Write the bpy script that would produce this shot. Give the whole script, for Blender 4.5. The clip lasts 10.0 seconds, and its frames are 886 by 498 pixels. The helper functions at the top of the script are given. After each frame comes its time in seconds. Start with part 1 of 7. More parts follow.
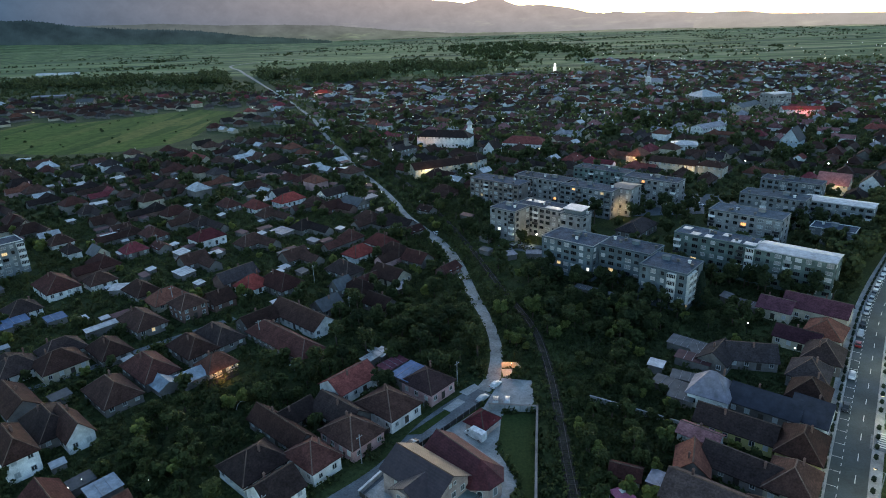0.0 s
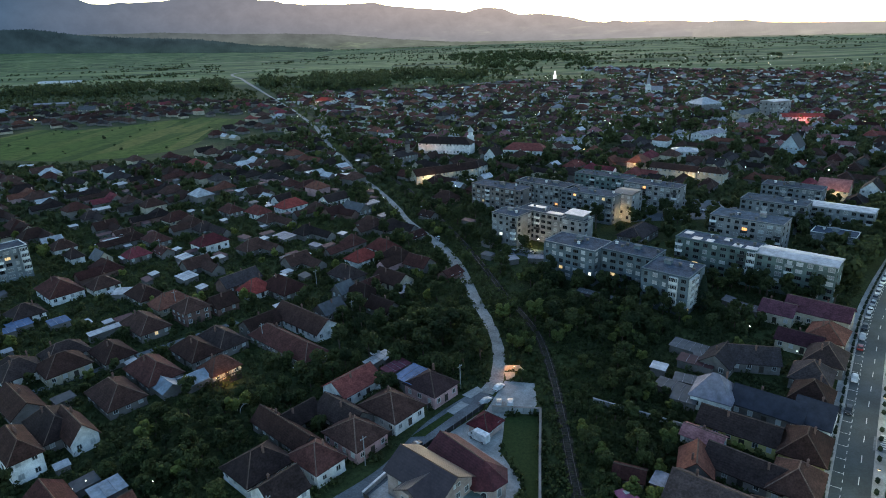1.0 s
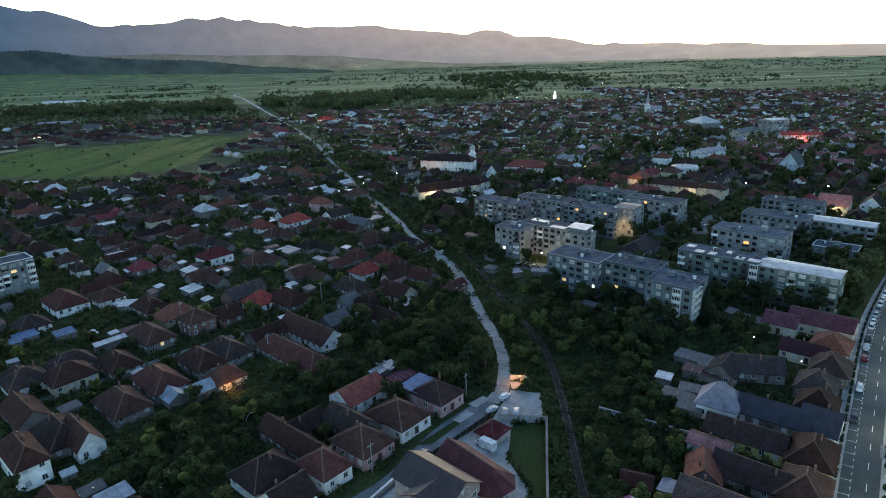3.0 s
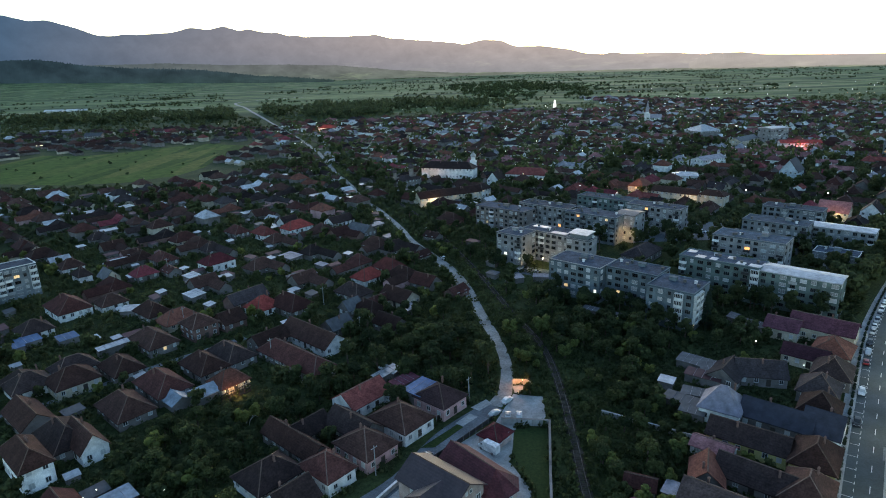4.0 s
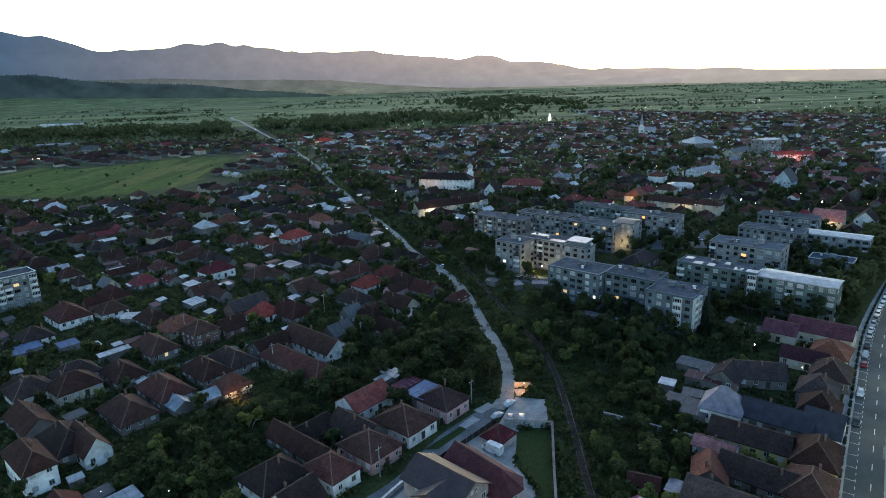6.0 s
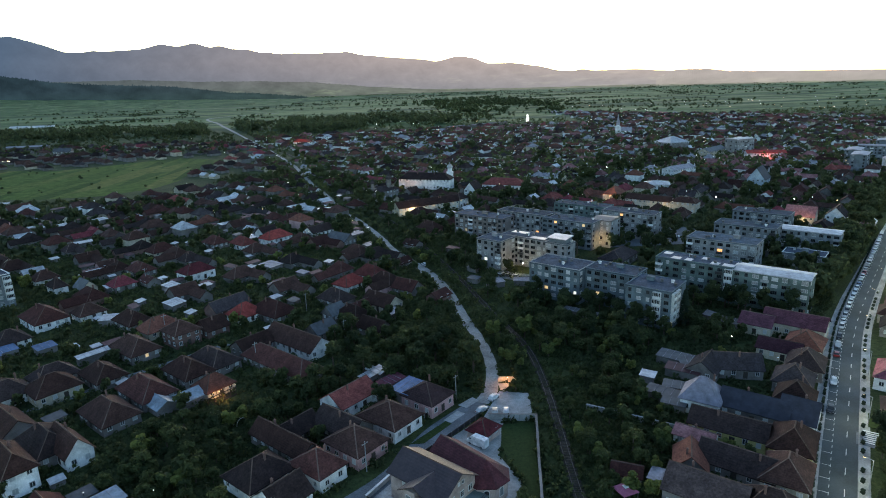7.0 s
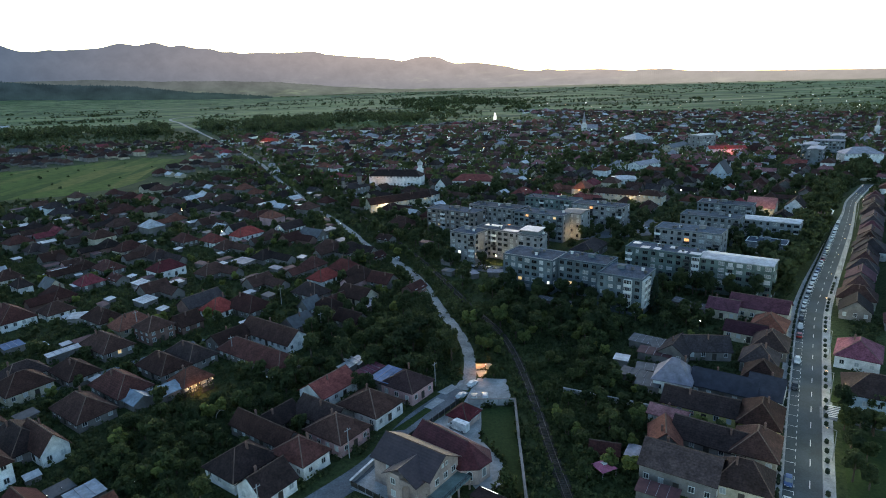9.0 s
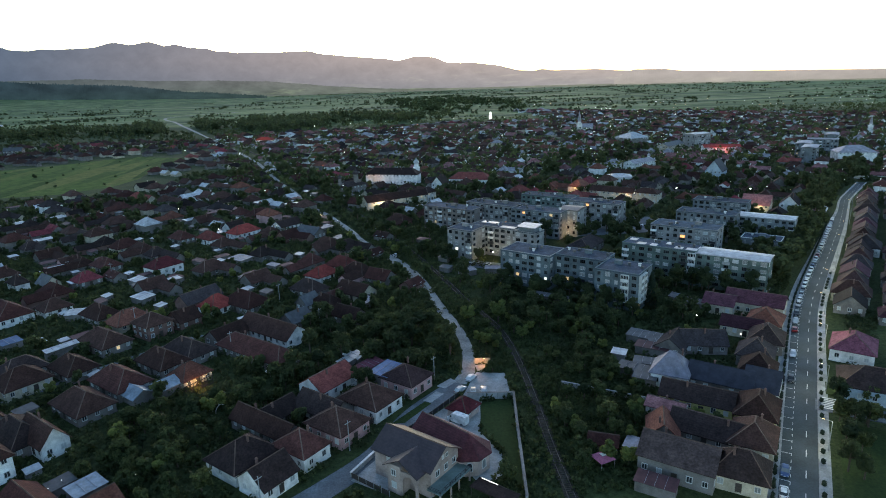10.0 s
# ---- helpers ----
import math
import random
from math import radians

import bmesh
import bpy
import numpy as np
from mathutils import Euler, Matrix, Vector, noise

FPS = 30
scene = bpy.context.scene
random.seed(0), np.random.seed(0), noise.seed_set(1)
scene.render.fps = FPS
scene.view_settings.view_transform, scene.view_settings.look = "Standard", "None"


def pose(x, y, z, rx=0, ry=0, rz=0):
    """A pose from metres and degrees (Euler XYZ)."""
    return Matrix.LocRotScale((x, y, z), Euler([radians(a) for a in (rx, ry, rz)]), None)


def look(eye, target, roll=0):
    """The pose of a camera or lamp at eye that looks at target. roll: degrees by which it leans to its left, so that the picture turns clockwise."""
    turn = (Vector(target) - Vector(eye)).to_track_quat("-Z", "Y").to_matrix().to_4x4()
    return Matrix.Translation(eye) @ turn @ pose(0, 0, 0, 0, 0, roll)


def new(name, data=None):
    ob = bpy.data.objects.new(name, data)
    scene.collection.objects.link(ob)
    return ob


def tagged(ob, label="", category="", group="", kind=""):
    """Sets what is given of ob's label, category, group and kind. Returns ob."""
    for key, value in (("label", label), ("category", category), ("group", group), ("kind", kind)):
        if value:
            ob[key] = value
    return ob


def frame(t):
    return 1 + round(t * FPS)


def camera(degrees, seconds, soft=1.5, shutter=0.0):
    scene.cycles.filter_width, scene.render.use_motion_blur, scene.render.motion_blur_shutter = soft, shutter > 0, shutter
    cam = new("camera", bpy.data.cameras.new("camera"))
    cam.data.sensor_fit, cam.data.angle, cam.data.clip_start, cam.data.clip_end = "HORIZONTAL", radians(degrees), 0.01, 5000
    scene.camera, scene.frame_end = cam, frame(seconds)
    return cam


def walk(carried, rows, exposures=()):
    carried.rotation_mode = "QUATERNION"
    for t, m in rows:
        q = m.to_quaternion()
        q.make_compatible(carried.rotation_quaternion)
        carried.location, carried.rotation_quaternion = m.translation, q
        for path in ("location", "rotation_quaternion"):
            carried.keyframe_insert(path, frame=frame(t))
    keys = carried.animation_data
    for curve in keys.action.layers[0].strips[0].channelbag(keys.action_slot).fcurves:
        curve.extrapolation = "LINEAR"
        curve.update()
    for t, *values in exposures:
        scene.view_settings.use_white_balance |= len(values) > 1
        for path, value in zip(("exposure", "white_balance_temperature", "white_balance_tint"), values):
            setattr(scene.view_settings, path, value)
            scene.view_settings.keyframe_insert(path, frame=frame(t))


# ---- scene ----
cam = camera(70.86, 10.0, soft=1.0)
# seconds, place, yaw to the left, pitch, roll
ROWS = [
    (0, 0.00, 0.00, 96.00, 0.00, -20.15, -2.00),
    (0.5, -0.42, -0.60, 95.46, -0.00, -19.80, -2.00),
    (1, -0.90, -1.17, 94.95, -0.02, -19.41, -1.97),
    (1.5, -1.38, -1.74, 94.44, -0.05, -18.98, -1.93),
    (2, -1.80, -2.38, 93.92, -0.08, -18.50, -1.94),
    (2.5, -2.28, -2.98, 93.33, -0.09, -18.03, -1.91),
    (4, -3.62, -4.76, 91.66, -0.14, -16.76, -1.85),
    (4.5, -4.10, -5.23, 91.09, -0.18, -16.41, -1.85),
    (5, -4.63, -5.91, 90.53, -0.22, -16.07, -1.83),
    (6.5, -6.33, -7.82, 88.76, -1.43, -15.35, -1.87),
    (7, -6.98, -8.57, 88.17, -2.66, -15.38, -1.88),
    (7.5, -7.68, -9.26, 87.54, -3.83, -15.41, -1.91),
    (8, -8.40, -9.83, 86.90, -4.68, -15.45, -1.88),
    (8.5, -9.14, -10.48, 86.36, -5.29, -15.46, -1.88),
    (9, -9.81, -11.09, 85.73, -5.67, -15.46, -1.88),
    (9.5, -10.43, -11.69, 85.11, -5.94, -15.46, -1.88),
    (10, -11.01, -12.19, 84.53, -6.13, -15.48, -1.83),
]
walk(cam, [(t, pose(x, y, z, 90 + pitch, 0, yaw) @ pose(0, 0, 0, 0, 0, roll)) for t, x, y, z, yaw, pitch, roll in ROWS],
     exposures=[(0.0, 1.8, 7150, 8), (10.0, 1.8, 7150, 8)])

# ---- light: dusk, the sun just gone behind the hills ahead ----
world = bpy.data.worlds.new("dusk_sky")
scene.world = world
world.use_nodes = True
wn = world.node_tree.nodes
sky = wn.new("ShaderNodeTexSky")
sky.sky_type = "NISHITA"
sky.sun_disc = False
sky.sun_elevation, sky.sun_rotation = radians(9.0), radians(2.0)
sky.altitude, sky.air_density, sky.dust_density, sky.ozone_density = 300, 1.0, 0.7, 3.0
wn["Background"].inputs["Strength"].default_value = 0.15
world.node_tree.links.new(sky.outputs["Color"], wn["Background"].inputs["Color"])

glow = new("afterglow_sun", bpy.data.lights.new("afterglow_sun", "SUN"))
glow.data.energy, glow.data.angle, glow.data.color = 0.25, radians(40), (1.0, 0.86, 0.74)
glow.matrix_world = look((0, 0, 200), (0 - 0.07 * 100, -100, 200 - 22))


# ---- materials ----
def material(name, build):
    m = bpy.data.materials.new(name)
    m.use_nodes = True
    nt = m.node_tree
    build(nt, nt.nodes, nt.links, nt.nodes["Principled BSDF"])
    return m


def noise_node(nodes, links, scale, detail=4.0, coords=None, rough=0.6):
    n = nodes.new("ShaderNodeTexNoise")
    n.inputs["Scale"].default_value, n.inputs["Detail"].default_value, n.inputs["Roughness"].default_value = scale, detail, rough
    if coords is not None:
        links.new(coords, n.inputs["Vector"])
    return n


def ramp_node(nodes, links, source, stops):
    r = nodes.new("ShaderNodeValToRGB")
    while len(r.color_ramp.elements) < len(stops):
        r.color_ramp.elements.new(0.5)
    for e, (p, c) in zip(r.color_ramp.elements, stops):
        e.position, e.color = p, (*c, 1)
    links.new(source, r.inputs["Fac"])
    return r


def mix_node(nodes, links, fac, a, b, blend="MIX"):
    m = nodes.new("ShaderNodeMix")
    m.data_type, m.blend_type = "RGBA", blend
    for value, socket in ((fac, m.inputs[0]), (a, m.inputs[6]), (b, m.inputs[7])):
        if isinstance(value, (int, float)):
            socket.default_value = value
        elif isinstance(value, tuple):
            socket.default_value = (*value, 1)
        else:
            links.new(value, socket)
    return m.outputs[2]


def bump_node(nodes, links, height, bsdf, strength, distance):
    b = nodes.new("ShaderNodeBump")
    b.inputs["Strength"].default_value, b.inputs["Distance"].default_value = strength, distance
    links.new(height, b.inputs["Height"])
    links.new(b.outputs["Normal"], bsdf.inputs["Normal"])


def scaled(c, k):
    return tuple(min(1.0, v * k) for v in c)


def surface(name, colour, rough=0.85, metal=0.0, grain=3.0, stain=0.25, contrast=0.35, bump=0.02, vary=0.25, sheen=0.0, waves=0.0, spec=0.4):
    """A weathered surface: fine grain, broad stains, a tone of its own for each object; waves: rows of that pitch up the slope."""
    def build(nt, nodes, links, bsdf):
        tc = nodes.new("ShaderNodeTexCoord")
        fine = noise_node(nodes, links, grain, 5, tc.outputs["Object"])
        broad = noise_node(nodes, links, stain, 4, tc.outputs["Object"], 0.7)
        r1 = ramp_node(nodes, links, fine.outputs["Fac"], [(0.3, scaled(colour, 1 - contrast)), (0.7, scaled(colour, 1 + contrast))])
        r2 = ramp_node(nodes, links, broad.outputs["Fac"], [(0.35, (0.62, 0.60, 0.58)), (0.65, (1.15, 1.12, 1.1))])
        c = mix_node(nodes, links, 1.0, r1.outputs["Color"], r2.outputs["Color"], "MULTIPLY")
        info = nodes.new("ShaderNodeObjectInfo")
        r3 = ramp_node(nodes, links, info.outputs["Random"], [(0.0, (1 - vary,) * 3), (0.5, (1.0, 1 - vary * 0.15, 1 - vary * 0.2)), (1.0, (1 + vary,) * 3)])
        c = mix_node(nodes, links, 1.0, c, r3.outputs["Color"], "MULTIPLY")
        geo = nodes.new("ShaderNodeNewGeometry")
        r4 = ramp_node(nodes, links, geo.outputs["Random Per Island"], [(0.0, (1 - vary * 0.8,) * 3), (0.6, (1.0, 1 - vary * 0.1, 1 - vary * 0.1)), (1.0, (1 + vary * 0.7,) * 3)])
        c = mix_node(nodes, links, 1.0, c, r4.outputs["Color"], "MULTIPLY")
        height = fine.outputs["Fac"]
        if waves:
            sep = nodes.new("ShaderNodeSeparateXYZ")
            links.new(tc.outputs["Object"], sep.inputs[0])
            saw = nodes.new("ShaderNodeMath")
            saw.operation = "PINGPONG"
            links.new(sep.outputs["Z"], saw.inputs[0])
            saw.inputs[1].default_value = waves
            add = nodes.new("ShaderNodeMath")
            add.operation = "MULTIPLY_ADD"
            links.new(saw.outputs[0], add.inputs[0])
            add.inputs[1].default_value = 1.0 / waves
            links.new(fine.outputs["Fac"], add.inputs[2])
            height = add.outputs[0]
        links.new(c, bsdf.inputs["Base Color"])
        bsdf.inputs["Roughness"].default_value, bsdf.inputs["Metallic"].default_value = rough, metal
        bsdf.inputs["Specular IOR Level"].default_value = spec
        if sheen:
            bsdf.inputs["Sheen Weight"].default_value, bsdf.inputs["Sheen Roughness"].default_value = sheen, 0.5
        bump_node(nodes, links, height, bsdf, 0.6, bump)
    return material(name, build)


def emitter(name, colour, strength):
    def build(nt, nodes, links, bsdf):
        bsdf.inputs["Base Color"].default_value = (*scaled(colour, 0.6), 1)
        bsdf.inputs["Emission Color"].default_value = (*colour, 1)
        bsdf.inputs["Emission Strength"].default_value = strength
    return material(name, build)


MAT = {}
for key, colour in (("tile_brown", (0.056, 0.029, 0.023)), ("tile_dark", (0.039, 0.027, 0.025)), ("tile_redbrown", (0.074, 0.030, 0.025)),
                    ("tile_red", (0.17, 0.050, 0.042)), ("tile_bright", (0.34, 0.070, 0.058)), ("tile_orange", (0.19, 0.078, 0.055)),
                    ("tile_maroon", (0.150, 0.034, 0.040)), ("tile_plum", (0.080, 0.032, 0.042)), ("tile_slate", (0.047, 0.039, 0.040)), ("tile_pink", (0.30, 0.14, 0.14)),
                    ("tile_umber", (0.062, 0.036, 0.036)), ("tile_mauve", (0.088, 0.065, 0.061)), ("tile_pinkmaroon", (0.155, 0.055, 0.075))):
    MAT[key] = surface(key, colour, rough=0.85, grain=2.2, stain=0.35, contrast=0.4, bump=0.05, vary=0.4, waves=0.17, spec=0.1)
for key, colour, rough in (("metal_white", (0.46, 0.47, 0.48), 0.5), ("metal_pale", (0.34, 0.32, 0.345), 0.65), ("metal_grey", (0.088, 0.092, 0.098), 0.65),
                           ("metal_navy", (0.034, 0.034, 0.046), 0.75), ("metal_blue", (0.085, 0.15, 0.27), 0.7), ("metal_rust", (0.10, 0.040, 0.042), 0.7)):
    MAT[key] = surface(key, colour, rough=rough, metal=0.25, grain=1.2, stain=0.4, contrast=0.12, bump=0.01, vary=0.18)
for key, colour in (("plaster_white", (0.76, 0.76, 0.74)), ("plaster_cream", (0.50, 0.44, 0.34)), ("plaster_grey", (0.19, 0.172, 0.16)),
                    ("plaster_pink", (0.52, 0.32, 0.31)), ("plaster_yellow", (0.55, 0.48, 0.20)), ("plaster_beige", (0.40, 0.31, 0.275)),
                    ("plaster_blue", (0.42, 0.50, 0.56)), ("brick", (0.20, 0.12, 0.10)), ("render_bluegrey", (0.128, 0.162, 0.178)),
                    ("render_green", (0.122, 0.165, 0.155)), ("render_grey", (0.180, 0.200, 0.210)), ("render_cream", (0.265, 0.262, 0.258)),
                    ("render_brown", (0.20, 0.172, 0.158)), ("concrete", (0.33, 0.34, 0.34))):
    MAT[key] = surface(key, colour, rough=0.9, grain=4.0, stain=0.22, contrast=0.14, bump=0.01, vary=0.12, spec=0.15)
MAT["metal_tile"] = surface("metal_tile", (0.050, 0.031, 0.033), rough=0.45, grain=2.0, stain=0.4, contrast=0.2, bump=0.04, vary=0.05, waves=0.17, spec=0.38)
MAT["canopy_pink"] = surface("canopy_pink", (0.42, 0.12, 0.20), rough=0.8, grain=4, contrast=0.15, vary=0.05)
MAT["metal_lilac"] = surface("metal_lilac", (0.235, 0.215, 0.25), rough=0.7, metal=0.2, grain=1.2, stain=0.4, contrast=0.12, bump=0.01, vary=0.05)
MAT["metal_sky"] = surface("metal_sky", (0.28, 0.33, 0.38), rough=0.55, metal=0.2, grain=1.2, stain=0.4, contrast=0.12, bump=0.01, vary=0.1)
MAT["hall_tile"] = surface("hall_tile", (0.095, 0.026, 0.029), rough=0.6, grain=2.2, stain=0.35, contrast=0.3, bump=0.04, vary=0.05, waves=0.17, spec=0.15)
MAT["ridge_tile"] = surface("ridge_tile", (0.135, 0.095, 0.076), rough=0.85, grain=3, contrast=0.3, bump=0.02, vary=0.4, spec=0.1)
MAT["roof_felt"] = surface("roof_felt", (0.060, 0.080, 0.108), rough=0.95, grain=1.5, stain=0.3, contrast=0.35, bump=0.01, vary=0.2, spec=0.08)
MAT["roof_blue"] = surface("roof_blue", (0.074, 0.106, 0.138), rough=0.95, grain=1.5, stain=0.3, contrast=0.3, bump=0.01, vary=0.2, spec=0.08)
MAT["asphalt"] = surface("asphalt", (0.047, 0.062, 0.068), rough=0.85, grain=2.5, stain=0.08, contrast=0.25, bump=0.004, vary=0.02)
MAT["asphalt_old"] = surface("asphalt_old", (0.125, 0.14, 0.155), rough=0.85, grain=2.0, stain=0.12, contrast=0.3, bump=0.006, vary=0.02)
MAT["gravel"] = surface("gravel", (0.30, 0.30, 0.285), rough=0.95, grain=1.6, stain=0.12, contrast=0.3, bump=0.03, vary=0.02, spec=0.1)
MAT["paving"] = surface("paving", (0.34, 0.34, 0.33), rough=0.9, grain=3.0, stain=0.2, contrast=0.22, bump=0.006, vary=0.05)
MAT["ballast"] = surface("ballast", (0.046, 0.044, 0.035), rough=0.95, grain=2.0, stain=0.35, contrast=0.6, bump=0.04, vary=0.02, spec=0.08)
MAT["sleeper"] = surface("sleeper", (0.026, 0.025, 0.021), rough=0.9, grain=5, contrast=0.35, vary=0.3)
MAT["rail_steel"] = surface("rail_steel", (0.075, 0.07, 0.065), rough=0.6, metal=0.5, grain=3, contrast=0.2)
MAT["wood"] = surface("wood", (0.060, 0.048, 0.038), rough=0.85, grain=5, contrast=0.35)
MAT["white_paint"] = surface("white_paint", (0.62, 0.62, 0.60), rough=0.6, grain=5, contrast=0.08, vary=0.05)
MAT["dark_metal"] = surface("dark_metal", (0.045, 0.045, 0.048), rough=0.5, metal=0.5, contrast=0.2)
MAT["rubber"] = surface("rubber", (0.02, 0.02, 0.02), rough=0.8, contrast=0.2)
MAT["bark"] = surface("bark", (0.10, 0.075, 0.055), rough=0.95, grain=6, contrast=0.4)
MAT["marking"] = surface("marking", (0.72, 0.72, 0.70), rough=0.7, grain=3, contrast=0.15, vary=0.05)


def glass_build(nt, nodes, links, bsdf):
    info = nodes.new("ShaderNodeObjectInfo")
    r = ramp_node(nodes, links, info.outputs["Random"], [(0.0, (0.015, 0.018, 0.02)), (0.45, (0.04, 0.045, 0.05)), (0.6, (0.34, 0.35, 0.34)), (1.0, (0.52, 0.52, 0.50))])
    links.new(r.outputs["Color"], bsdf.inputs["Base Color"])
    bsdf.inputs["Roughness"].default_value = 0.12


MAT["glass"] = material("glass", glass_build)
MAT["dark_glass"] = surface("dark_glass", (0.018, 0.022, 0.026), rough=0.15, grain=1.0, contrast=0.3, vary=0.5, spec=0.4)
MAT["curtain"] = surface("curtain", (0.42, 0.44, 0.45), rough=0.35, grain=3.0, stain=0.3, contrast=0.25, vary=0.5, spec=0.4)
MAT["window_wood"] = surface("window_wood", (0.10, 0.105, 0.105), rough=0.8, grain=4.0, contrast=0.3, vary=0.3)
MAT["lit_warm"] = emitter("lit_warm", (1.0, 0.70, 0.36), 0.22)
MAT["lit_orange"] = emitter("lit_orange", (1.0, 0.42, 0.16), 0.54)
MAT["lit_white"] = emitter("lit_white", (0.95, 0.97, 0.9), 0.45)
MAT["lamp_white"] = emitter("lamp_white", (1.0, 0.96, 0.86), 4.20)
MAT["lamp_warm"] = emitter("lamp_warm", (1.0, 0.66, 0.32), 3.60)
MAT["lamp_red"] = emitter("lamp_red", (1.0, 0.18, 0.08), 2.40)


def leaf_material(name, dark, light):
    def build(nt, nodes, links, bsdf):
        geo = nodes.new("ShaderNodeNewGeometry")
        info = nodes.new("ShaderNodeObjectInfo")
        r = ramp_node(nodes, links, geo.outputs["Random Per Island"], [(0.0, dark), (1.0, light)])
        r3 = ramp_node(nodes, links, info.outputs["Random"], [(0.0, (0.65, 0.72, 0.7)), (1.0, (1.3, 1.22, 1.05))])
        c = mix_node(nodes, links, 1.0, r.outputs["Color"], r3.outputs["Color"], "MULTIPLY")
        links.new(c, bsdf.inputs["Base Color"])
        bsdf.inputs["Roughness"].default_value = 0.75
        bsdf.inputs["Specular IOR Level"].default_value = 0.12
        thin, both = nodes.new("ShaderNodeBsdfTranslucent"), nodes.new("ShaderNodeMixShader")
        links.new(c, thin.inputs["Color"])
        both.inputs["Fac"].default_value = 0.5
        links.new(bsdf.outputs["BSDF"], both.inputs[1])
        links.new(thin.outputs["BSDF"], both.inputs[2])
        links.new(both.outputs["Shader"], nodes["Material Output"].inputs["Surface"])
    return material(name, build)


MAT["leaf_dark"] = leaf_material("leaf_dark", (0.044, 0.057, 0.030), (0.066, 0.083, 0.040))
MAT["leaf_mid"] = leaf_material("leaf_mid", (0.058, 0.073, 0.034), (0.092, 0.112, 0.046))
MAT["leaf_pale"] = leaf_material("leaf_pale", (0.105, 0.128, 0.046), (0.165, 0.19, 0.066))
MAT["needle"] = leaf_material("needle", (0.026, 0.042, 0.03), (0.056, 0.076, 0.05))


def ground_build(nt, nodes, links, bsdf):
    tc = nodes.new("ShaderNodeTexCoord")
    fine = noise_node(nodes, links, 0.9, 6, tc.outputs["Object"], 0.7)
    broad = noise_node(nodes, links, 0.035, 5, tc.outputs["Object"], 0.65)
    garden = ramp_node(nodes, links, fine.outputs["Fac"], [(0.32, (0.020, 0.026, 0.013)), (0.55, (0.048, 0.062, 0.026)), (0.75, (0.075, 0.070, 0.045))])
    tone = ramp_node(nodes, links, broad.outputs["Fac"], [(0.35, (0.6, 0.65, 0.65)), (0.65, (1.3, 1.25, 1.1))])
    near = mix_node(nodes, links, 1.0, garden.outputs["Color"], tone.outputs["Color"], "MULTIPLY")
    # strips of fields out on the plain, greens paled and blued for haze
    turn = nodes.new("ShaderNodeMapping")
    turn.inputs["Rotation"].default_value = (0, 0, radians(-14))
    turn.inputs["Scale"].default_value = (0.0017, 0.0125, 1)
    links.new(tc.outputs["Object"], turn.inputs["Vector"])
    cells = nodes.new("ShaderNodeTexVoronoi")
    cells.inputs["Scale"].default_value = 1.6
    links.new(turn.outputs["Vector"], cells.inputs["Vector"])
    pick = nodes.new("ShaderNodeSeparateColor")
    links.new(cells.outputs["Color"], pick.inputs["Color"])
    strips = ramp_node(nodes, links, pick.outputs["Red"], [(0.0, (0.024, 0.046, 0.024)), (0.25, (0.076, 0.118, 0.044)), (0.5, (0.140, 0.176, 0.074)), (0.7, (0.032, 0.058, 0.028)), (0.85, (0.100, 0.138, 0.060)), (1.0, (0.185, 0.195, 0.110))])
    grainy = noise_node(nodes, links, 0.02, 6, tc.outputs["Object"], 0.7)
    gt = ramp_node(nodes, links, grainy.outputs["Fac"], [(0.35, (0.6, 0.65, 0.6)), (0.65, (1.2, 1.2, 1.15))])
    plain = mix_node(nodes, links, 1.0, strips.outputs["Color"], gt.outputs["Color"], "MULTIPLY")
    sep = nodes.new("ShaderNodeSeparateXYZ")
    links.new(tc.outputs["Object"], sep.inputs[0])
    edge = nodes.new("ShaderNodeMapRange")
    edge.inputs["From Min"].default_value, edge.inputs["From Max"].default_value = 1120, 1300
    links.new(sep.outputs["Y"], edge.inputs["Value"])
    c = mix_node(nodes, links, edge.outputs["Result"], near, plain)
    links.new(c, bsdf.inputs["Base Color"])
    bsdf.inputs["Roughness"].default_value = 0.95
    bsdf.inputs["Specular IOR Level"].default_value = 0.04
    # slight pale sheen at grazing angles adds to the far haze
    bsdf.inputs["Sheen Weight"].default_value, bsdf.inputs["Sheen Roughness"].default_value = 0.025, 0.3
    bsdf.inputs["Sheen Tint"].default_value = (0.85, 0.95, 0.85, 1)
    bump_node(nodes, links, fine.outputs["Fac"], bsdf, 0.8, 0.25)


MAT["ground"] = MAT["slope_fields"] = material("ground", ground_build)


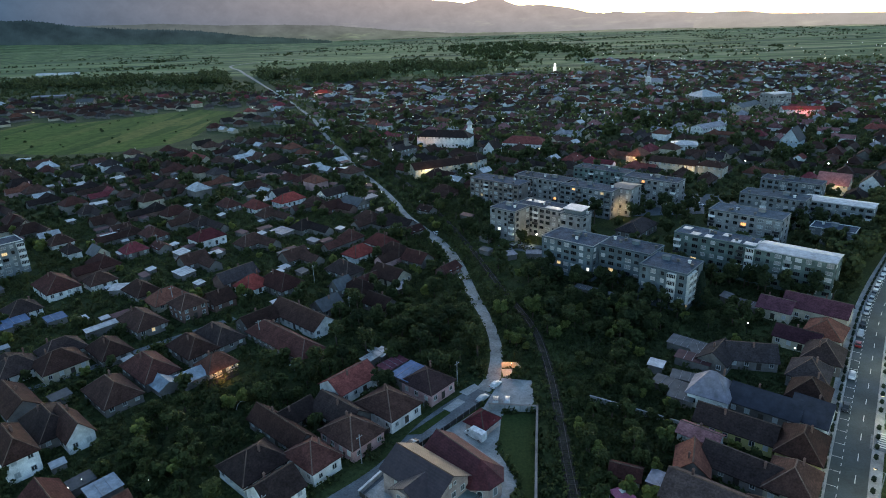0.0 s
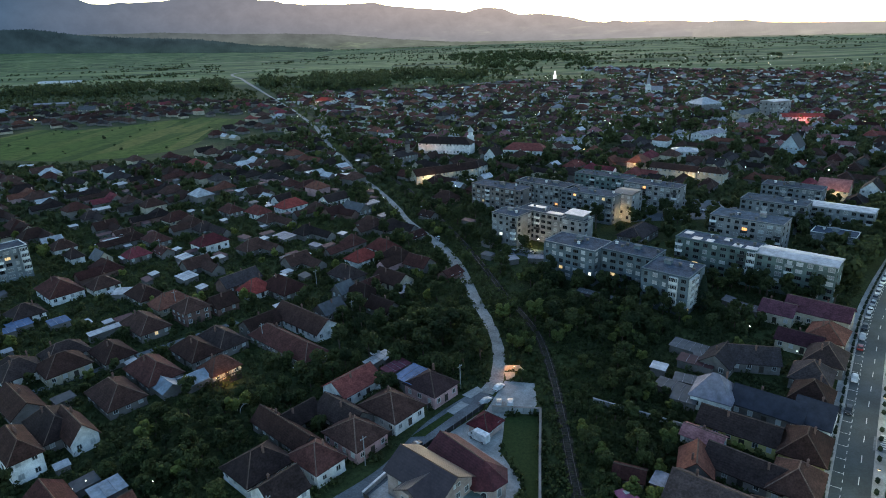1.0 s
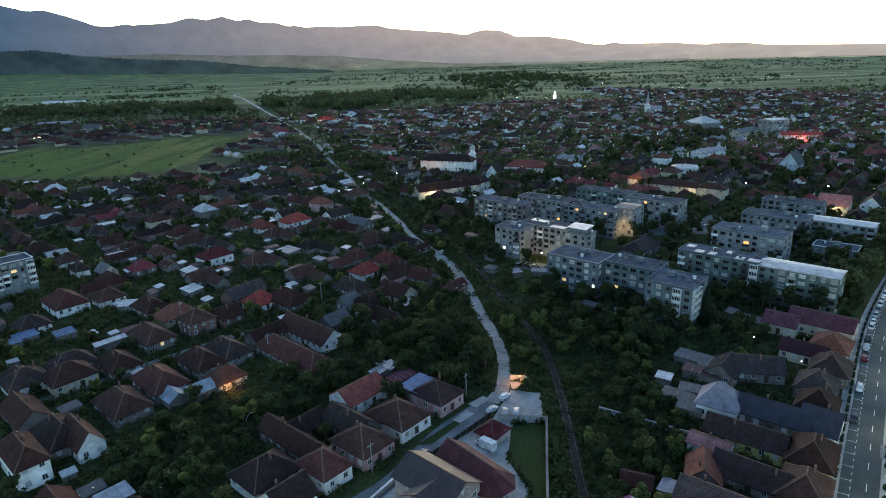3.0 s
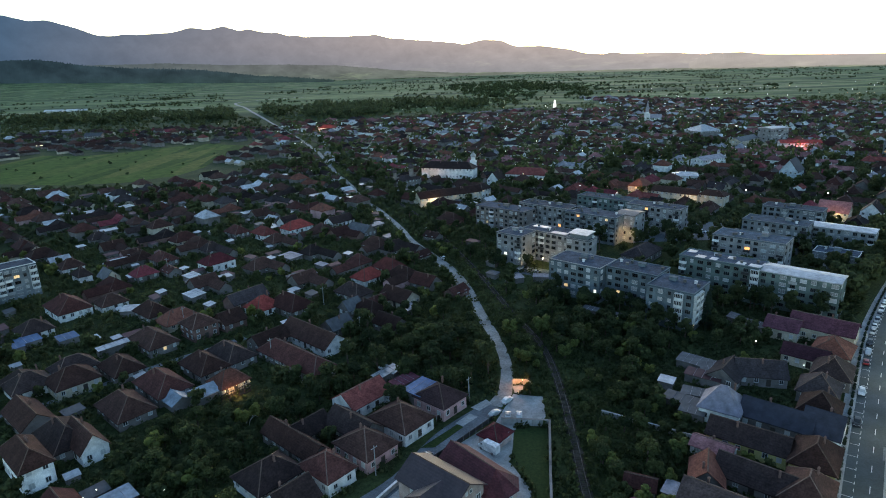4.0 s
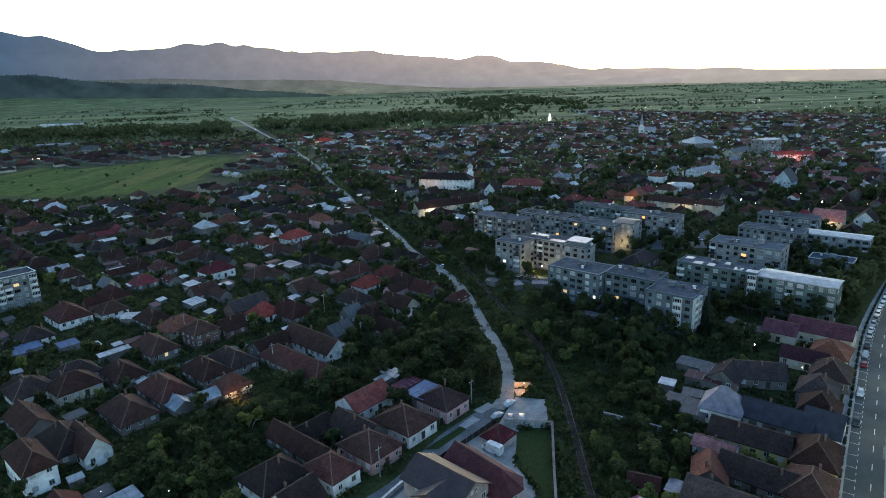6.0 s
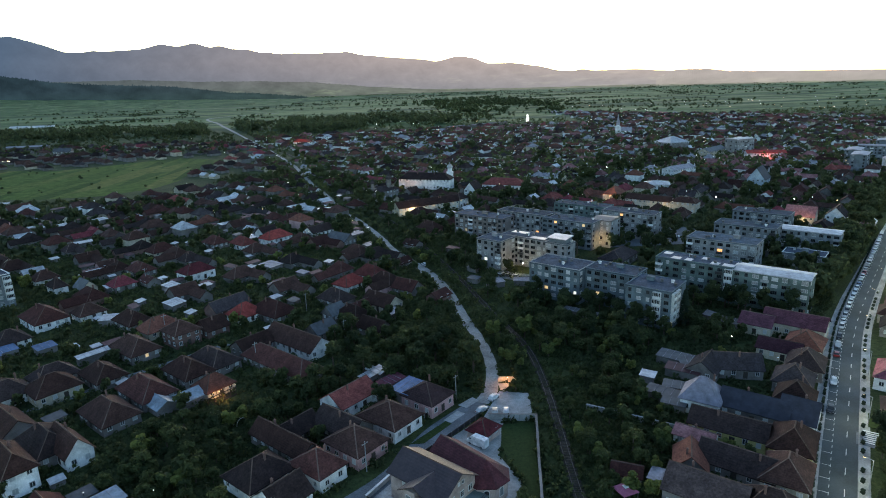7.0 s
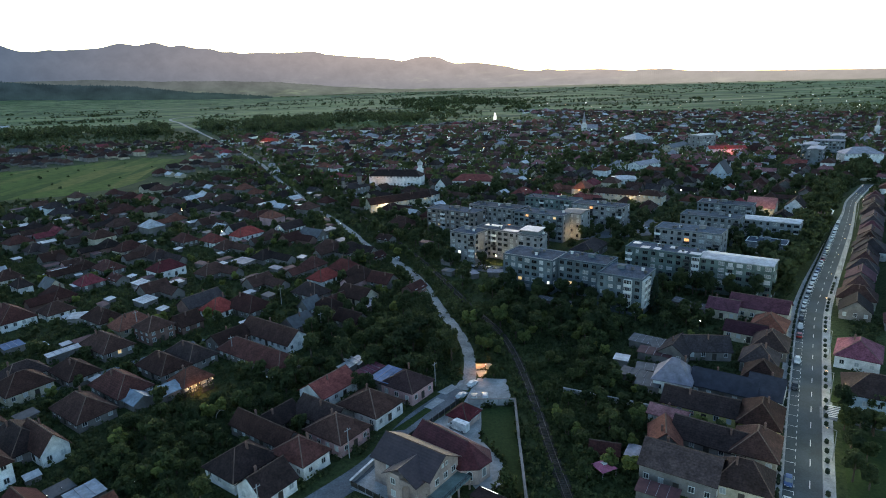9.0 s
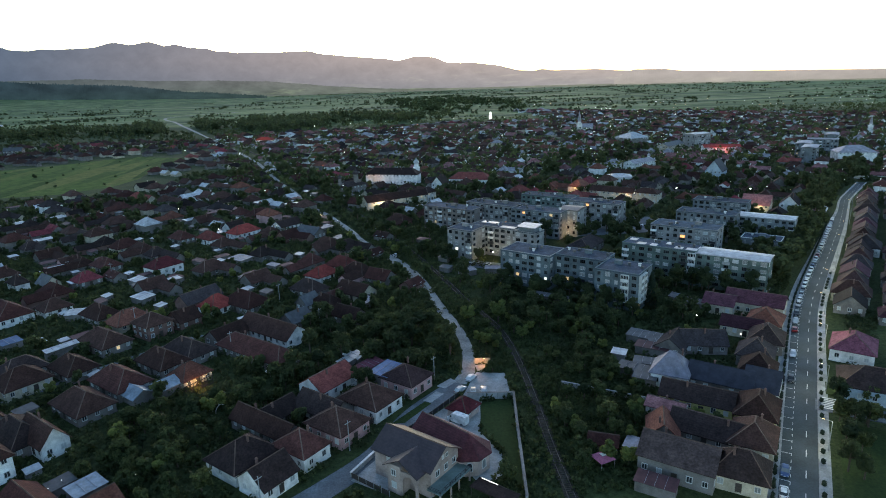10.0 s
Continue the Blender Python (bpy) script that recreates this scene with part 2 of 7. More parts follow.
def field_build(nt, nodes, links, bsdf):
    tc = nodes.new("ShaderNodeTexCoord")
    turn = nodes.new("ShaderNodeMapping")
    turn.inputs["Rotation"].default_value = (0, 0, radians(28))
    turn.inputs["Scale"].default_value = (0.06, 0.007, 1)
    links.new(tc.outputs["Object"], turn.inputs["Vector"])
    cells = nodes.new("ShaderNodeTexVoronoi")
    cells.inputs["Scale"].default_value = 1.0
    links.new(turn.outputs["Vector"], cells.inputs["Vector"])
    pick = nodes.new("ShaderNodeSeparateColor")
    links.new(cells.outputs["Color"], pick.inputs["Color"])
    base = ramp_node(nodes, links, pick.outputs["Red"], [(0.0, (0.034, 0.066, 0.016)), (0.4, (0.062, 0.104, 0.022)), (0.75, (0.080, 0.112, 0.026)), (1.0, (0.115, 0.125, 0.036))])
    fine = noise_node(nodes, links, 0.12, 6, tc.outputs["Object"], 0.7)
    tone = ramp_node(nodes, links, fine.outputs["Fac"], [(0.35, (0.5, 0.58, 0.55)), (0.65, (1.3, 1.22, 1.2))])
    links.new(mix_node(nodes, links, 1.0, base.outputs["Color"], tone.outputs["Color"], "MULTIPLY"), bsdf.inputs["Base Color"])
    bsdf.inputs["Roughness"].default_value = 0.95
    bsdf.inputs["Specular IOR Level"].default_value = 0.04
    bump_node(nodes, links, fine.outputs["Fac"], bsdf, 0.5, 0.2)


MAT["meadow"] = material("meadow", field_build)


def lawn_build(nt, nodes, links, bsdf):
    tc = nodes.new("ShaderNodeTexCoord")
    fine = noise_node(nodes, links, 1.3, 6, tc.outputs["Object"], 0.7)
    base = ramp_node(nodes, links, fine.outputs["Fac"], [(0.3, (0.022, 0.034, 0.013)), (0.7, (0.048, 0.066, 0.022))])
    links.new(base.outputs["Color"], bsdf.inputs["Base Color"])
    bsdf.inputs["Roughness"].default_value = 0.95
    bsdf.inputs["Specular IOR Level"].default_value = 0.04
    bump_node(nodes, links, fine.outputs["Fac"], bsdf, 0.6, 0.1)


MAT["lawn"] = material("lawn", lawn_build)


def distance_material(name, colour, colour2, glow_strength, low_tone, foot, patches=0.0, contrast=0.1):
    """Far hills: a faintly glowing backdrop with evening haze put into its emission, and paler clearings low on its
    slopes.
    """
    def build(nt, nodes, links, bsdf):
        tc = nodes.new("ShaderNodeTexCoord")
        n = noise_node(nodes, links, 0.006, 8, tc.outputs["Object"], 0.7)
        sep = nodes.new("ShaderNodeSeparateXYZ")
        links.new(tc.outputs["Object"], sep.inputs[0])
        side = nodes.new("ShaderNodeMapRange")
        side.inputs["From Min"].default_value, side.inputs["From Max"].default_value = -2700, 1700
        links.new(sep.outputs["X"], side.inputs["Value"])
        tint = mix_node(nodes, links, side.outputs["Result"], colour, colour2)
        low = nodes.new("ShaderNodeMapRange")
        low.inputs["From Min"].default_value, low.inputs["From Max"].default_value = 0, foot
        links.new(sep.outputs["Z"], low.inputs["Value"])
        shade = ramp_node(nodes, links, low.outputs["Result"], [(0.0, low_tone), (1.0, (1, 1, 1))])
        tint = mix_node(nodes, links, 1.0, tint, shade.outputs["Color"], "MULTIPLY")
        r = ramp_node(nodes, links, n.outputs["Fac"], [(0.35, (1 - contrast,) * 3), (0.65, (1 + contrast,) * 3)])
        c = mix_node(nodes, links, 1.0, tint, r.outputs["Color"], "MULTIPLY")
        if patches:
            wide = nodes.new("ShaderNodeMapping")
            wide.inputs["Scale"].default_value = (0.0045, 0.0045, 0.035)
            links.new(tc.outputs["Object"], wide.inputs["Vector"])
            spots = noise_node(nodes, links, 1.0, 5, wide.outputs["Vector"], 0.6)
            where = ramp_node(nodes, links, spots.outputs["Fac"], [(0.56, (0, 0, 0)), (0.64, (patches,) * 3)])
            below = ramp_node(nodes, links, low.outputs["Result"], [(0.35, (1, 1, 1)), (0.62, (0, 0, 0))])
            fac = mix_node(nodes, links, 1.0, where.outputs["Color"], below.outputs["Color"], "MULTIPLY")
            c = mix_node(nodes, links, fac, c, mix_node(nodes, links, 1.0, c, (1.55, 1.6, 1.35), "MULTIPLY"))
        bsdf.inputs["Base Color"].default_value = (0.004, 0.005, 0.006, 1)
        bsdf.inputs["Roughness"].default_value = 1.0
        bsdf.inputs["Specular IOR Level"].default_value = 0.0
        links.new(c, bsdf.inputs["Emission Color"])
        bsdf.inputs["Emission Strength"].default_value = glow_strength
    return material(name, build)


# haze and afterglow are in these colours: bluer to the left, paler right
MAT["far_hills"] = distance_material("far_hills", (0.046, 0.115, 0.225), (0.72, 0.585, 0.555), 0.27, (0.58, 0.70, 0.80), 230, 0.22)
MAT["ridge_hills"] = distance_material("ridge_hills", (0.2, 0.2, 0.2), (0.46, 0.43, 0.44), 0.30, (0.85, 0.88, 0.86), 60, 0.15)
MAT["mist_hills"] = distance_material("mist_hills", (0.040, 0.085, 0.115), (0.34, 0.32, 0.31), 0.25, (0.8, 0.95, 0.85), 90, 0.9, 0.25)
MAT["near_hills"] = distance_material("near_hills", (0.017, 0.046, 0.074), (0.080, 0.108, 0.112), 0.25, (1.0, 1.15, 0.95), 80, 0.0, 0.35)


# ---- mesh building ----
class Geo:
    """Collects corners and faces for one mesh."""

    def __init__(self):
        self.v, self.f = [], []

    def add(self, verts, faces):
        n = len(self.v)
        self.v += [tuple(p) for p in verts]
        self.f += [tuple(n + i for i in face) for face in faces]
        return self

    def box(self, x0, y0, z0, x1, y1, z1):
        return self.add([(x0, y0, z0), (x1, y0, z0), (x1, y1, z0), (x0, y1, z0), (x0, y0, z1), (x1, y0, z1), (x1, y1, z1), (x0, y1, z1)],
                        [(0, 3, 2, 1), (4, 5, 6, 7), (0, 1, 5, 4), (1, 2, 6, 5), (2, 3, 7, 6), (3, 0, 4, 7)])

    def tube(self, x, y, z0, z1, r0, r1, n=8):
        ring = [(math.cos(2 * math.pi * k / n), math.sin(2 * math.pi * k / n)) for k in range(n)]
        return self.add([(x + r0 * c, y + r0 * s, z0) for c, s in ring] + [(x + r1 * c, y + r1 * s, z1) for c, s in ring],
                        [(k, (k + 1) % n, n + (k + 1) % n, n + k) for k in range(n)] + [tuple(range(n, 2 * n)), tuple(reversed(range(n)))])

    def slab(self, top, thick):
        """A solid below a list of top faces that share a list of corners: (corners, faces)."""
        verts, faces = top
        n = len(verts)
        edges = {}
        for f in faces:
            for a, b in zip(f, f[1:] + f[:1]):
                edges[(a, b)] = True
        sides = [(b, a, n + a, n + b) for a, b in edges if (b, a) not in edges]
        return self.add(list(verts) + [(x, y, z - thick) for x, y, z in verts], list(faces) + [tuple(n + i for i in reversed(f)) for f in faces] + sides)

    def mesh(self, name, mat, smooth=False):
        me = bpy.data.meshes.new(name)
        me.from_pydata(self.v, [], self.f)
        me.materials.append(MAT[mat])
        if smooth:
            me.polygons.foreach_set("use_smooth", [True] * len(me.polygons))
        return me


def quads_mesh(name, corners, mat):
    """A mesh of loose quads from an array (n, 4, 3)."""
    n = len(corners)
    me = bpy.data.meshes.new(name)
    me.from_pydata(corners.reshape(-1, 3).tolist(), [], np.arange(4 * n).reshape(n, 4).tolist())
    me.materials.append(MAT[mat])
    return me


def part(name, me, parent, place=None, label=""):
    ob = new(name, me)
    ob.parent = parent
    if place is not None:
        ob.matrix_basis = place
    return tagged(ob, label)


def thing(name, x, y, z, turn, label, category, group=""):
    ob = new(name)
    ob.empty_display_size = 0.5
    ob.matrix_basis = pose(x, y, z, 0, 0, turn)
    return tagged(ob, label, category, group)


def setting(name, me, label, category):
    return tagged(new(name, me), label, category, kind="structure")


def smooth_line(points, step):
    """Points at even steps along a smooth curve through the given ones."""
    p = [Vector((*q, 0)) for q in points]
    p = [p[0] * 2 - p[1]] + p + [p[-1] * 2 - p[-2]]
    line = []
    for a, b, c, d in zip(p, p[1:], p[2:], p[3:]):
        n = max(2, int((c - b).length / step))
        for k in range(n):
            t = k / n
            line.append(0.5 * (2 * b + (c - a) * t + (2 * a - 5 * b + 4 * c - d) * t * t + (3 * b - a - 3 * c + d) * t ** 3))
    line.append(p[-2])
    return [(q.x, q.y) for q in line]


def side_line(line, off):
    """A line beside another, off metres to its right."""
    arr = np.array(line)
    d = np.gradient(arr, axis=0)
    d /= np.linalg.norm(d, axis=1, keepdims=True)
    return arr + off * np.stack([d[:, 1], -d[:, 0]], 1)


def ribbon(name, line, left, right, z0, z1, mat, ragged=0.0):
    """A strip from left to right metres beside a line, its top at z1 and its sides down to z0; left and right may vary along it."""
    a, b = side_line(line, np.reshape(left, (-1, 1))), side_line(line, np.reshape(right, (-1, 1)))
    if ragged:
        rng = np.random.default_rng(5)
        a, b = a + rng.normal(0, ragged, a.shape), b + rng.normal(0, ragged, b.shape)
    n = len(a)
    verts = [(*p, z1) for p in a] + [(*p, z1) for p in b] + [(*p, z0) for p in a] + [(*p, z0) for p in b]
    faces = []
    for i in range(n - 1):
        faces += [(i, n + i, n + i + 1, i + 1), (2 * n + i, i, i + 1, 2 * n + i + 1), (n + i, 3 * n + i, 3 * n + i + 1, n + i + 1)]
    return Geo().add(verts, faces).mesh(name, mat)


# ---- the land ----
ground = Geo()
steps = [-400, 0, 100, 200, 400, 800, 1600, 3000, 4700]
cols = [-4700, -2400, -1200, -600, -300, 0, 300, 600, 1200, 2400, 4700]
ground.add([(x, y, 0) for y in steps for x in cols],
           [(j * len(cols) + i, j * len(cols) + i + 1, (j + 1) * len(cols) + i + 1, (j + 1) * len(cols) + i) for j in range(len(steps) - 1) for i in range(len(cols) - 1)])
setting("ground", ground.mesh("ground", "ground"), "dark green gardens and flat farmland reaching to the hills", "ground")


def hills(name, radius, depth, crest, rough, seed, mat, label, trees=0.0):
    """A range of hills whose crest, seen from the middle of the flight, runs through (degrees to the right, degrees above eye level)."""
    rng = np.random.default_rng(seed)
    az = np.linspace(crest[0][0], crest[-1][0], 1100)
    knots, level = np.array(crest).T
    smooth = np.convolve(np.pad(np.interp(az, knots, level), 6, mode="edge"), np.hanning(13) / np.hanning(13).sum(), "valid")
    wob = sum(rng.uniform(0.3, 1) / k ** 0.8 * np.sin(az * k * 0.6 + rng.uniform(0, 6.3)) for k in (3, 5, 8, 13, 21, 34, 55))
    top = np.maximum(89 + (radius + depth) * np.tan(np.radians(smooth)) + rough * wob, 3) + trees * np.abs(rng.normal(0, 1, len(az)))
    rows = 11
    geo = Geo()
    for k in range(rows):
        u = k / (rows - 1)
        r, rise = radius + depth * u, u ** 1.35
        spur = 1 + (1 - u) * (0.28 * np.sin(az * 1.3 + k * 0.5) + 0.2 * np.sin(az * 3.1 - k * 0.9))
        geo.v += [(r * math.sin(radians(a)), r * math.cos(radians(a)), h - 1) for a, h in zip(az, top * rise * spur)]
    n = len(az)
    geo.f += [(k * n + i, k * n + i + 1, (k + 1) * n + i + 1, (k + 1) * n + i) for k in range(rows - 1) for i in range(n - 1)]
    return setting(name, geo.mesh(name, mat, True), label, "hills")


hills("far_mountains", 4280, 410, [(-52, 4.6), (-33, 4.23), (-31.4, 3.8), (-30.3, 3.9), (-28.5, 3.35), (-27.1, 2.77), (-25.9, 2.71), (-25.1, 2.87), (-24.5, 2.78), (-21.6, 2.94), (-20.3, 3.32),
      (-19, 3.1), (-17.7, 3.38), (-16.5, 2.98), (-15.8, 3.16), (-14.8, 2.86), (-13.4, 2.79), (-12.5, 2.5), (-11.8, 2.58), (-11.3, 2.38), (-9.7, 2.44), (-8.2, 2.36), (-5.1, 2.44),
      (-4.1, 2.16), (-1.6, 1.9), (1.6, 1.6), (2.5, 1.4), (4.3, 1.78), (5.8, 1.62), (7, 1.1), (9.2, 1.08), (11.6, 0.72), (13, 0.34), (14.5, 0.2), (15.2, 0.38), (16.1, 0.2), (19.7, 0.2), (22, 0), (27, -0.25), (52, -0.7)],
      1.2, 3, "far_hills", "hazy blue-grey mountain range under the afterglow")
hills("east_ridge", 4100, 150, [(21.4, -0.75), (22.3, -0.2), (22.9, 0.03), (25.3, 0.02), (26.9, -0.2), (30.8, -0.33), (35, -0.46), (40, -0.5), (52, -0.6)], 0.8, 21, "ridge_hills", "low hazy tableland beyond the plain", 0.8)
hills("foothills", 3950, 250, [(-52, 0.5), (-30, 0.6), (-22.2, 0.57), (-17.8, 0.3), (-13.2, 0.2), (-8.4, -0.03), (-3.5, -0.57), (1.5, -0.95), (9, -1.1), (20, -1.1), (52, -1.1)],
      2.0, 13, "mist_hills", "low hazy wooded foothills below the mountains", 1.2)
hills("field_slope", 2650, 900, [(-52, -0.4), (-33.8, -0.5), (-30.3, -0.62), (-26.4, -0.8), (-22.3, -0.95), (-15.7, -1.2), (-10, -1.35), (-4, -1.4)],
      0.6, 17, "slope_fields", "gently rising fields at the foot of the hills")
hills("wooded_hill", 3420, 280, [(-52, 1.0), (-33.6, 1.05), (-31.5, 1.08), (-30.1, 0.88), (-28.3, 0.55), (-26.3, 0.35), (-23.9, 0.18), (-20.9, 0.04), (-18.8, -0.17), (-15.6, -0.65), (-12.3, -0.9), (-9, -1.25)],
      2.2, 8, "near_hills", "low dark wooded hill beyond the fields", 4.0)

# ---- roads and railway ----
lane_line = smooth_line([(9.6, 147.5), (13.0, 154.0), (14.6, 162.0), (15.4, 171.0), (15.2, 180.9), (13.4, 195.0), (10.8, 209.0), (8.4, 228.0), (5.0, 247.0), (0.2, 264.0), (-5.7, 281.5), (-15.4, 305.5),
                         (-20.6, 321.0), (-25.5, 340.0), (-33.6, 364.5), (-44.5, 395.0), (-56.0, 422.5), (-75.4, 487.0), (-93.2, 540.0), (-112.1, 602.0), (-133.9, 678.2), (-160.6, 754.0), (-200.0, 860.0),
                         (-285.0, 1075.0), (-358.0, 1261.6), (-412.6, 1397.8), (-467.0, 1538.0), (-522.0, 1655.0), (-550.0, 1745.0), (-540.0, 1810.0), (-500.0, 1880.0), (-400.0, 1960.0)], 4.0)
street_line = smooth_line([(-75.0, 62.0), (-38.0, 94.5), (-25.4, 105.2), (-14.2, 116.4), (-4.1, 133.0), (9.6, 147.5)], 3.0)
rail_line = smooth_line([(24.0, 60.0), (26.2, 108.8), (28.0, 132.9), (29.4, 159.2), (28.6, 184.2), (21.8, 214.4), (13.0, 258.2), (1.6, 304.4), (-10.5, 346.9), (-21.7, 384.5),
                         (-34.8, 420.7), (-51.4, 475.4), (-74.3, 560.8), (-109.5, 659.6), (-155.5, 779.3), (-215.0, 930.0)], 3.0)
avenue_line = smooth_line([(30.0, 30.0), (71.9, 87.0), (90.7, 112.8), (110.6, 139.8), (138.0, 176.5), (159.7, 202.4), (195.4, 242.3), (237.4, 289.5), (266.0, 323.0), (288.0, 349.0), (305.0, 366.0), (324.0, 384.0), (345.0, 404.0)], 4.0)

lane_half = np.interp([q[1] for q in lane_line], [150, 165, 180, 205, 235, 255, 272, 290, 310, 350, 430, 1100, 1250, 1900], [2.1, 1.9, 1.7, 2.0, 2.2, 2.9, 2.9, 2.3, 1.75, 1.6, 1.8, 2.0, 3.2, 3.8])
setting("lane", ribbon("lane", lane_line, -lane_half, lane_half, 0.0, 0.05, "gravel", 0.12), "pale gravel lane winding beside the railway", "road")
setting("street", ribbon("street", street_line, -3.2, 3.2, 0.0, 0.04, "asphalt_old"), "narrow worn asphalt village street", "road")
back_line = smooth_line([(-160.0, 124.0), (-130.1, 148.9), (-118.2, 157.9), (-104.6, 170.6), (-96.5, 179.0), (-87.8, 186.6), (-74.3, 198.4)], 3.0)
setting("back_lane", ribbon("back_lane", back_line, -1.5, 1.5, 0.0, 0.045, "asphalt_old", 0.15), "narrow grey lane between the garden plots", "road")
avenue_y = np.array([q[1] for q in avenue_line])
bay_edge = np.interp([q[1] for q in avenue_line], [210, 262, 300, 320], [5.15, 4.7, 3.6, 2.6])
right_edge = np.interp(avenue_y, [210, 262, 300], [2.55, 2.45, 2.3])
avenue = setting("avenue", ribbon("avenue", avenue_line, -bay_edge, right_edge, 0.0, 0.04, "asphalt"), "asphalt avenue with dashed centre line and parking bays", "road")
setting("pavement_west", ribbon("pavement_west", avenue_line, -bay_edge - np.interp(avenue_y, [200, 260, 330], [2.5, 1.9, 1.0]), -bay_edge, 0.0, 0.16, "paving"), "pale concrete pavement with kerb beside the avenue", "pavement")
setting("pavement_east", ribbon("pavement_east", avenue_line, right_edge, right_edge + np.interp(avenue_y, [150, 200, 260, 330], [2.2, 2.2, 1.7, 0.9]), 0.0, 0.16, "paving"), "pale concrete pavement with kerb beside the avenue", "pavement")
kerb_w = setting("kerb_west", ribbon("kerb_west", avenue_line, -bay_edge - 0.02, -bay_edge + 0.18, 0.0, 0.18, "concrete"), "light concrete kerb stones", "kerb")
kerb_e = setting("kerb_east", ribbon("kerb_east", avenue_line, right_edge - 0.18, right_edge + 0.02, 0.0, 0.18, "concrete"), "light concrete kerb stones", "kerb")


def along(line, start, step, end, off):
    """Places and headings at even steps along a line."""
    arr = np.array(line)
    s = np.r_[0, np.cumsum(np.linalg.norm(np.diff(arr, axis=0), axis=1))]
    side = side_line(line, off)
    d = np.gradient(arr, axis=0)
    for q in np.arange(start, min(end, s[-1]), step):
        yield float(np.interp(q, s, side[:, 0])), float(np.interp(q, s, side[:, 1])), math.degrees(math.atan2(np.interp(q, s, d[:, 1]), np.interp(q, s, d[:, 0])))


dash = Geo().box(-1.5, -0.08, 0, 1.5, 0.08, 0.008).mesh("dash", "marking")
for x, y, a in along(avenue_line, 62, 8.7, 480, 0.0):
    part("dash", dash, avenue, pose(x, y, 0.041, 0, 0, a))
edge_dash = Geo().box(-0.6, -0.06, 0, 0.6, 0.06, 0.008).mesh("edge_dash", "marking")
for x, y, a in along(avenue_line, 60, 2.9, 330, -2.9):
    part("edge_dash", edge_dash, avenue, pose(x, y, 0.041, 0, 0, a))
bay = Geo().box(-0.06, -1.1, 0, 0.06, 1.1, 0.008).mesh("bay_line", "marking")
for x, y, a in along(avenue_line, 64, 5.6, 330, -4.0):
    part("bay_line", bay, avenue, pose(x, y, 0.041, 0, 0, a))
side_line_street = smooth_line([(98.6, 120.4), (117.0, 107.0), (150.0, 83.0)], 3.0)
side_street = setting("side_street", ribbon("side_street", side_line_street, -3.1, 3.1, 0.0, 0.168, "asphalt_old"), "narrow asphalt side street off the avenue", "road")
stripe = Geo().box(-1.7, -0.24, 0, 1.7, 0.24, 0.008).mesh("crossing_stripe", "marking")
for k in range(7):
    part("crossing_stripe", stripe, side_street, pose(102.0 + 0.57 * (k - 3), 119.9 + 0.78 * (k - 3), 0.169, 0, 0, -36))

ballast = setting("railway_bed", ribbon("railway_bed", rail_line, -1.35, 1.35, 0.0, 0.22, "ballast", 0.15), "dark stone ballast of a single-track railway", "railway")
for off in (-0.75, 0.75):
    part("rail", ribbon("rail", rail_line, off - 0.045, off + 0.045, 0.2, 0.42, "rail_steel"), ballast, label="worn steel rail")
sleepers = Geo()
for x, y, a in along(rail_line, 20, 0.65, 330, 0.0):
    c, s = math.cos(radians(a)), math.sin(radians(a))
    sleepers.add([(x + u * c - w * s, y + u * s + w * c, z) for z in (0.2, 0.3) for u, w in ((-0.12, -1.25), (0.12, -1.25), (0.12, 1.25), (-0.12, 1.25))],
                 [(4, 5, 6, 7), (0, 1, 5, 4), (1, 2, 6, 5), (2, 3, 7, 6), (3, 0, 4, 7)])
tagged(part("sleepers", sleepers.mesh("sleepers", "sleeper"), ballast), kind="stuff")


def patch(name, corners, z, mat, label, category):
    n = len(corners)
    geo = Geo().add([(x, y, z) for x, y in corners] + [(x, y, -0.2) for x, y in corners], [tuple(range(n))] + [(i, n + i, n + (i + 1) % n, (i + 1) % n) for i in range(n)])
    if name in ("forecourt", "yard", "lawn", "verge", "front_yard", "flower_bed"):
        OPEN.append(np.array(corners))
    return setting(name, geo.mesh(name, mat), label, category)


OPEN = []  # paved and mown ground, kept free of trees


def inside(poly, x, y):
    nxt = np.roll(poly, -1, axis=0)
    cross = (poly[:, 1] > y) != (nxt[:, 1] > y)
    at = (nxt[:, 0] - poly[:, 0]) * (y - poly[:, 1]) / (nxt[:, 1] - poly[:, 1] + 1e-9) + poly[:, 0]
    return bool(np.sum(cross & (x < at)) % 2)


patch("meadow", [(-480, 590), (-400, 545), (-322, 524), (-272, 530), (-240, 560), (-232, 600), (-238, 660), (-234, 765), (-300, 800), (-330, 782), (-372, 738), (-416, 716), (-470, 735)], 0.06, "meadow", "bright green meadow divided in strips", "field")
patch("forecourt", [(9.0, 139.0), (22.6, 137.0), (23.6, 151.5), (15.5, 153.5)], 0.07, "paving", "pale concrete forecourt beside the lane", "forecourt")
patch("yard", [(-2.0, 129.0), (8.8, 139.5), (14.5, 138.0), (11.0, 122.0), (14.5, 112.0), (14.0, 105.0), (8.0, 100.0)], 0.055, "paving", "pale concrete yard round the beige hall", "yard")
patch("front_yard", [(-20.0, 107.3), (-13.4, 115.6), (-10.0, 108.5), (-12.5, 101.5)], 0.055, "paving", "pale paved front yard of the villa", "yard")
patch("lawn", [(13.5, 135.5), (22.0, 136.0), (16.6, 98.0), (14.5, 104.0), (15.0, 113.0), (11.5, 122.5)], 0.06, "lawn", "mown lawn inside the white wall", "lawn")
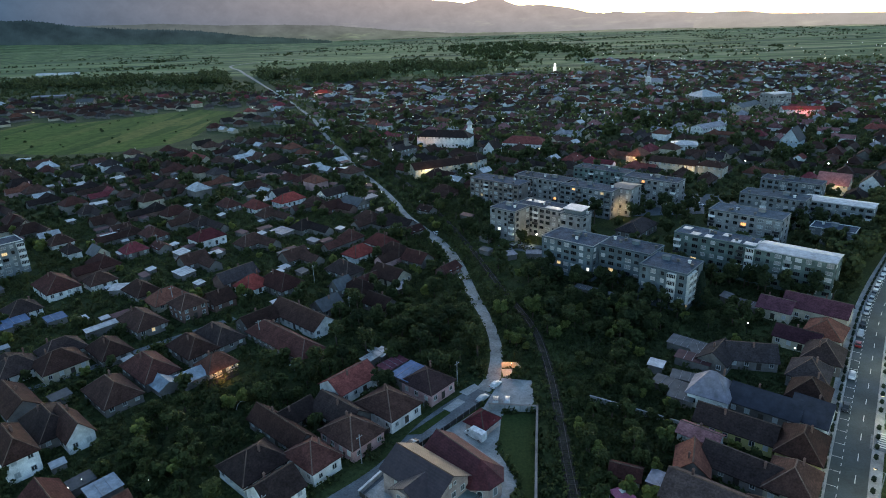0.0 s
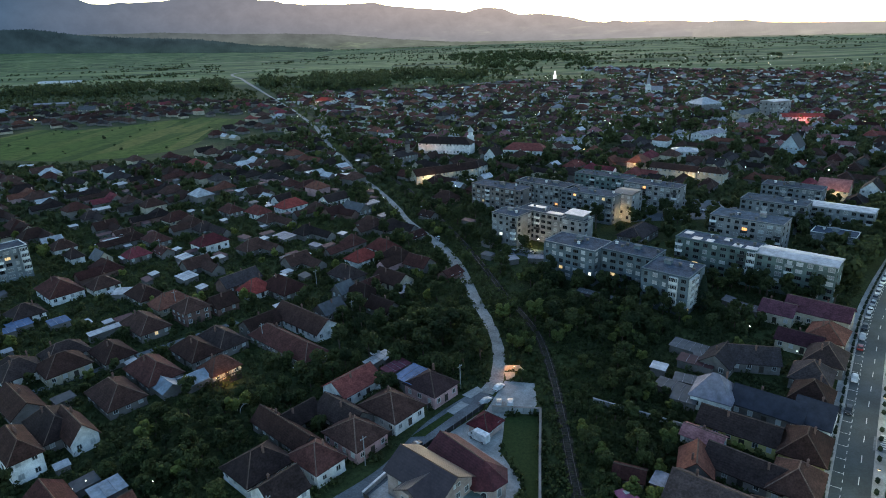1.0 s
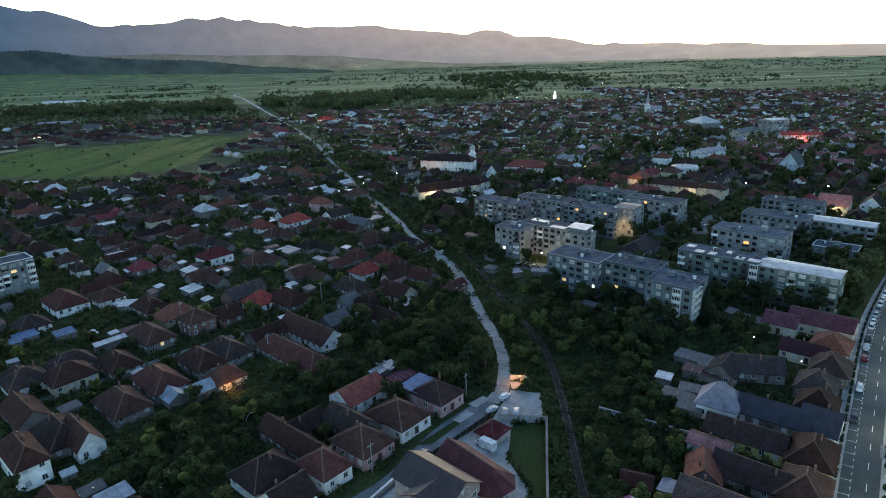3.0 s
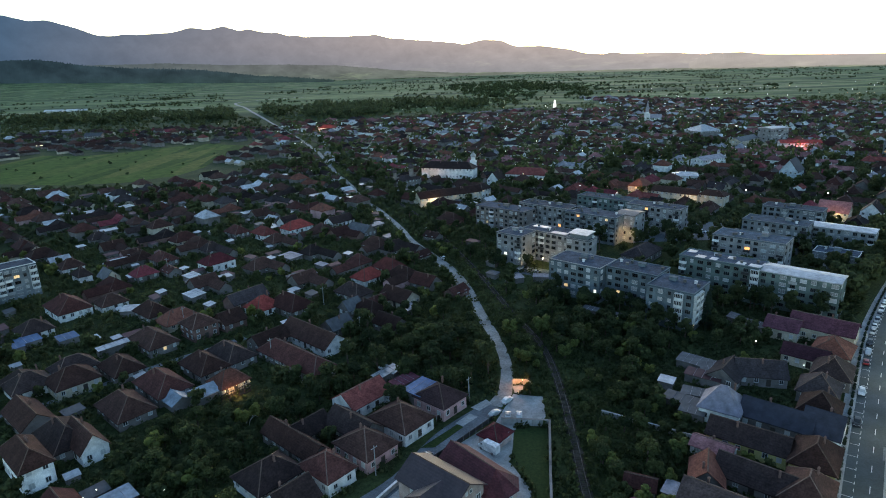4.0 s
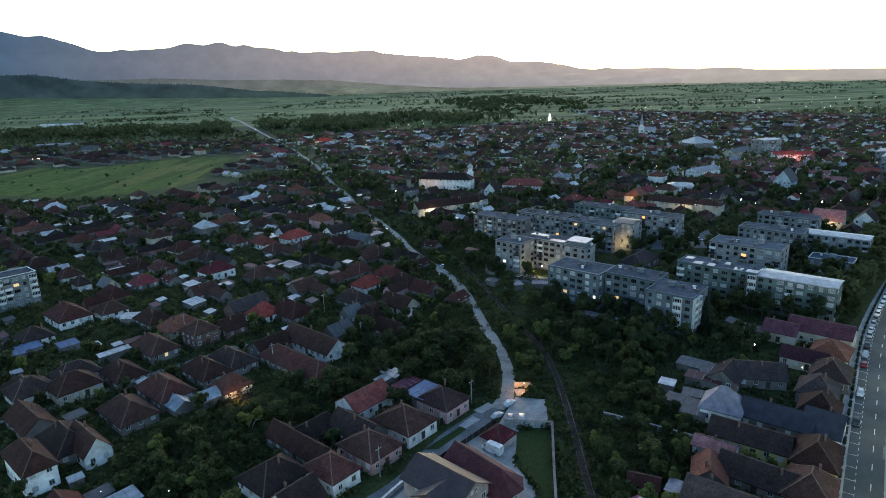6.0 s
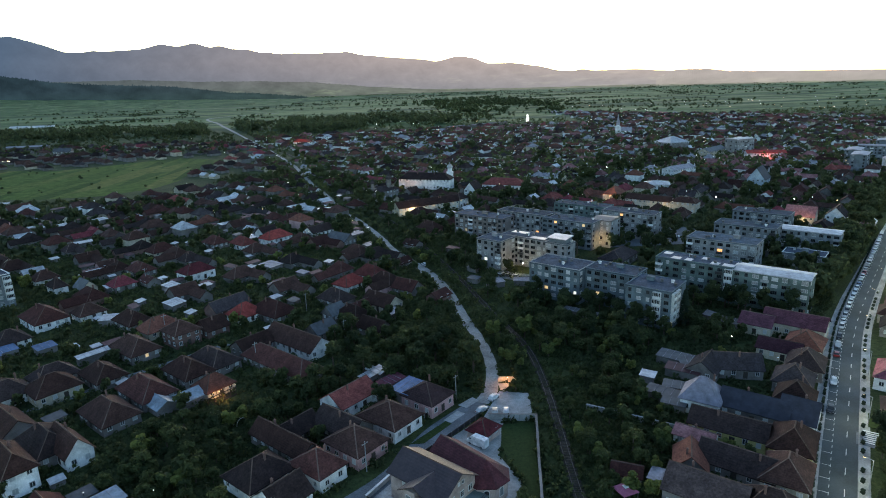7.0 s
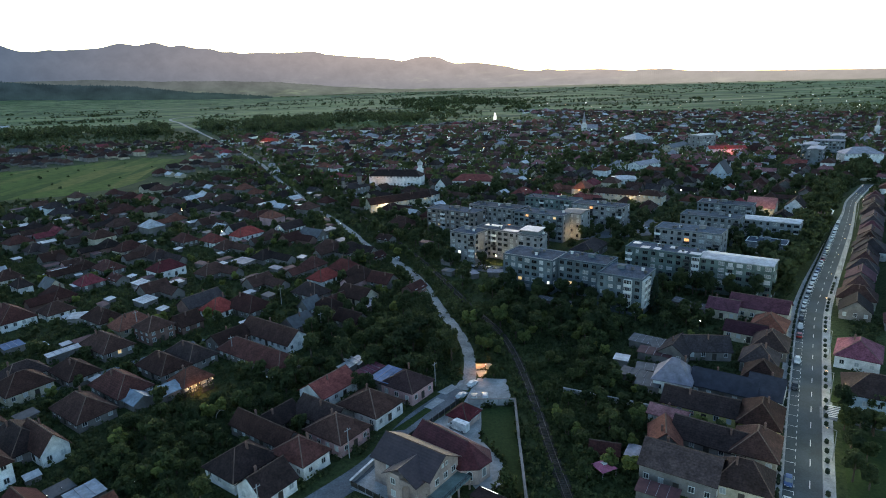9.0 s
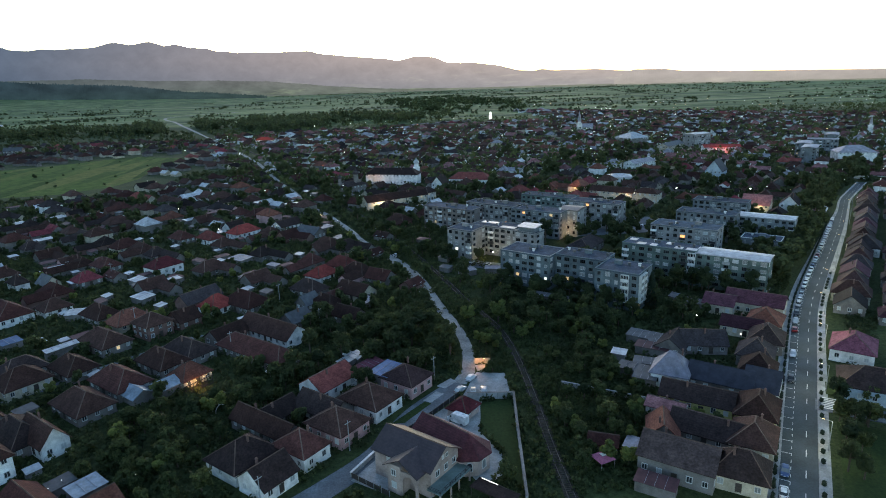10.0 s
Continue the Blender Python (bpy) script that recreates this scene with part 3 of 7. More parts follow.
patch("flower_bed", [(104.6, 124.4), (107.0, 123.2), (111.6, 129.6), (109.2, 130.8)], 0.19, "lawn", "dry grass bed beside the pavement", "lawn")
patch("verge", [(80.5, 87.0), (98.0, 112.0), (110, 103.5), (92, 76)], 0.06, "lawn", "dark lawn beside the pavement", "lawn")
patch("driveway", [(-1.5, 139.5), (2.6, 144.0), (4.6, 142.2), (0.5, 138.0)], 0.06, "paving", "pale concrete driveway across the verge", "driveway")
patch("driveway", [(3.0, 147.0), (7.5, 151.0), (9.0, 148.8), (5.2, 145.2)], 0.06, "paving", "pale concrete driveway across the verge", "driveway")
patch("verge", [(-10.5, 129.0), (-1.0, 139.0), (0.6, 137.6), (-7.0, 129.0)], 0.05, "lawn", "grass verge beside the village street", "lawn")
patch("forecourt", [(16.0, 153.6), (18.0, 152.9), (19.0, 158.2), (15.8, 158.2)], 0.078, "paving", "pale paved entrance of the forecourt", "forecourt")
patch("car_park", [(24, 262), (46, 248), (52, 256), (30, 271)], 0.05, "asphalt_old", "asphalt car park between the blocks", "car park")
patch("court", [(95, 300), (150, 300), (165, 330), (120, 345)], 0.05, "asphalt_old", "asphalt court between the blocks", "court")


# ---- buildings ----
WX, WZ = (-0.66, -0.53, -0.05, 0.05, 0.53, 0.66), (-0.08, 0.09, 1.36, 1.49)
WINDOW_FRAME = Geo().slab(([(x, z, 0.09) for z in WZ for x in WX], [(j * 6 + i, j * 6 + i + 1, j * 6 + i + 7, j * 6 + i + 6) for j in range(3) for i in range(5) if not (j == 1 and i in (1, 3))]), 0.11)
WINDOW_FRAME.v = [(x, -y, z) for x, z, y in WINDOW_FRAME.v]
WINDOW_FRAME = WINDOW_FRAME.mesh("window", "white_paint")
WINDOW_PANE = {key: Geo().box(-0.53, -0.04, 0.09, 0.53, 0.01, 1.36).mesh("pane", key) for key in ("glass", "lit_warm", "lit_orange", "lit_white")}
DOOR = Geo().box(-0.5, -0.06, 0, 0.5, 0.02, 2.05).box(-0.62, -0.1, 0, -0.5, 0.02, 2.17).box(0.5, -0.1, 0, 0.62, 0.02, 2.17).box(-0.5, -0.1, 2.05, 0.5, 0.02, 2.17).mesh("door", "wood")
CHIMNEY = Geo().box(-0.22, -0.22, 0, 0.22, 0.22, 1.9).box(-0.28, -0.28, 1.68, 0.28, 0.28, 1.8).box(-0.12, -0.12, 1.9, 0.12, 0.12, 2.08).mesh("chimney", "brick")


FAR_WINDOW = {}
for key, pane_me in WINDOW_PANE.items():
    two = Geo()
    two.v, two.f = [tuple(v.co) for v in WINDOW_FRAME.vertices], [tuple(p.vertices) for p in WINDOW_FRAME.polygons]
    n_frame = len(two.f)
    two.add([tuple(v.co) for v in pane_me.vertices], [tuple(p.vertices) for p in pane_me.polygons])
    me = two.mesh("window", "white_paint")
    me.materials.append(MAT[key])
    me.polygons.foreach_set("material_index", [0] * n_frame + [1] * (len(two.f) - n_frame))
    FAR_WINDOW[key] = me


def window(parent, x, y, z, turn, lit="glass", scale=1.0, pane=True):
    if not pane:
        return part("window", FAR_WINDOW[lit], parent, pose(x, y, z, 0, 0, turn) @ Matrix.Diagonal((scale, 1, scale, 1)))
    w = part("window", WINDOW_FRAME, parent, pose(x, y, z, 0, 0, turn) @ Matrix.Diagonal((scale, 1, scale, 1)))
    part("pane", WINDOW_PANE[lit], w, label="" if lit == "glass" else "lit pane")
    return w


def stacked(L, W, levels):
    """Walls as one shell of rings, each (height, how far it stands out)."""
    g = Geo()
    for z, o in levels:
        g.v += [(-L / 2 - o, -W / 2 - o, z), (L / 2 + o, -W / 2 - o, z), (L / 2 + o, W / 2 + o, z), (-L / 2 - o, W / 2 + o, z)]
    g.f += [(4 * k + i, 4 * k + (i + 1) % 4, 4 * k + 4 + (i + 1) % 4, 4 * k + 4 + i) for k in range(len(levels) - 1) for i in range(4)]
    return g


def wall_geo(L, W, he, zr, form, wing=None):
    g = stacked(L, W, [(-0.3, 0.06), (0.5, 0.06), (0.55, 0), (he, 0)])
    g.wing = []
    if wing:
        w, d = wing
        at = len(g.v)
        for z, o in ((-0.3, 0.06), (0.5, 0.06), (0.55, 0), (he, 0)):
            g.v += [(L / 2 + o, -W / 2 - d - o, z), (L / 2 - w - o, -W / 2 - d - o, z), (L / 2 - w - o, -W / 2 + 0.3, z)]
        for k in range(3):
            low, high = [4 * k + 1] + [at + 3 * k + i for i in range(3)], [4 * k + 5] + [at + 3 * k + 3 + i for i in range(3)]
            g.wing += [(low[i + 1], low[i], high[i], high[i + 1]) for i in range(3)]
        kk = (zr - he) / (W / 2)
        g.v.append((L / 2 - w / 2, -W / 2 - d, he + kk * w / 2 - 0.25))
        g.wing.append((at + 10, at + 9, at + 12))
    if form == "gable":
        n = len(g.v)
        g.v += [(-L / 2, 0, zr - 0.25), (L / 2, 0, zr - 0.25)]
        g.f += [(12, 13, n + 1, n), (14, 15, n, n + 1), (15, 12, n), (13, 14, n + 1)]
    else:
        g.f.append((12, 13, 14, 15))
    g.f += g.wing
    return g


def roof_geo(L, W, he, zr, form, over=0.55, wing=None):
    """Slopes, then ridge and hip tiles that share their corners; wing: (width, length) of a lower wing off one end."""
    k = (zr - he) / (W / 2)
    e = he - over * k + 0.06
    a, b = L / 2 + over * (0.8 if form == "gable" else 1.0), W / 2 + over
    r = a if form == "gable" else max(L / 2 - W / 2 * 0.9, 0.15)
    verts = [(-a, -b, e), (a, -b, e), (a, b, e), (-a, b, e), (-r, 0, zr), (r, 0, zr)]
    faces = [(0, 1, 5, 4), (5, 2, 3, 4)] if form == "gable" else [(0, 1, 5, 4), (1, 2, 5), (2, 3, 4, 5), (3, 0, 4)]
    if wing:
        w, d = wing
        inner, end = L / 2 - w - over, -W / 2 - d - over * 0.8
        xr = (a + inner) / 2
        zw = e + k * (a - inner) / 2
        verts += [(a, end, e), (xr, end, zw), (inner, end, e), (inner, -b, e), (xr, -b + (zw - e) / k, zw)]
        faces += [(10, 7, 6, 1), (9, 8, 7, 10)]
    g = Geo().slab((verts, faces), 0.2)
    g.caps = len(g.f)
    m = len(g.v)
    g.v += [(-r, 0, zr + 0.12), (r, 0, zr + 0.12), (-r, -0.17, zr - 0.06), (r, -0.17, zr - 0.06), (r, 0.17, zr - 0.06), (-r, 0.17, zr - 0.06)]
    g.f += [(m + 2, m + 3, m + 1, m), (m, m + 1, m + 4, m + 5), (4, m + 2, m), (m + 5, 4, m), (m + 3, 5, m + 1), (5, m + 4, m + 1)]
    if form != "gable":
        for corner, tip, (sx, sy) in ((0, m, (-1, -1)), (1, m + 1, (1, -1)), (2, m + 1, (1, 1)), (3, m, (-1, 1))):
            c, q = Vector((sx * a, sy * b, e)), Vector((sx * r, 0, zr))
            n = Vector((0.1 * sy, -0.1 * sx, 0))
            h = len(g.v)
            g.v += [tuple(c - n), tuple(c + n), tuple(q + n), tuple(q - n), tuple(c + Vector((0, 0, 0.09)))]
            g.f += [(h, h + 4, tip, h + 3), (h + 4, h + 1, h + 2, tip), (h, corner, h + 4), (corner, h + 1, h + 4)]
    return g


def roof_mesh(L, W, he, zr, form, mat, wing=None):
    """A roof with its ridge and hip tiles in a paler tone."""
    g = roof_geo(L, W, he, zr, form, wing=wing)
    me = g.mesh("roof", mat)
    me.materials.append(MAT["ridge_tile" if mat.startswith("tile") else mat])
    me.polygons.foreach_set("material_index", [0] * g.caps + [1] * (len(g.f) - g.caps))
    return me


HOUSES = []  # centre and reach of everything built, to keep plants off it


def house(x, y, ang, L, W, he, zr, form, roof, wall, chimneys=1, label="", windows=True, lit=0.004):
    rng = random.Random(int(x * 13 + y * 7))
    ob = thing("house", x, y, 0, ang, label, "house")
    HOUSES.append((x, y, max(L, W) / 2 + 0.5, ang, L / 2 + 1.2, W / 2 + 1.2))
    wl = part("wall", wall_geo(L, W, he, zr, form).mesh("wall", wall), ob)
    rf = part("roof", roof_mesh(L, W, he, zr, form, roof), ob)
    for k in range(chimneys):
        cx = rng.uniform(-0.3, 0.3) * L
        part("chimney", CHIMNEY, rf, pose(cx, rng.choice((-1, 1)) * W * 0.13, zr - 1.3, 0, 0, 0))
    if windows:
        floors = [1.25] if he < 5 else [1.0, he - 1.95]
        for side, (length, depth) in enumerate(((L, W), (W, L), (L, W), (W, L))):
            turn = 90 * side
            heading = radians(ang + turn)
            # only the walls that face the open side of the town
            if math.sin(heading) * x - math.cos(heading) * y > 0.15 * math.hypot(x, y):
                continue
            n = max(1, int(length / 2.9))
            c, s = math.cos(radians(turn)), math.sin(radians(turn))
            for z in floors:
                for k in range(n):
                    u = (k + 0.5) / n * length - length / 2
                    if z == floors[0] and side == 0 and k == n // 2 and n > 2:
                        part("door", DOOR, wl, pose(u * c + depth / 2 * s, u * s - depth / 2 * c, 0.3, 0, 0, turn))
                        continue
                    state = "lit_warm" if rng.random() < lit else "glass"
                    window(wl, u * c + depth / 2 * s, u * s - depth / 2 * c, z + 0.1, turn, state, rng.uniform(0.85, 1.0), math.hypot(x, y) < 190)
    return ob


def slim_frame(width, paint):
    """A wide casement in a thin frame with two mullions and a sill."""
    a = width / 2
    xs, zs = (-a, -a + 0.07, -a / 3 - 0.03, -a / 3 + 0.03, a / 3 - 0.03, a / 3 + 0.03, a - 0.07, a), (-0.05, 0.07, 1.33, 1.4)
    g = Geo().slab(([(x, z, 0.07) for z in zs for x in xs], [(j * 8 + i, j * 8 + i + 1, j * 8 + i + 9, j * 8 + i + 8) for j in range(3) for i in range(7) if not (j == 1 and i in (1, 3, 5))]), 0.09)
    g.v = [(x, -y, z) for x, z, y in g.v]
    return g.mesh("window", paint)


def joined(rim, pane):
    g = Geo()
    g.add([tuple(v.co) for v in rim.vertices], [tuple(p.vertices) for p in rim.polygons])
    n = len(g.f)
    g.add([tuple(v.co) for v in pane.vertices], [tuple(p.vertices) for p in pane.polygons])
    me = g.mesh("window", rim.materials[0].name)
    me.materials.append(pane.materials[0])
    me.polygons.foreach_set("material_index", [0] * n + [1] * (len(g.f) - n))
    return me


SLIM = {}
for w in (1.2, 1.7, 2.2):
    for key in ("dark_glass", "curtain", "lit_warm", "lit_orange", "lit_white"):
        casement = slim_frame(w, "white_paint" if key in ("curtain", "lit_white") else "window_wood")
        pane = Geo().box(-w / 2 + 0.07, -0.03, 0.07, w / 2 - 0.07, 0.01, 1.33).mesh("pane", key)
        SLIM[w, key] = (casement, pane, joined(casement, pane))
BALCONY = {}
for key in ("plaster_white", "concrete", "dark_metal"):
    BALCONY[key] = Geo().box(-1.35, -1.0, 0, 1.35, 0.0, 0.12).box(-1.35, -1.0, 0.12, 1.35, -0.92, 1.0).box(-1.35, -0.92, 0.12, -1.27, 0, 1.0).box(1.27, -0.92, 0.12, 1.35, 0, 1.0).mesh("balcony", key)
GX, GZ = (-1.45, -1.33, -0.92, -0.8, -0.4, -0.28, 0.28, 0.4, 0.8, 0.92, 1.33, 1.45), (0.0, 0.95, 2.25, 2.42)
GLAZED = Geo().slab(([(x, z, 1.0) for z in GZ for x in GX], [(j * 12 + i, j * 12 + i + 1, j * 12 + i + 13, j * 12 + i + 12) for j in range(3) for i in range(11) if not (j == 1 and i % 2)]), 0.1)
GLAZED.v = [(x, -y, z) for x, z, y in GLAZED.v]
GLAZED.box(-1.45, -0.9, 0, 1.45, 0, 0.12).box(-1.45, -0.9, 2.3, 1.45, 0, 2.42).box(-1.45, -0.9, 0.12, -1.37, 0, 2.3).box(1.37, -0.9, 0.12, 1.45, 0, 2.3)
GLAZED = GLAZED.mesh("glazed_balcony", "white_paint")
GLAZING = Geo().box(-1.37, -0.95, 0.95, 1.37, -0.92, 2.25).mesh("pane", "dark_glass")


def block(x, y, ang, L, D, h, floors, roof, wall, label, open_bays=(3, 8), glazed=(), end_bays=(), rim="", strips=0, pale=0.32, canopy=False):
    """A block of flats: rows of windows, balconies, a parapet round the roof, vents and a stair head on it."""
    rng = random.Random(int(x * 31 + y * 17))
    ob = thing("apartment_block", x, y, 0, ang, label, "apartment block", "blocks of flats")
    HOUSES.append((x, y, max(L, D) / 2 + 0.5, ang, L / 2 + 2.5, D / 2 + 2.5))
    fh = (h - 1.3) / floors
    levels = [(-0.3, 0.08), (0.85, 0.08), (0.9, 0)]
    for k in range(1, floors):
        z = 0.6 + k * fh
        levels += [(z - 0.08, 0), (z - 0.08, 0.03), (z + 0.02, 0.03), (z + 0.02, 0)]
    g = stacked(L, D, levels + [(h - 0.6, 0)])
    g.f.append(tuple(range(len(g.v) - 4, len(g.v))))
    wl = part("wall", g.mesh("wall", wall), ob)
    r = Geo()
    if roof.startswith("metal"):
        a, b = L / 2 + 0.3, D / 2 + 0.3
        r.slab(([(-a, -b, h - 0.25), (a, -b, h - 0.25), (a, 0, h + 0.5), (-a, 0, h + 0.5), (a, b, h - 0.25), (-a, b, h - 0.25)], [(0, 1, 2, 3), (3, 2, 4, 5)]), 0.35)
        rf = part("roof", r.mesh("roof", roof), ob)
    else:
        r.box(-L / 2 - 0.1, -D / 2 - 0.1, h - 0.6, L / 2 + 0.1, D / 2 + 0.1, h - 0.3)
        rf = part("roof", r.mesh("roof", roof), ob)
        p = Geo()
        for x0, x1, y0, y1 in ((-L / 2 - 0.13, L / 2 + 0.13, -D / 2 - 0.13, -D / 2 + 0.14), (-L / 2 - 0.13, L / 2 + 0.13, D / 2 - 0.14, D / 2 + 0.13),
                               (-L / 2 - 0.13, -L / 2 + 0.14, -D / 2 + 0.14, D / 2 - 0.14), (L / 2 - 0.14, L / 2 + 0.13, -D / 2 + 0.14, D / 2 - 0.14)):
            p.box(x0, y0, h - 0.3, x1, y1, h)
        part("parapet", p.mesh("parapet", rim or wall), rf)
        vents = [Geo().box(-0.45, -0.35, 0, 0.45, 0.35, 0.9).box(-0.6, -0.5, 0.9, 0.6, 0.5, 1.02).mesh("vent", key) for key in ("window_wood", "plaster_white")]
        for k in range(max(3, int(L / 5))):
            part("vent", vents[k == 1], rf, pose(rng.uniform(-0.45, 0.45) * L, rng.uniform(-0.3, 0.3) * D, h - 0.3))
        if not canopy and not strips:
            head = Geo().box(-1.3, -1.0, 0, 1.3, 1.0, 1.3).box(-1.45, -1.15, 1.3, 1.45, 1.15, 1.42).mesh("stair_head", wall)
            part("stair_head", head, rf, pose(rng.uniform(-0.2, 0.2) * L, 0.15 * D, h - 0.3))
        for k in range(strips):
            w = L / strips * rng.uniform(0.45, 0.85)
            u, v = (k + 0.5) * L / strips - L / 2, (-0.27 if k % 3 else 0.2) * D
            part("roof_sheet", Geo().box(u - w / 2, v - D * 0.16, h - 0.3, u + w / 2, v + D * 0.16, h - 0.12).mesh("roof_sheet", "metal_white"), rf)
        if canopy:
            c = Geo().slab(([(-L * 0.42, -D * 0.45, h + 2.0), (L * 0.42, -D * 0.45, h + 2.0), (L * 0.42, D * 0.5, h + 2.5), (-L * 0.42, D * 0.5, h + 2.5)], [(0, 1, 2, 3)]), 0.3)
            part("canopy", c.mesh("canopy", "metal_white"), rf)
            part("attic", Geo().box(-L * 0.38, -D * 0.3, h - 0.3, L * 0.38, D * 0.4, h + 1.75).mesh("attic", "render_grey"), rf)
    for side, (length, depth) in enumerate(((L, D), (D, L), (L, D), (D, L))):
        turn = 90 * side
        heading = radians(ang + turn)
        if math.sin(heading) * x - math.cos(heading) * y > 0.05 * math.hypot(x, y):
            continue
        n = max(2, int(length / 3.1))
        c, s = math.cos(radians(turn)), math.sin(radians(turn))
        glass_bays = glazed if side == 0 else end_bays
        for k in range(n):
            u = (k + 0.5) / n * length - length / 2
            at = (u * c + depth / 2 * s, u * s - depth / 2 * c)
            if side % 2 and k % 2 and k not in glass_bays:
                continue
            width = rng.choice((1.2, 1.7, 1.7, 2.2))
            for fl in range(floors):
                z = 0.6 + fl * fh
                if k in glass_bays and fl:
                    part("pane", GLAZING, part("glazed_balcony", GLAZED, wl, pose(*at, z, 0, 0, turn)))
                    continue
                lot = rng.random()
                state = "lit_warm" if lot < 0.007 else "lit_white" if lot < 0.012 else "lit_orange" if lot < 0.016 else "curtain" if lot < pale else "dark_glass"
                near = math.hypot(x, y) < 250
                w = part("window", SLIM[width, state][0 if near else 2], wl, pose(*at, z + 0.85, 0, 0, turn) @ Matrix.Diagonal((1, 1, rng.choice((0.9, 1.0, 1.0, 1.1)), 1)), label="lit window" if state.startswith("lit") else "")
                if near:
                    part("pane", SLIM[width, state][1], w, label="lit pane" if state.startswith("lit") else "")
                if side == 0 and k in open_bays and fl:
                    part("balcony", BALCONY[rng.choice(("plaster_white", "concrete", "dark_metal"))], wl, pose(*at, z, 0, 0, turn))
    return ob

# ---- houses along the streets ----
house(-31.5, 117.9, 48, 7.8, 10.5, 4.2, 7.6, "hip", "tile_redbrown", "plaster_white", 1, "single-storey white house with a reddish tiled hip roof")
house(-41.2, 129.4, -42, 20.2, 6.0, 3.4, 6.2, "gable", "tile_brown", "plaster_grey", 1, "long narrow brown-roofed house wing behind the street")
house(-44.6, 116.8, 48, 12.0, 10.5, 3.6, 7.4, "hip", "tile_dark", "plaster_white", 1, "dark hip-roofed house with a pale side wall")
house(-37.6, 108.1, 48, 9.0, 8.5, 3.6, 7.0, "gable", "tile_dark", "plaster_white", 1, "dark gabled house with white-framed front windows")
house(-23.6, 126.8, 48, 9.8, 12.0, 4.0, 7.6, "hip", "tile_brown", "plaster_pink", 1, "brown-roofed pinkish house with white window panels")
house(-15.5, 137.8, 48, 10.4, 13.0, 4.0, 7.6, "hip", "tile_brown", "plaster_white", 1, "white-fronted house with a dark brown roof")
house(-5.4, 147.6, 48, 9.3, 11.0, 4.2, 7.4, "hip", "tile_umber", "plaster_pink", 1, "pink house with a dark maroon tiled roof")
house(-27.3, 150.0, 48, 13.4, 9.0, 3.8, 6.8, "gable", "tile_red", "plaster_white", 1, "long red-roofed outbuilding with a white gable")
house(-39.4, 136.1, 48, 9.6, 7.0, 3.0, 5.6, "gable", "tile_dark", "plaster_grey", 1, "low dark outbuilding behind the street")
house(-27.6, 135.7, -42, 14.0, 8.0, 3.4, 6.6, "gable", "tile_dark", "plaster_grey", 1, "dark-roofed house wing in a yard")
house(-103.2, 123.0, -42, 15.0, 6.8, 6.4, 9.6, "hip", "tile_brown", "plaster_white", 2, "two-storey white house with a brown hip roof")
house(-94.7, 132.3, -42, 13.0, 6.3, 4.0, 7.8, "gable", "tile_brown", "plaster_white", 1, "white gabled house with a worn brown roof")
house(-101.8, 135.2, -42, 15.0, 9.0, 3.4, 7.2, "hip", "tile_dark", "plaster_grey", 1, "dark-roofed house with a pale chimney")
house(-116.8, 166.1, 48, 12.2, 11.0, 3.6, 7.4, "hip", "tile_brown", "plaster_cream", 1, "brown-roofed house with an arched white porch")
house(-92.7, 149.2, -42, 15.0, 10.0, 3.2, 7.0, "hip", "tile_brown", "plaster_grey", 1, "brown hip-roofed house among trees")
house(-129.1, 164.4, 48, 11.0, 10.0, 3.2, 6.8, "hip", "tile_dark", "plaster_white", 1, "white-walled house with a dark roof and terrace")
house(-87.4, 161.2, -42, 16.0, 10.0, 3.4, 7.2, "hip", "tile_redbrown", "plaster_grey", 1, "reddish-brown hip-roofed house beside metal sheds")
house(-68.4, 162.6, 48, 9.0, 8.0, 3.2, 6.4, "hip", "tile_orange", "plaster_cream", 1, "orange-roofed house with a lit terrace")
house(-79.3, 173.2, -42, 14.0, 9.5, 3.4, 7.0, "hip", "tile_brown", "plaster_grey", 1, "weathered brown hip-roofed house")
house(-103.9, 193.2, -42, 16.0, 10.0, 3.4, 7.0, "hip", "tile_brown", "plaster_grey", 1, "weathered brown hip-roofed house")
house(-91.4, 202.2, 48, 9.3, 10.0, 5.4, 8.6, "hip", "tile_brown", "brick", 1, "two-storey brick house with white-framed windows")
house(-82.8, 209.1, 48, 8.6, 9.0, 3.4, 6.6, "gable", "tile_brown", "brick", 1, "low brick house with a brown roof")
house(-74.1, 222.7, 48, 10.5, 9.5, 3.0, 7.0, "hip", "tile_bright", "plaster_white", 1, "white house with a bright red hip roof")
house(-63.0, 222.9, -42, 16.0, 11.0, 3.4, 7.4, "hip", "tile_redbrown", "plaster_grey", 1, "reddish-brown hip-roofed house on a garden plot")
house(-48.6, 192.0, -42, 24.9, 9.5, 3.4, 7.0, "gable", "tile_brown", "plaster_white", 1, "long brown-roofed house with a white end wall")
house(-41.6, 200.0, 48, 9.0, 7.0, 3.6, 6.4, "gable", "metal_grey", "plaster_grey", 1, "grey metal-roofed house on a garden plot")
house(-63.7, 191.0, 48, 12.0, 8.0, 3.2, 6.0, "gable", "tile_brown", "plaster_grey", 1, "brown-roofed outbuilding on a garden plot")
house(-51.0, 175.9, -42, 29.7, 9.0, 3.2, 6.6, "hip", "tile_redbrown", "plaster_grey", 1, "long red-brown house with a pale ridge")
house(-73.5, 180.3, -42, 15.0, 10.0, 3.2, 6.8, "hip", "tile_dark", "plaster_grey", 1, "dark hip-roofed house on a garden plot")
house(-31.7, 215.4, -42, 11.0, 8.0, 3.2, 6.4, "hip", "tile_brown", "plaster_grey", 1, "brown hip-roofed house among trees")
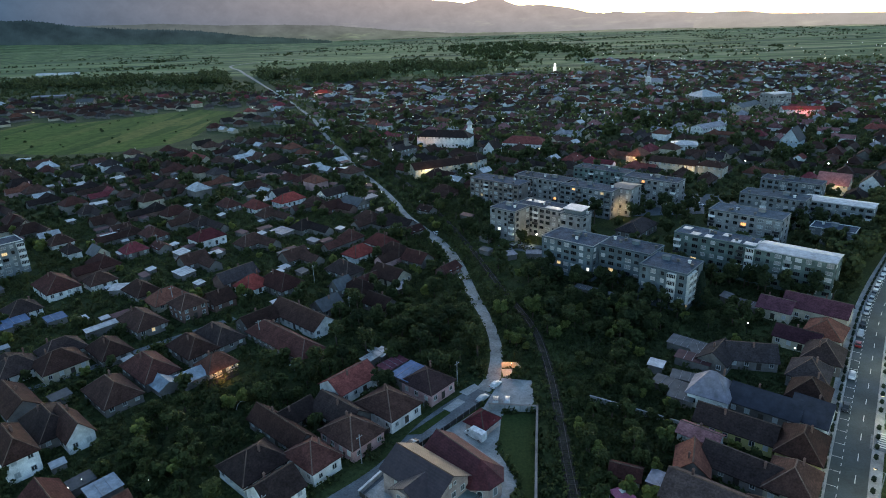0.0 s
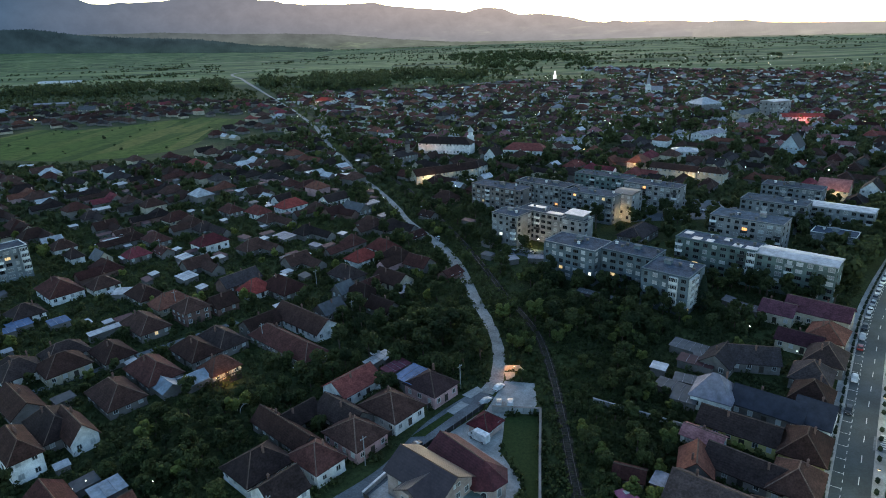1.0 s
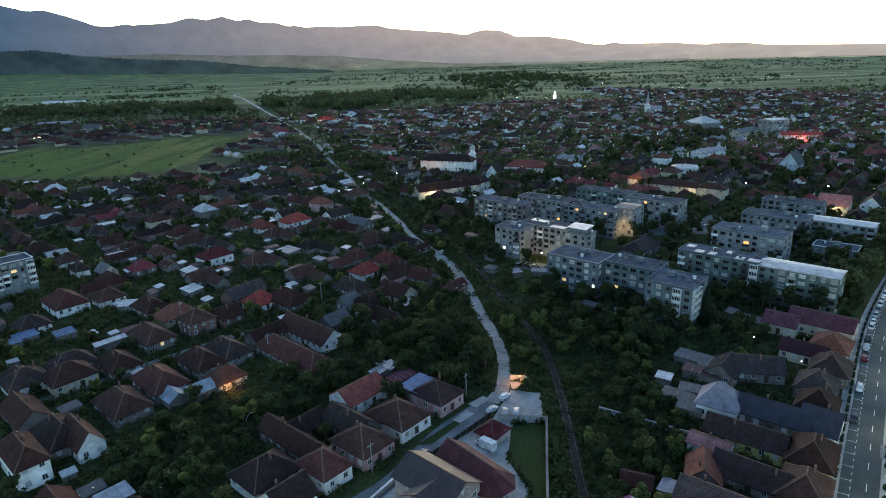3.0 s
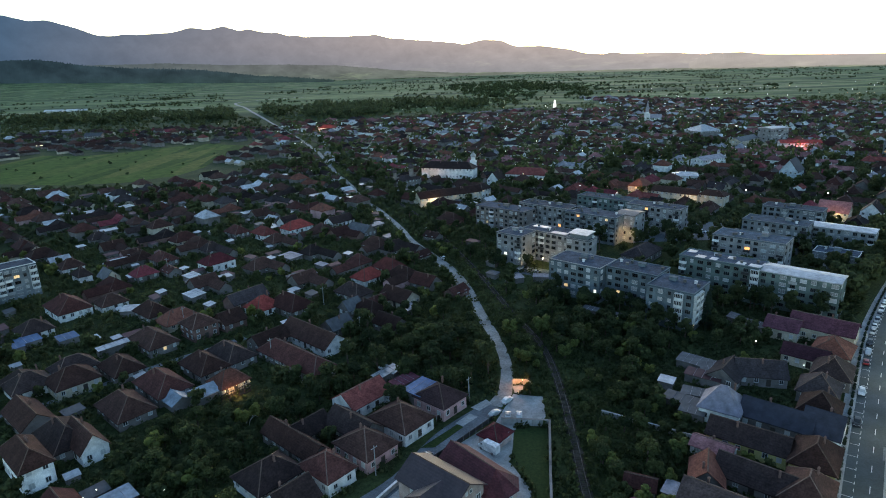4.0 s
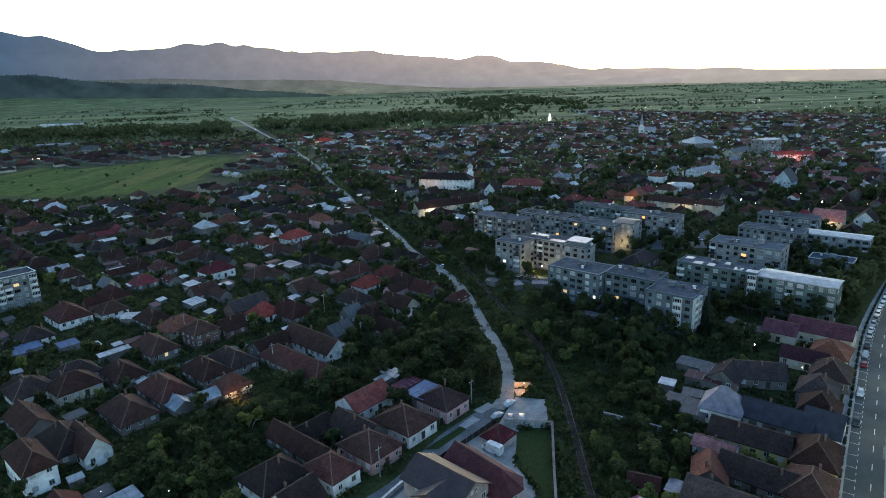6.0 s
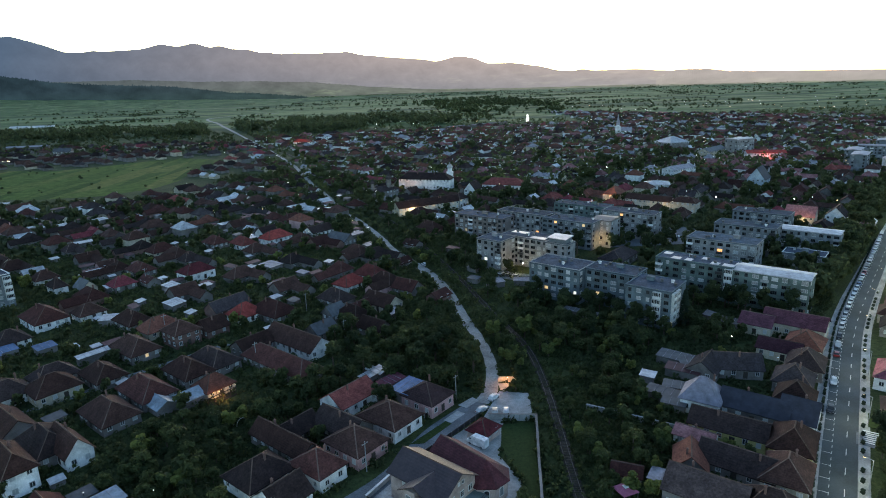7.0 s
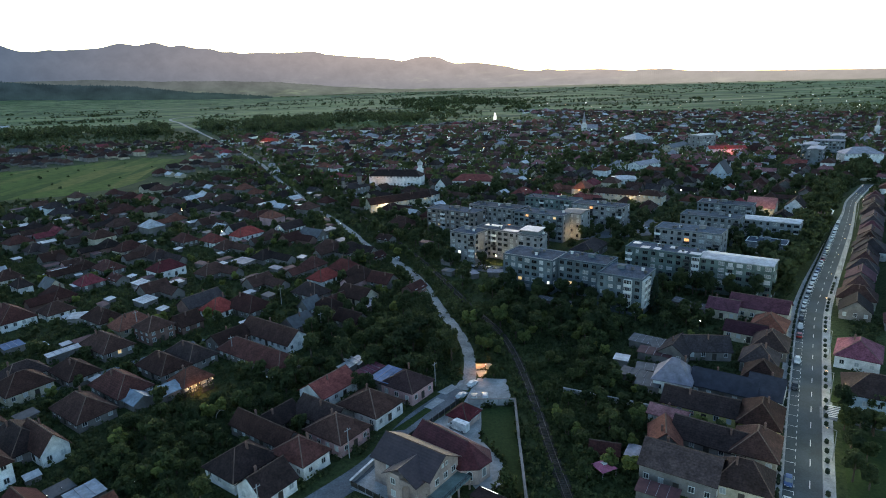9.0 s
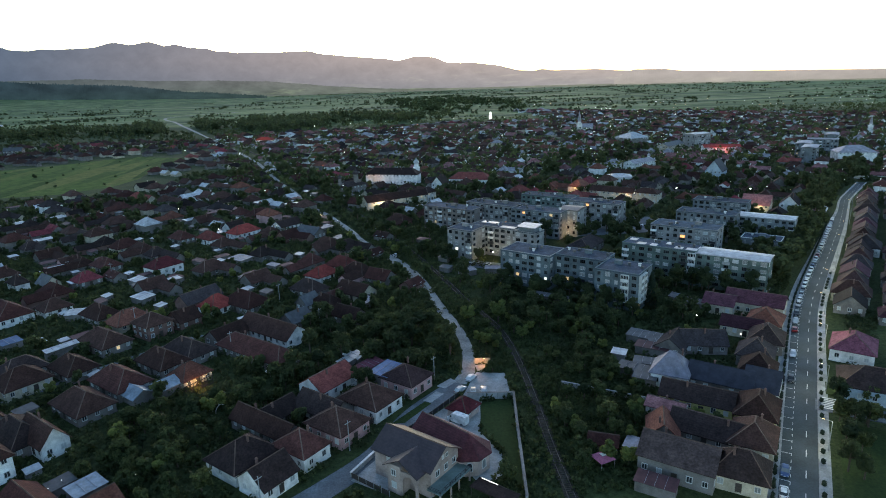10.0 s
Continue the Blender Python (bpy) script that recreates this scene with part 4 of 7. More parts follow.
house(-39.0, 217.2, 48, 7.0, 6.0, 3.4, 6.4, "gable", "metal_grey", "plaster_grey", 1, "small house with a pointed grey roof")
house(-21.0, 227.0, -42, 14.0, 9.0, 3.2, 6.6, "gable", "tile_brown", "plaster_cream", 1, "brown-roofed barn beside the lane")
house(-22.8, 201.5, -42, 11.0, 7.0, 3.0, 6.0, "gable", "tile_brown", "plaster_grey", 1, "brown-roofed shed among trees")
house(-36.3, 253.9, 48, 12.0, 9.0, 3.2, 6.6, "hip", "tile_bright", "plaster_white", 1, "red hip-roofed house near the lane")
house(-27.7, 265.9, -42, 13.0, 9.0, 3.2, 7.0, "hip", "tile_red", "plaster_white", 3, "red-roofed house with three chimneys")
house(-152.8, 227.5, -42, 17.0, 12.0, 3.6, 8.0, "hip", "tile_redbrown", "plaster_white", 1, "large reddish hip-roofed house with a white gable")
house(-153.4, 206.4, 48, 10.3, 10.0, 3.2, 6.6, "hip", "tile_dark", "plaster_white", 1, "white-walled house with a dark roof")
house(-138.0, 232.0, 48, 9.9, 9.0, 3.2, 6.4, "hip", "tile_brown", "plaster_white", 1, "white-walled house with a brown hip roof")
house(-169.6, 268.5, 48, 5.6, 9.0, 3.4, 6.8, "hip", "tile_dark", "plaster_white", 1, "white house with a dark hip roof")
house(-154.0, 262.5, -42, 9.0, 6.4, 4.0, 7.2, "gable", "metal_grey", "plaster_cream", 1, "gabled house with a grey roof")
house(-111.2, 279.6, 48, 14.0, 10.0, 4.4, 7.8, "hip", "tile_maroon", "plaster_white", 1, "white house with a maroon roof")
house(-131.3, 165.3, -42, 12.0, 9.0, 3.2, 6.6, "hip", "tile_dark", "plaster_grey", 1, "dark hip-roofed house on a garden plot")
house(-105.7, 173.8, -42, 13.0, 9.0, 3.2, 6.6, "hip", "tile_brown", "plaster_grey", 1, "brown hip-roofed house on a garden plot")
house(-121.4, 175.0, 48, 12.0, 9.0, 3.2, 6.6, "hip", "tile_dark", "plaster_grey", 1, "dark hip-roofed house on a garden plot")
house(-140.5, 267.3, 48, 10.0, 8.0, 3.4, 6.6, "hip", "tile_maroon", "plaster_grey", 1, "maroon-roofed house with white dormer windows")
house(-140.6, 289.3, -42, 13.0, 9.0, 3.4, 6.8, "hip", "tile_redbrown", "plaster_grey", 1, "reddish-brown house on a garden plot")
house(-86.9, 344.2, 48, 16.0, 10.0, 3.6, 7.2, "hip", "tile_bright", "plaster_white", 1, "large house with an orange-red roof and white walls")
house(-102.7, 333.4, -42, 13.0, 9.0, 3.4, 6.8, "hip", "tile_red", "plaster_white", 1, "red-roofed house on a garden plot")
house(-119.3, 338.1, -42, 12.0, 9.0, 3.4, 6.8, "hip", "tile_redbrown", "plaster_grey", 1, "red-brown hip-roofed house on a garden plot")
house(-63.9, 355.5, 48, 15.7, 9.0, 3.4, 6.4, "gable", "tile_dark", "plaster_white", 1, "white-walled house with a dark roof")
house(-48.1, 332.6, -42, 15.0, 9.0, 3.2, 6.6, "gable", "metal_grey", "plaster_grey", 1, "long grey-roofed barn on a garden plot")
house(-182.3, 537.0, 48, 9.0, 8.0, 3.2, 6.0, "hip", "tile_dark", "plaster_white", 1, "small white house by the field")
house(8.3, 130.9, 48, 6.2, 5.6, 2.8, 5.0, "hip", "tile_maroon", "plaster_beige", 0, "small maroon-roofed gatehouse on a garden plot")
house(68.3, 138.4, -35, 9.6, 9.0, 4.6, 9.3, "hip", "metal_lilac", "plaster_white", 1, "house with a pale lilac-grey metal hip roof")
house(79.6, 132.3, -40, 16.0, 8.6, 3.8, 6.8, "gable", "metal_navy", "plaster_grey", 1, "long house with a dark navy metal roof")
house(88.0, 126.8, -42, 8.1, 9.0, 4.0, 8.0, "gable", "metal_navy", "plaster_white", 1, "house with a blue-grey pointed gable roof")
house(68.6, 124.4, -38, 17.5, 8.0, 3.6, 6.4, "gable", "tile_dark", "plaster_yellow", 1, "long yellow house with a dark roof")
house(79.4, 115.6, 52, 11.5, 9.0, 4.2, 8.0, "hip", "tile_brown", "plaster_yellow", 1, "yellow-walled house with a brown hip roof")
house(59.1, 122.0, -42, 9.0, 5.0, 3.0, 4.4, "gable", "tile_pink", "plaster_white", 1, "white annex with a pinkish roof")
house(53.4, 112.2, 66, 8.4, 6.8, 3.2, 6.2, "gable", "tile_orange", "plaster_grey", 1, "small house with a rusty orange roof")
house(63.5, 110.0, -42, 16.0, 8.0, 3.2, 6.4, "gable", "tile_dark", "plaster_grey", 1, "dark-roofed house wing on a garden plot")
house(51.2, 99.4, -40, 15.4, 10.0, 4.9, 8.3, "gable", "tile_mauve", "plaster_grey", 1, "two-storey grey house with a worn mauve-brown roof and pale ridge")
house(61.9, 93.9, -36, 10.5, 8.8, 4.0, 8.0, "hip", "tile_dark", "plaster_cream", 1, "dark hip-roofed house beside the avenue")
house(71.4, 104.6, 52, 11.0, 9.0, 4.0, 7.8, "hip", "tile_brown", "plaster_cream", 1, "brown hip-roofed house beside the avenue")
house(121.6, 183.1, -42, 18.7, 10.0, 4.6, 7.6, "gable", "tile_plum", "plaster_cream", 1, "long building with a maroon roof")
house(110.1, 186.1, -42, 10.0, 9.0, 4.0, 6.6, "gable", "tile_plum", "plaster_cream", 1, "maroon-roofed annex on a garden plot")
house(115.9, 168.6, 48, 11.0, 10.0, 3.8, 7.4, "hip", "tile_orange", "plaster_cream", 1, "rusty red hip-roofed house")
house(105.9, 165.7, -42, 12.0, 7.0, 3.6, 6.0, "gable", "tile_plum", "plaster_cream", 1, "low maroon-roofed house with cream walls")
house(107.2, 154.6, 52, 10.5, 9.5, 4.0, 8.0, "hip", "tile_dark", "plaster_grey", 1, "dark hip-roofed house beside the avenue")
house(92.8, 136.4, 52, 9.0, 9.0, 3.8, 7.8, "hip", "tile_brown", "plaster_grey", 1, "brown hip-roofed house beside the avenue")
house(87.4, 157.2, -14, 13.0, 9.0, 3.4, 6.6, "gable", "tile_slate", "plaster_grey", 1, "slate-roofed house on a garden plot")
house(98.2, 145.9, 52, 9.5, 9.5, 3.8, 7.8, "hip", "tile_slate", "plaster_grey", 1, "dark hip-roofed house beside the avenue")
house(77.9, 156.7, 48, 10.0, 8.0, 3.4, 6.4, "gable", "tile_slate", "plaster_grey", 1, "slate-roofed outbuilding on a garden plot")
house(128.1, 144.3, 48, 13.0, 11.0, 4.2, 7.8, "hip", "tile_pinkmaroon", "plaster_white", 1, "house with a pinkish maroon roof and white porch")
house(118.4, 120.2, -36, 22.0, 12.0, 4.4, 8.2, "hip", "tile_dark", "plaster_blue", 1, "long pale blue house with a dark hip roof")
house(212.0, 241.2, 48, 13.0, 12.0, 4.4, 9.0, "hip", "tile_slate", "plaster_white", 1, "large dark hip-roofed house beside the avenue")
EAST_ROOFS = ("tile_dark", "tile_umber", "tile_plum", "tile_brown", "tile_dark", "tile_slate", "tile_umber")
EAST_WORDS = {"tile_dark": "dark", "tile_umber": "umber", "tile_plum": "plum-brown", "tile_brown": "brown", "tile_slate": "slate-grey"}
for row, (first, last, off, step) in enumerate(((193, 430, 11.6, 13.2), (186, 420, 26.0, 15.0), (190, 330, 40.0, 16.0))):
    for k, (x, y, a) in enumerate(along(avenue_line, first, step, last, off)):
        roof = EAST_ROOFS[(k * 3 + row * 2) % 7]
        long_side = (10.6, 12.0, 9.6, 11.4)[(k + row) % 4]
        house(x, y, a + (90 if (k + row) % 3 == 1 else 0), long_side, 9.4 if row == 0 else 8.6, 3.5 + 0.3 * (k % 2), 7.2 + 0.4 * (k % 3), "hip" if (k + row) % 3 else "gable", roof,
              ("plaster_grey", "plaster_cream", "plaster_grey")[k % 3], k % 2, f"{EAST_WORDS[roof]} roofed house in the dense row east of the avenue", windows=row < 2 and y < 260, lit=0.01)
house(90.0, 272.9, 48, 20.0, 11.0, 4.0, 7.2, "hip", "tile_slate", "plaster_grey", 0, "dark-roofed low hall between the blocks of flats", lit=0.0)

# ---- blocks of flats ----
block(52.65, 231.9, -42, 22.4, 14.0, 14.5, 5, "roof_felt", "render_bluegrey", "five-storey grey-green block of flats with white windows", open_bays=(), rim="concrete", pale=0.45)
block(71.2, 220.3, -42, 20.2, 12.0, 14.5, 5, "roof_felt", "render_bluegrey", "five-storey grey block of flats set back from its neighbours", open_bays=())
block(79.5, 201.0, -42, 16.5, 15.0, 14.5, 5, "roof_felt", "render_bluegrey", "five-storey grey-green corner block with glazed balconies", open_bays=(), glazed=(3,), end_bays=(0, 1), pale=0.4)
block(107.0, 227.4, -42, 30.3, 11.0, 14.5, 5, "roof_felt", "render_green", "long five-storey block of flats with patched flat roof", open_bays=(0, 7), glazed=(8,), strips=6)
block(127.6, 208.4, -42, 26.3, 11.0, 14.2, 5, "metal_white", "render_green", "five-storey greenish block with a bright metal roof")
block(184.1, 275.3, -42, 28.2, 10.0, 12, 4, "metal_white", "render_grey", "four-storey block with a white sheet-metal roof")
block(168.5, 252.3, -42, 17.0, 10.0, 7.5, 2, "roof_felt", "render_grey", "low two-storey building with a white-edged flat roof", rim="plaster_white", open_bays=())
block(133.0, 256.9, -42, 29.7, 13.0, 14.5, 5, "roof_blue", "render_cream", "five-storey block with a bluish roof and white balconies", open_bays=(0, 4, 8))
block(158.0, 283.3, -42, 28.4, 12.0, 14.0, 5, "roof_blue", "render_grey", "five-storey block with a dark bluish roof")
block(180.4, 309.1, -42, 28.0, 11.0, 14.0, 5, "roof_felt", "render_grey", "five-storey grey block with lit windows")
block(31.7, 276.9, -42, 14.0, 12.0, 14.5, 5, "roof_felt", "render_cream", "five-storey pale end block of flats")
block(48.3, 278.1, -42, 25.8, 11.0, 14.5, 5, "roof_felt", "render_cream", "long five-storey pale block of flats", strips=2)
block(59.3, 263.4, -42, 11.2, 8.0, 14.5, 5, "roof_felt", "render_cream", "five-storey block with a pale raised roof", open_bays=(), canopy=True)
block(32.6, 333.5, -42, 32.4, 12.0, 13.5, 5, "roof_felt", "render_brown", "five-storey brownish block of flats")
block(57.4, 331.4, -42, 34.3, 11.0, 14.5, 5, "roof_felt", "render_cream", "five-storey beige block of flats with a lit balcony")
block(76.7, 309.5, -42, 28.9, 12.0, 14.5, 5, "roof_felt", "render_grey", "five-storey grey block with lit stairwell windows")
block(94.2, 306.8, -42, 10.6, 12.0, 14.5, 5, "metal_grey", "render_cream", "narrow five-storey block with a lit base")
block(93.0, 346.5, -42, 32.6, 11.0, 14.5, 5, "roof_felt", "render_green", "five-storey greenish block of flats")
block(113.0, 321.6, -42, 29.5, 11.0, 14.5, 5, "roof_felt", "render_cream", "five-storey beige block with balconies")
block(-191.9, 245.1, 48, 28.4, 11.0, 14.5, 5, "roof_felt", "render_grey", "five-storey grey block with white balconies", open_bays=(2, 5), glazed=(4, 8), pale=0.7, rim="plaster_white")


def arched_window(parent, x, y, z, turn):
    """A round-headed window: a moulded frame round a dark pane."""
    n, w, h = 9, 0.55, 1.5
    arc = [(w * math.cos(math.pi * k / (n - 1)), h + w * math.sin(math.pi * k / (n - 1))) for k in range(n)]
    inner = [(w, 0.0)] + arc + [(-w, 0.0)]
    outer = [(w + 0.14, -0.1)] + [(a * 1.25, h + (b - h) * 1.25) for a, b in arc] + [(-w - 0.14, -0.1)]
    m = len(inner)
    g = Geo()
    g.v = [(a, -0.1, b) for a, b in inner] + [(a, -0.1, b) for a, b in outer] + [(a, 0.02, b) for a, b in inner] + [(a, 0.02, b) for a, b in outer]
    for k in range(m):
        j = (k + 1) % m
        g.f += [(k, j, m + j, m + k), (k, 2 * m + k, 2 * m + j, j), (m + k, m + j, 3 * m + j, 3 * m + k)]
    f = part("window", g.mesh("window", "white_paint"), parent, pose(x, y, z, 0, 0, turn))
    p = Geo().add([(a, -0.03, b) for a, b in inner] + [(a, 0.015, b) for a, b in inner], [tuple(range(m)), tuple(reversed(range(m, 2 * m)))] + [(k, m + k, m + (k + 1) % m, (k + 1) % m) for k in range(m)])
    part("pane", p.mesh("pane", "glass"), f)


def hall(x, y, ang, L, W, he, zr, label):
    """A long hall that ends in a three-sided apse, with round-headed windows."""
    ob = thing("hall", x, y, 0, ang, label, "hall")
    HOUSES.append((x, y, L / 2 + 1, ang, L / 2 + 1.5, W / 2 + 1.5))
    c = W * 0.29

    def plan(o):
        k = o * 0.42
        return [(-L / 2 - o, -W / 2 - o), (L / 2 - c + k, -W / 2 - o), (L / 2 + o, -W / 2 + c - k), (L / 2 + o, W / 2 - c + k), (L / 2 - c + k, W / 2 + o), (-L / 2 - o, W / 2 + o)]

    g = Geo()
    for z, o in ((-0.3, 0.08), (0.6, 0.08), (0.65, 0), (he, 0)):
        g.v += [(a, b, z) for a, b in plan(o)]
    g.f += [(6 * k + i, 6 * k + (i + 1) % 6, 6 * k + 6 + (i + 1) % 6, 6 * k + 6 + i) for k in range(3) for i in range(6)]
    top = len(g.v) - 6
    g.v.append((-L / 2, 0, zr - 0.3))
    g.f += [tuple(range(top, top + 6)), (top + 5, top, top + 6)]
    wl = part("wall", g.mesh("wall", "plaster_beige"), ob)
    o, r = 0.55, L / 2 - W / 2 * 0.95
    e = he - 0.3
    corners = [(a, b, e) for a, b in plan(o)] + [(-L / 2 - o, 0, zr), (r, 0, zr)]
    rf = part("roof", Geo().slab((corners, [(0, 1, 7, 6), (1, 2, 7), (2, 3, 7), (3, 4, 7), (4, 5, 6, 7)]), 0.2).mesh("roof", "hall_tile"), ob)
    part("ridge_cap", Geo().add([(-L / 2 - o, -0.16, zr - 0.05), (r, -0.16, zr - 0.05), (r, 0, zr + 0.12), (-L / 2 - o, 0, zr + 0.12), (r, 0.16, zr - 0.05), (-L / 2 - o, 0.16, zr - 0.05)],
         [(0, 1, 2, 3), (3, 2, 4, 5), (0, 3, 5), (1, 4, 2)]).mesh("ridge_cap", "ridge_tile"), rf)
    part("gutter", Geo().box(-L / 2 - o, W / 2 + o - 0.02, e - 0.12, L / 2 - c, W / 2 + o + 0.14, e + 0.02).mesh("gutter", "metal_pale"), rf, label="pale metal gutter")
    for u in (-0.36, -0.16, 0.04, 0.24):
        arched_window(wl, u * L, -W / 2, 1.2, 0)
        arched_window(wl, u * L, W / 2, 1.2, 180)
    arched_window(wl, L / 2, 0, 1.2, 90)
    arched_window(wl, L / 2 - c / 2, -W / 2 + c / 2, 1.2, 45)
    arched_window(wl, L / 2 - c / 2, W / 2 - c / 2, 1.2, 135)
    porch = part("porch", stacked(3.2, 3.0, [(-0.2, 0), (3.3, 0)]).add([(-1.9, -1.8, 3.3), (1.9, -1.8, 3.3), (1.9, 1.8, 3.3), (-1.9, 1.8, 3.3), (-1.9, -1.8, 3.5), (1.9, -1.8, 3.5), (1.9, 1.8, 3.5), (-1.9, 1.8, 3.5)],
                 [(4, 5, 6, 7), (0, 1, 5, 4), (1, 2, 6, 5), (2, 3, 7, 6), (3, 0, 4, 7), (3, 2, 1, 0)]).mesh("porch", "plaster_white"), ob, pose(-L / 2 + 0.6, -W / 2 - 1.4, 0))
    part("door", DOOR, porch, pose(0, -1.5, 0.1))
    return ob


def villa(x, y, ang, L, W, he, zr, label):
    """A two-storey villa with a cross-gabled wing, an arched porch and a raised terrace at its end."""
    ob = thing("house", x, y, 0, ang, label, "house")
    HOUSES.append((x, y, L / 2 + 3, ang, L / 2 + 4.5, W / 2 + 4))
    wl = part("wall", wall_geo(L, W, he, zr, "gable").mesh("wall", "plaster_beige"), ob)
    roof = roof_geo(L, W, he, zr, "gable", 0.75)
    me = roof.mesh("roof", "metal_tile")
    me.materials.append(MAT["ridge_tile"])
    me.polygons.foreach_set("material_index", [0] * roof.caps + [1] * (len(roof.f) - roof.caps))
    part("roof", me, ob)
    y0 = -W / 2
    wing = part("wing", Geo().box(-1.6, y0 - 2.9, -0.3, 2.0, y0 + 0.2, he - 0.1).mesh("wing", "plaster_beige"), ob)
    part("wing_roof", Geo().slab(([(-2.4, y0 - 3.5, he - 0.6), (2.2, y0 - 3.5, zr - 1.0), (6.9, y0 - 3.5, he - 0.8), (6.9, y0 + 0.8, he - 0.8), (2.2, y0 + 3.6, zr - 1.0), (-2.4, y0 + 0.9, he - 0.6)],
         [(0, 1, 4, 5), (1, 2, 3, 4)]), 0.2).mesh("wing_roof", "metal_tile"), ob)
    # arched porch beside the wing
    n = 9
    arch = [(4.2 + 1.7 * math.cos(math.pi * k / (n - 1)), 3.6 + 1.7 * math.sin(math.pi * k / (n - 1))) for k in range(n)]
    line = [(5.9, -0.3)] + arch + [(2.5, -0.3)]
    rim = [(6.5, -0.3), (6.5, he - 0.9)] + [(6.5 - 4.5 * k / 6, he - 0.9) for k in range(1, 7)] + [(2.0, 3.0), (2.0, 1.0), (2.0, -0.3)]
    g = Geo()
    m = len(line)
    g.v = [(a, y0 - 2.85, b) for a, b in line] + [(a, y0 - 2.85, b) for a, b in rim] + [(a, y0 - 2.45, b) for a, b in line] + [(a, y0 - 2.45, b) for a, b in rim]
    for k in range(m - 1):
        g.f += [(k, k + 1, m + k + 1, m + k), (2 * m + k + 1, 2 * m + k, 3 * m + k, 3 * m + k + 1), (k, 2 * m + k, 2 * m + k + 1, k + 1), (m + k, m + k + 1, 3 * m + k + 1, 3 * m + k)]
    part("arch", g.mesh("arch", "plaster_beige"), ob, label="arched porch front")
    for z in (1.4, 4.3):
        window(wing, 0.2, y0 - 2.9, z, 0)
        for u in (-3.6,):
            window(wl, u, y0, z, 0)
    for v in (-1.1, 0.2):
        window(wl, -L / 2, v, 4.9, 270, "glass", 0.65)
        window(wl, L / 2, v + 0.6, 7.0, 90, "glass", 0.6)
    window(wl, -L / 2, 2.6, 1.4, 270, "glass", 0.7)
    for v in (-2.6, 0.4, 3.2):
        window(wl, L / 2, v, 4.0, 90)
    ter = part("terrace", Geo().box(L / 2, -W / 2 - 1.5, 2.9, L / 2 + 3.6, W / 2, 3.15).mesh("terrace", "render_green"), ob)
    for v in (-W / 2 - 1.2, -W / 2 + 2.5, 0.5, W / 2 - 0.4):
        part("pillar", Geo().box(L / 2 + 3.1, v - 0.16, -0.3, L / 2 + 3.4, v + 0.16, 2.9).mesh("pillar", "plaster_beige"), ter)
    for z in (3.45, 3.75, 4.1):
        part("handrail", Geo().box(L / 2 + 3.45, -W / 2 - 1.5, z, L / 2 + 3.52, W / 2, z + 0.06).mesh("handrail", "dark_metal"), ter)
        part("handrail", Geo().box(L / 2, -W / 2 - 1.48, z, L / 2 + 3.45, -W / 2 - 1.41, z + 0.06).mesh("handrail", "dark_metal"), ter)
    for v in range(7):
        part("baluster", Geo().box(L / 2 + 3.44, -W / 2 - 1.5 + v * 1.8, 3.15, L / 2 + 3.53, -W / 2 - 1.42 + v * 1.8, 4.16).mesh("baluster", "dark_metal"), ter)
    return ob


villa(-5.5, 107.5, -43, 15.5, 9.8, 6.9, 9.9, "two-storey beige villa with a dark plum metal roof and terrace")
hall(3.3, 112.9, -50, 18.4, 9.2, 4.4, 7.9, "beige hall with a maroon roof and three-sided apse")

# ---- landmarks of the centre ----
house(5.0, 505.0, -20, 44.0, 13.0, 8.6, 13.0, "hip", "tile_dark", "plaster_white", 2, "long two-storey white monastery building with a dark roof", lit=0.0)
house(2.0, 411.0, 26, 46.0, 11.0, 5.8, 9.2, "gable", "tile_brown", "plaster_cream", 2, "long cream building with floodlit walls and a brown roof", lit=0.05)
house(40.0, 467.0, 62, 14.0, 9.0, 5.0, 10.5, "gable", "tile_dark", "plaster_white", 1, "white house with a steep white gable")
house(68.0, 490.0, -25, 34.0, 14.0, 4.0, 8.5, "hip", "tile_red", "plaster_white", 1, "long red-roofed hall behind a white house")
house(26.0, 424.0, 48, 10.0, 8.0, 6.4, 9.6, "hip", "tile_dark", "plaster_white", 1, "tall white house with brightly lit windows", lit=0.5)
house(216.0, 331.0, -42, 15.0, 12.0, 6.0, 11.0, "gable", "tile_pink", "plaster_cream", 1, "large house with a pale pinkish roof and lit balcony", lit=0.4)
house(236.0, 329.0, 48, 14.0, 10.0, 5.6, 10.5, "gable", "tile_dark", "plaster_white", 1, "white house with a dark pointed gable roof")
house(252.0, 441.0, 48, 18.0, 12.0, 9.0, 17.0, "gable", "metal_navy", "plaster_blue", 0, "pale blue chapel with a steep dark roof")
house(150.0, 391.0, -42, 30.0, 10.0, 6.5, 9.0, "gable", "tile_brown", "plaster_cream", 1, "floodlit cream building with arched windows", lit=0.08)
house(168.0, 377.0, -42, 16.0, 10.0, 7.0, 9.5, "hip", "tile_brown", "plaster_cream", 1, "cream two-storey house lit by street lamps", lit=0.15)
house(135.0, 418.0, 48, 14.0, 11.0, 6.5, 11.0, "hip", "tile_orange", "plaster_cream", 1, "house glowing orange under a street lamp", lit=0.3)
house(296.0, 706.0, 20, 28.0, 26.0, 8.5, 14.5, "hip", "metal_white", "plaster_grey", 0, "large hall with a white metal hip roof")
block(340.0, 637.0, 20, 24.0, 16.0, 17.0, 4, "metal_white", "render_cream", "four-storey cream hotel with a white metal roof")
house(345.0, 596.0, -14, 36.0, 12.0, 6.5, 9.0, "gable", "tile_bright", "plaster_white", 0, "low building washed in red neon light", lit=0.0)
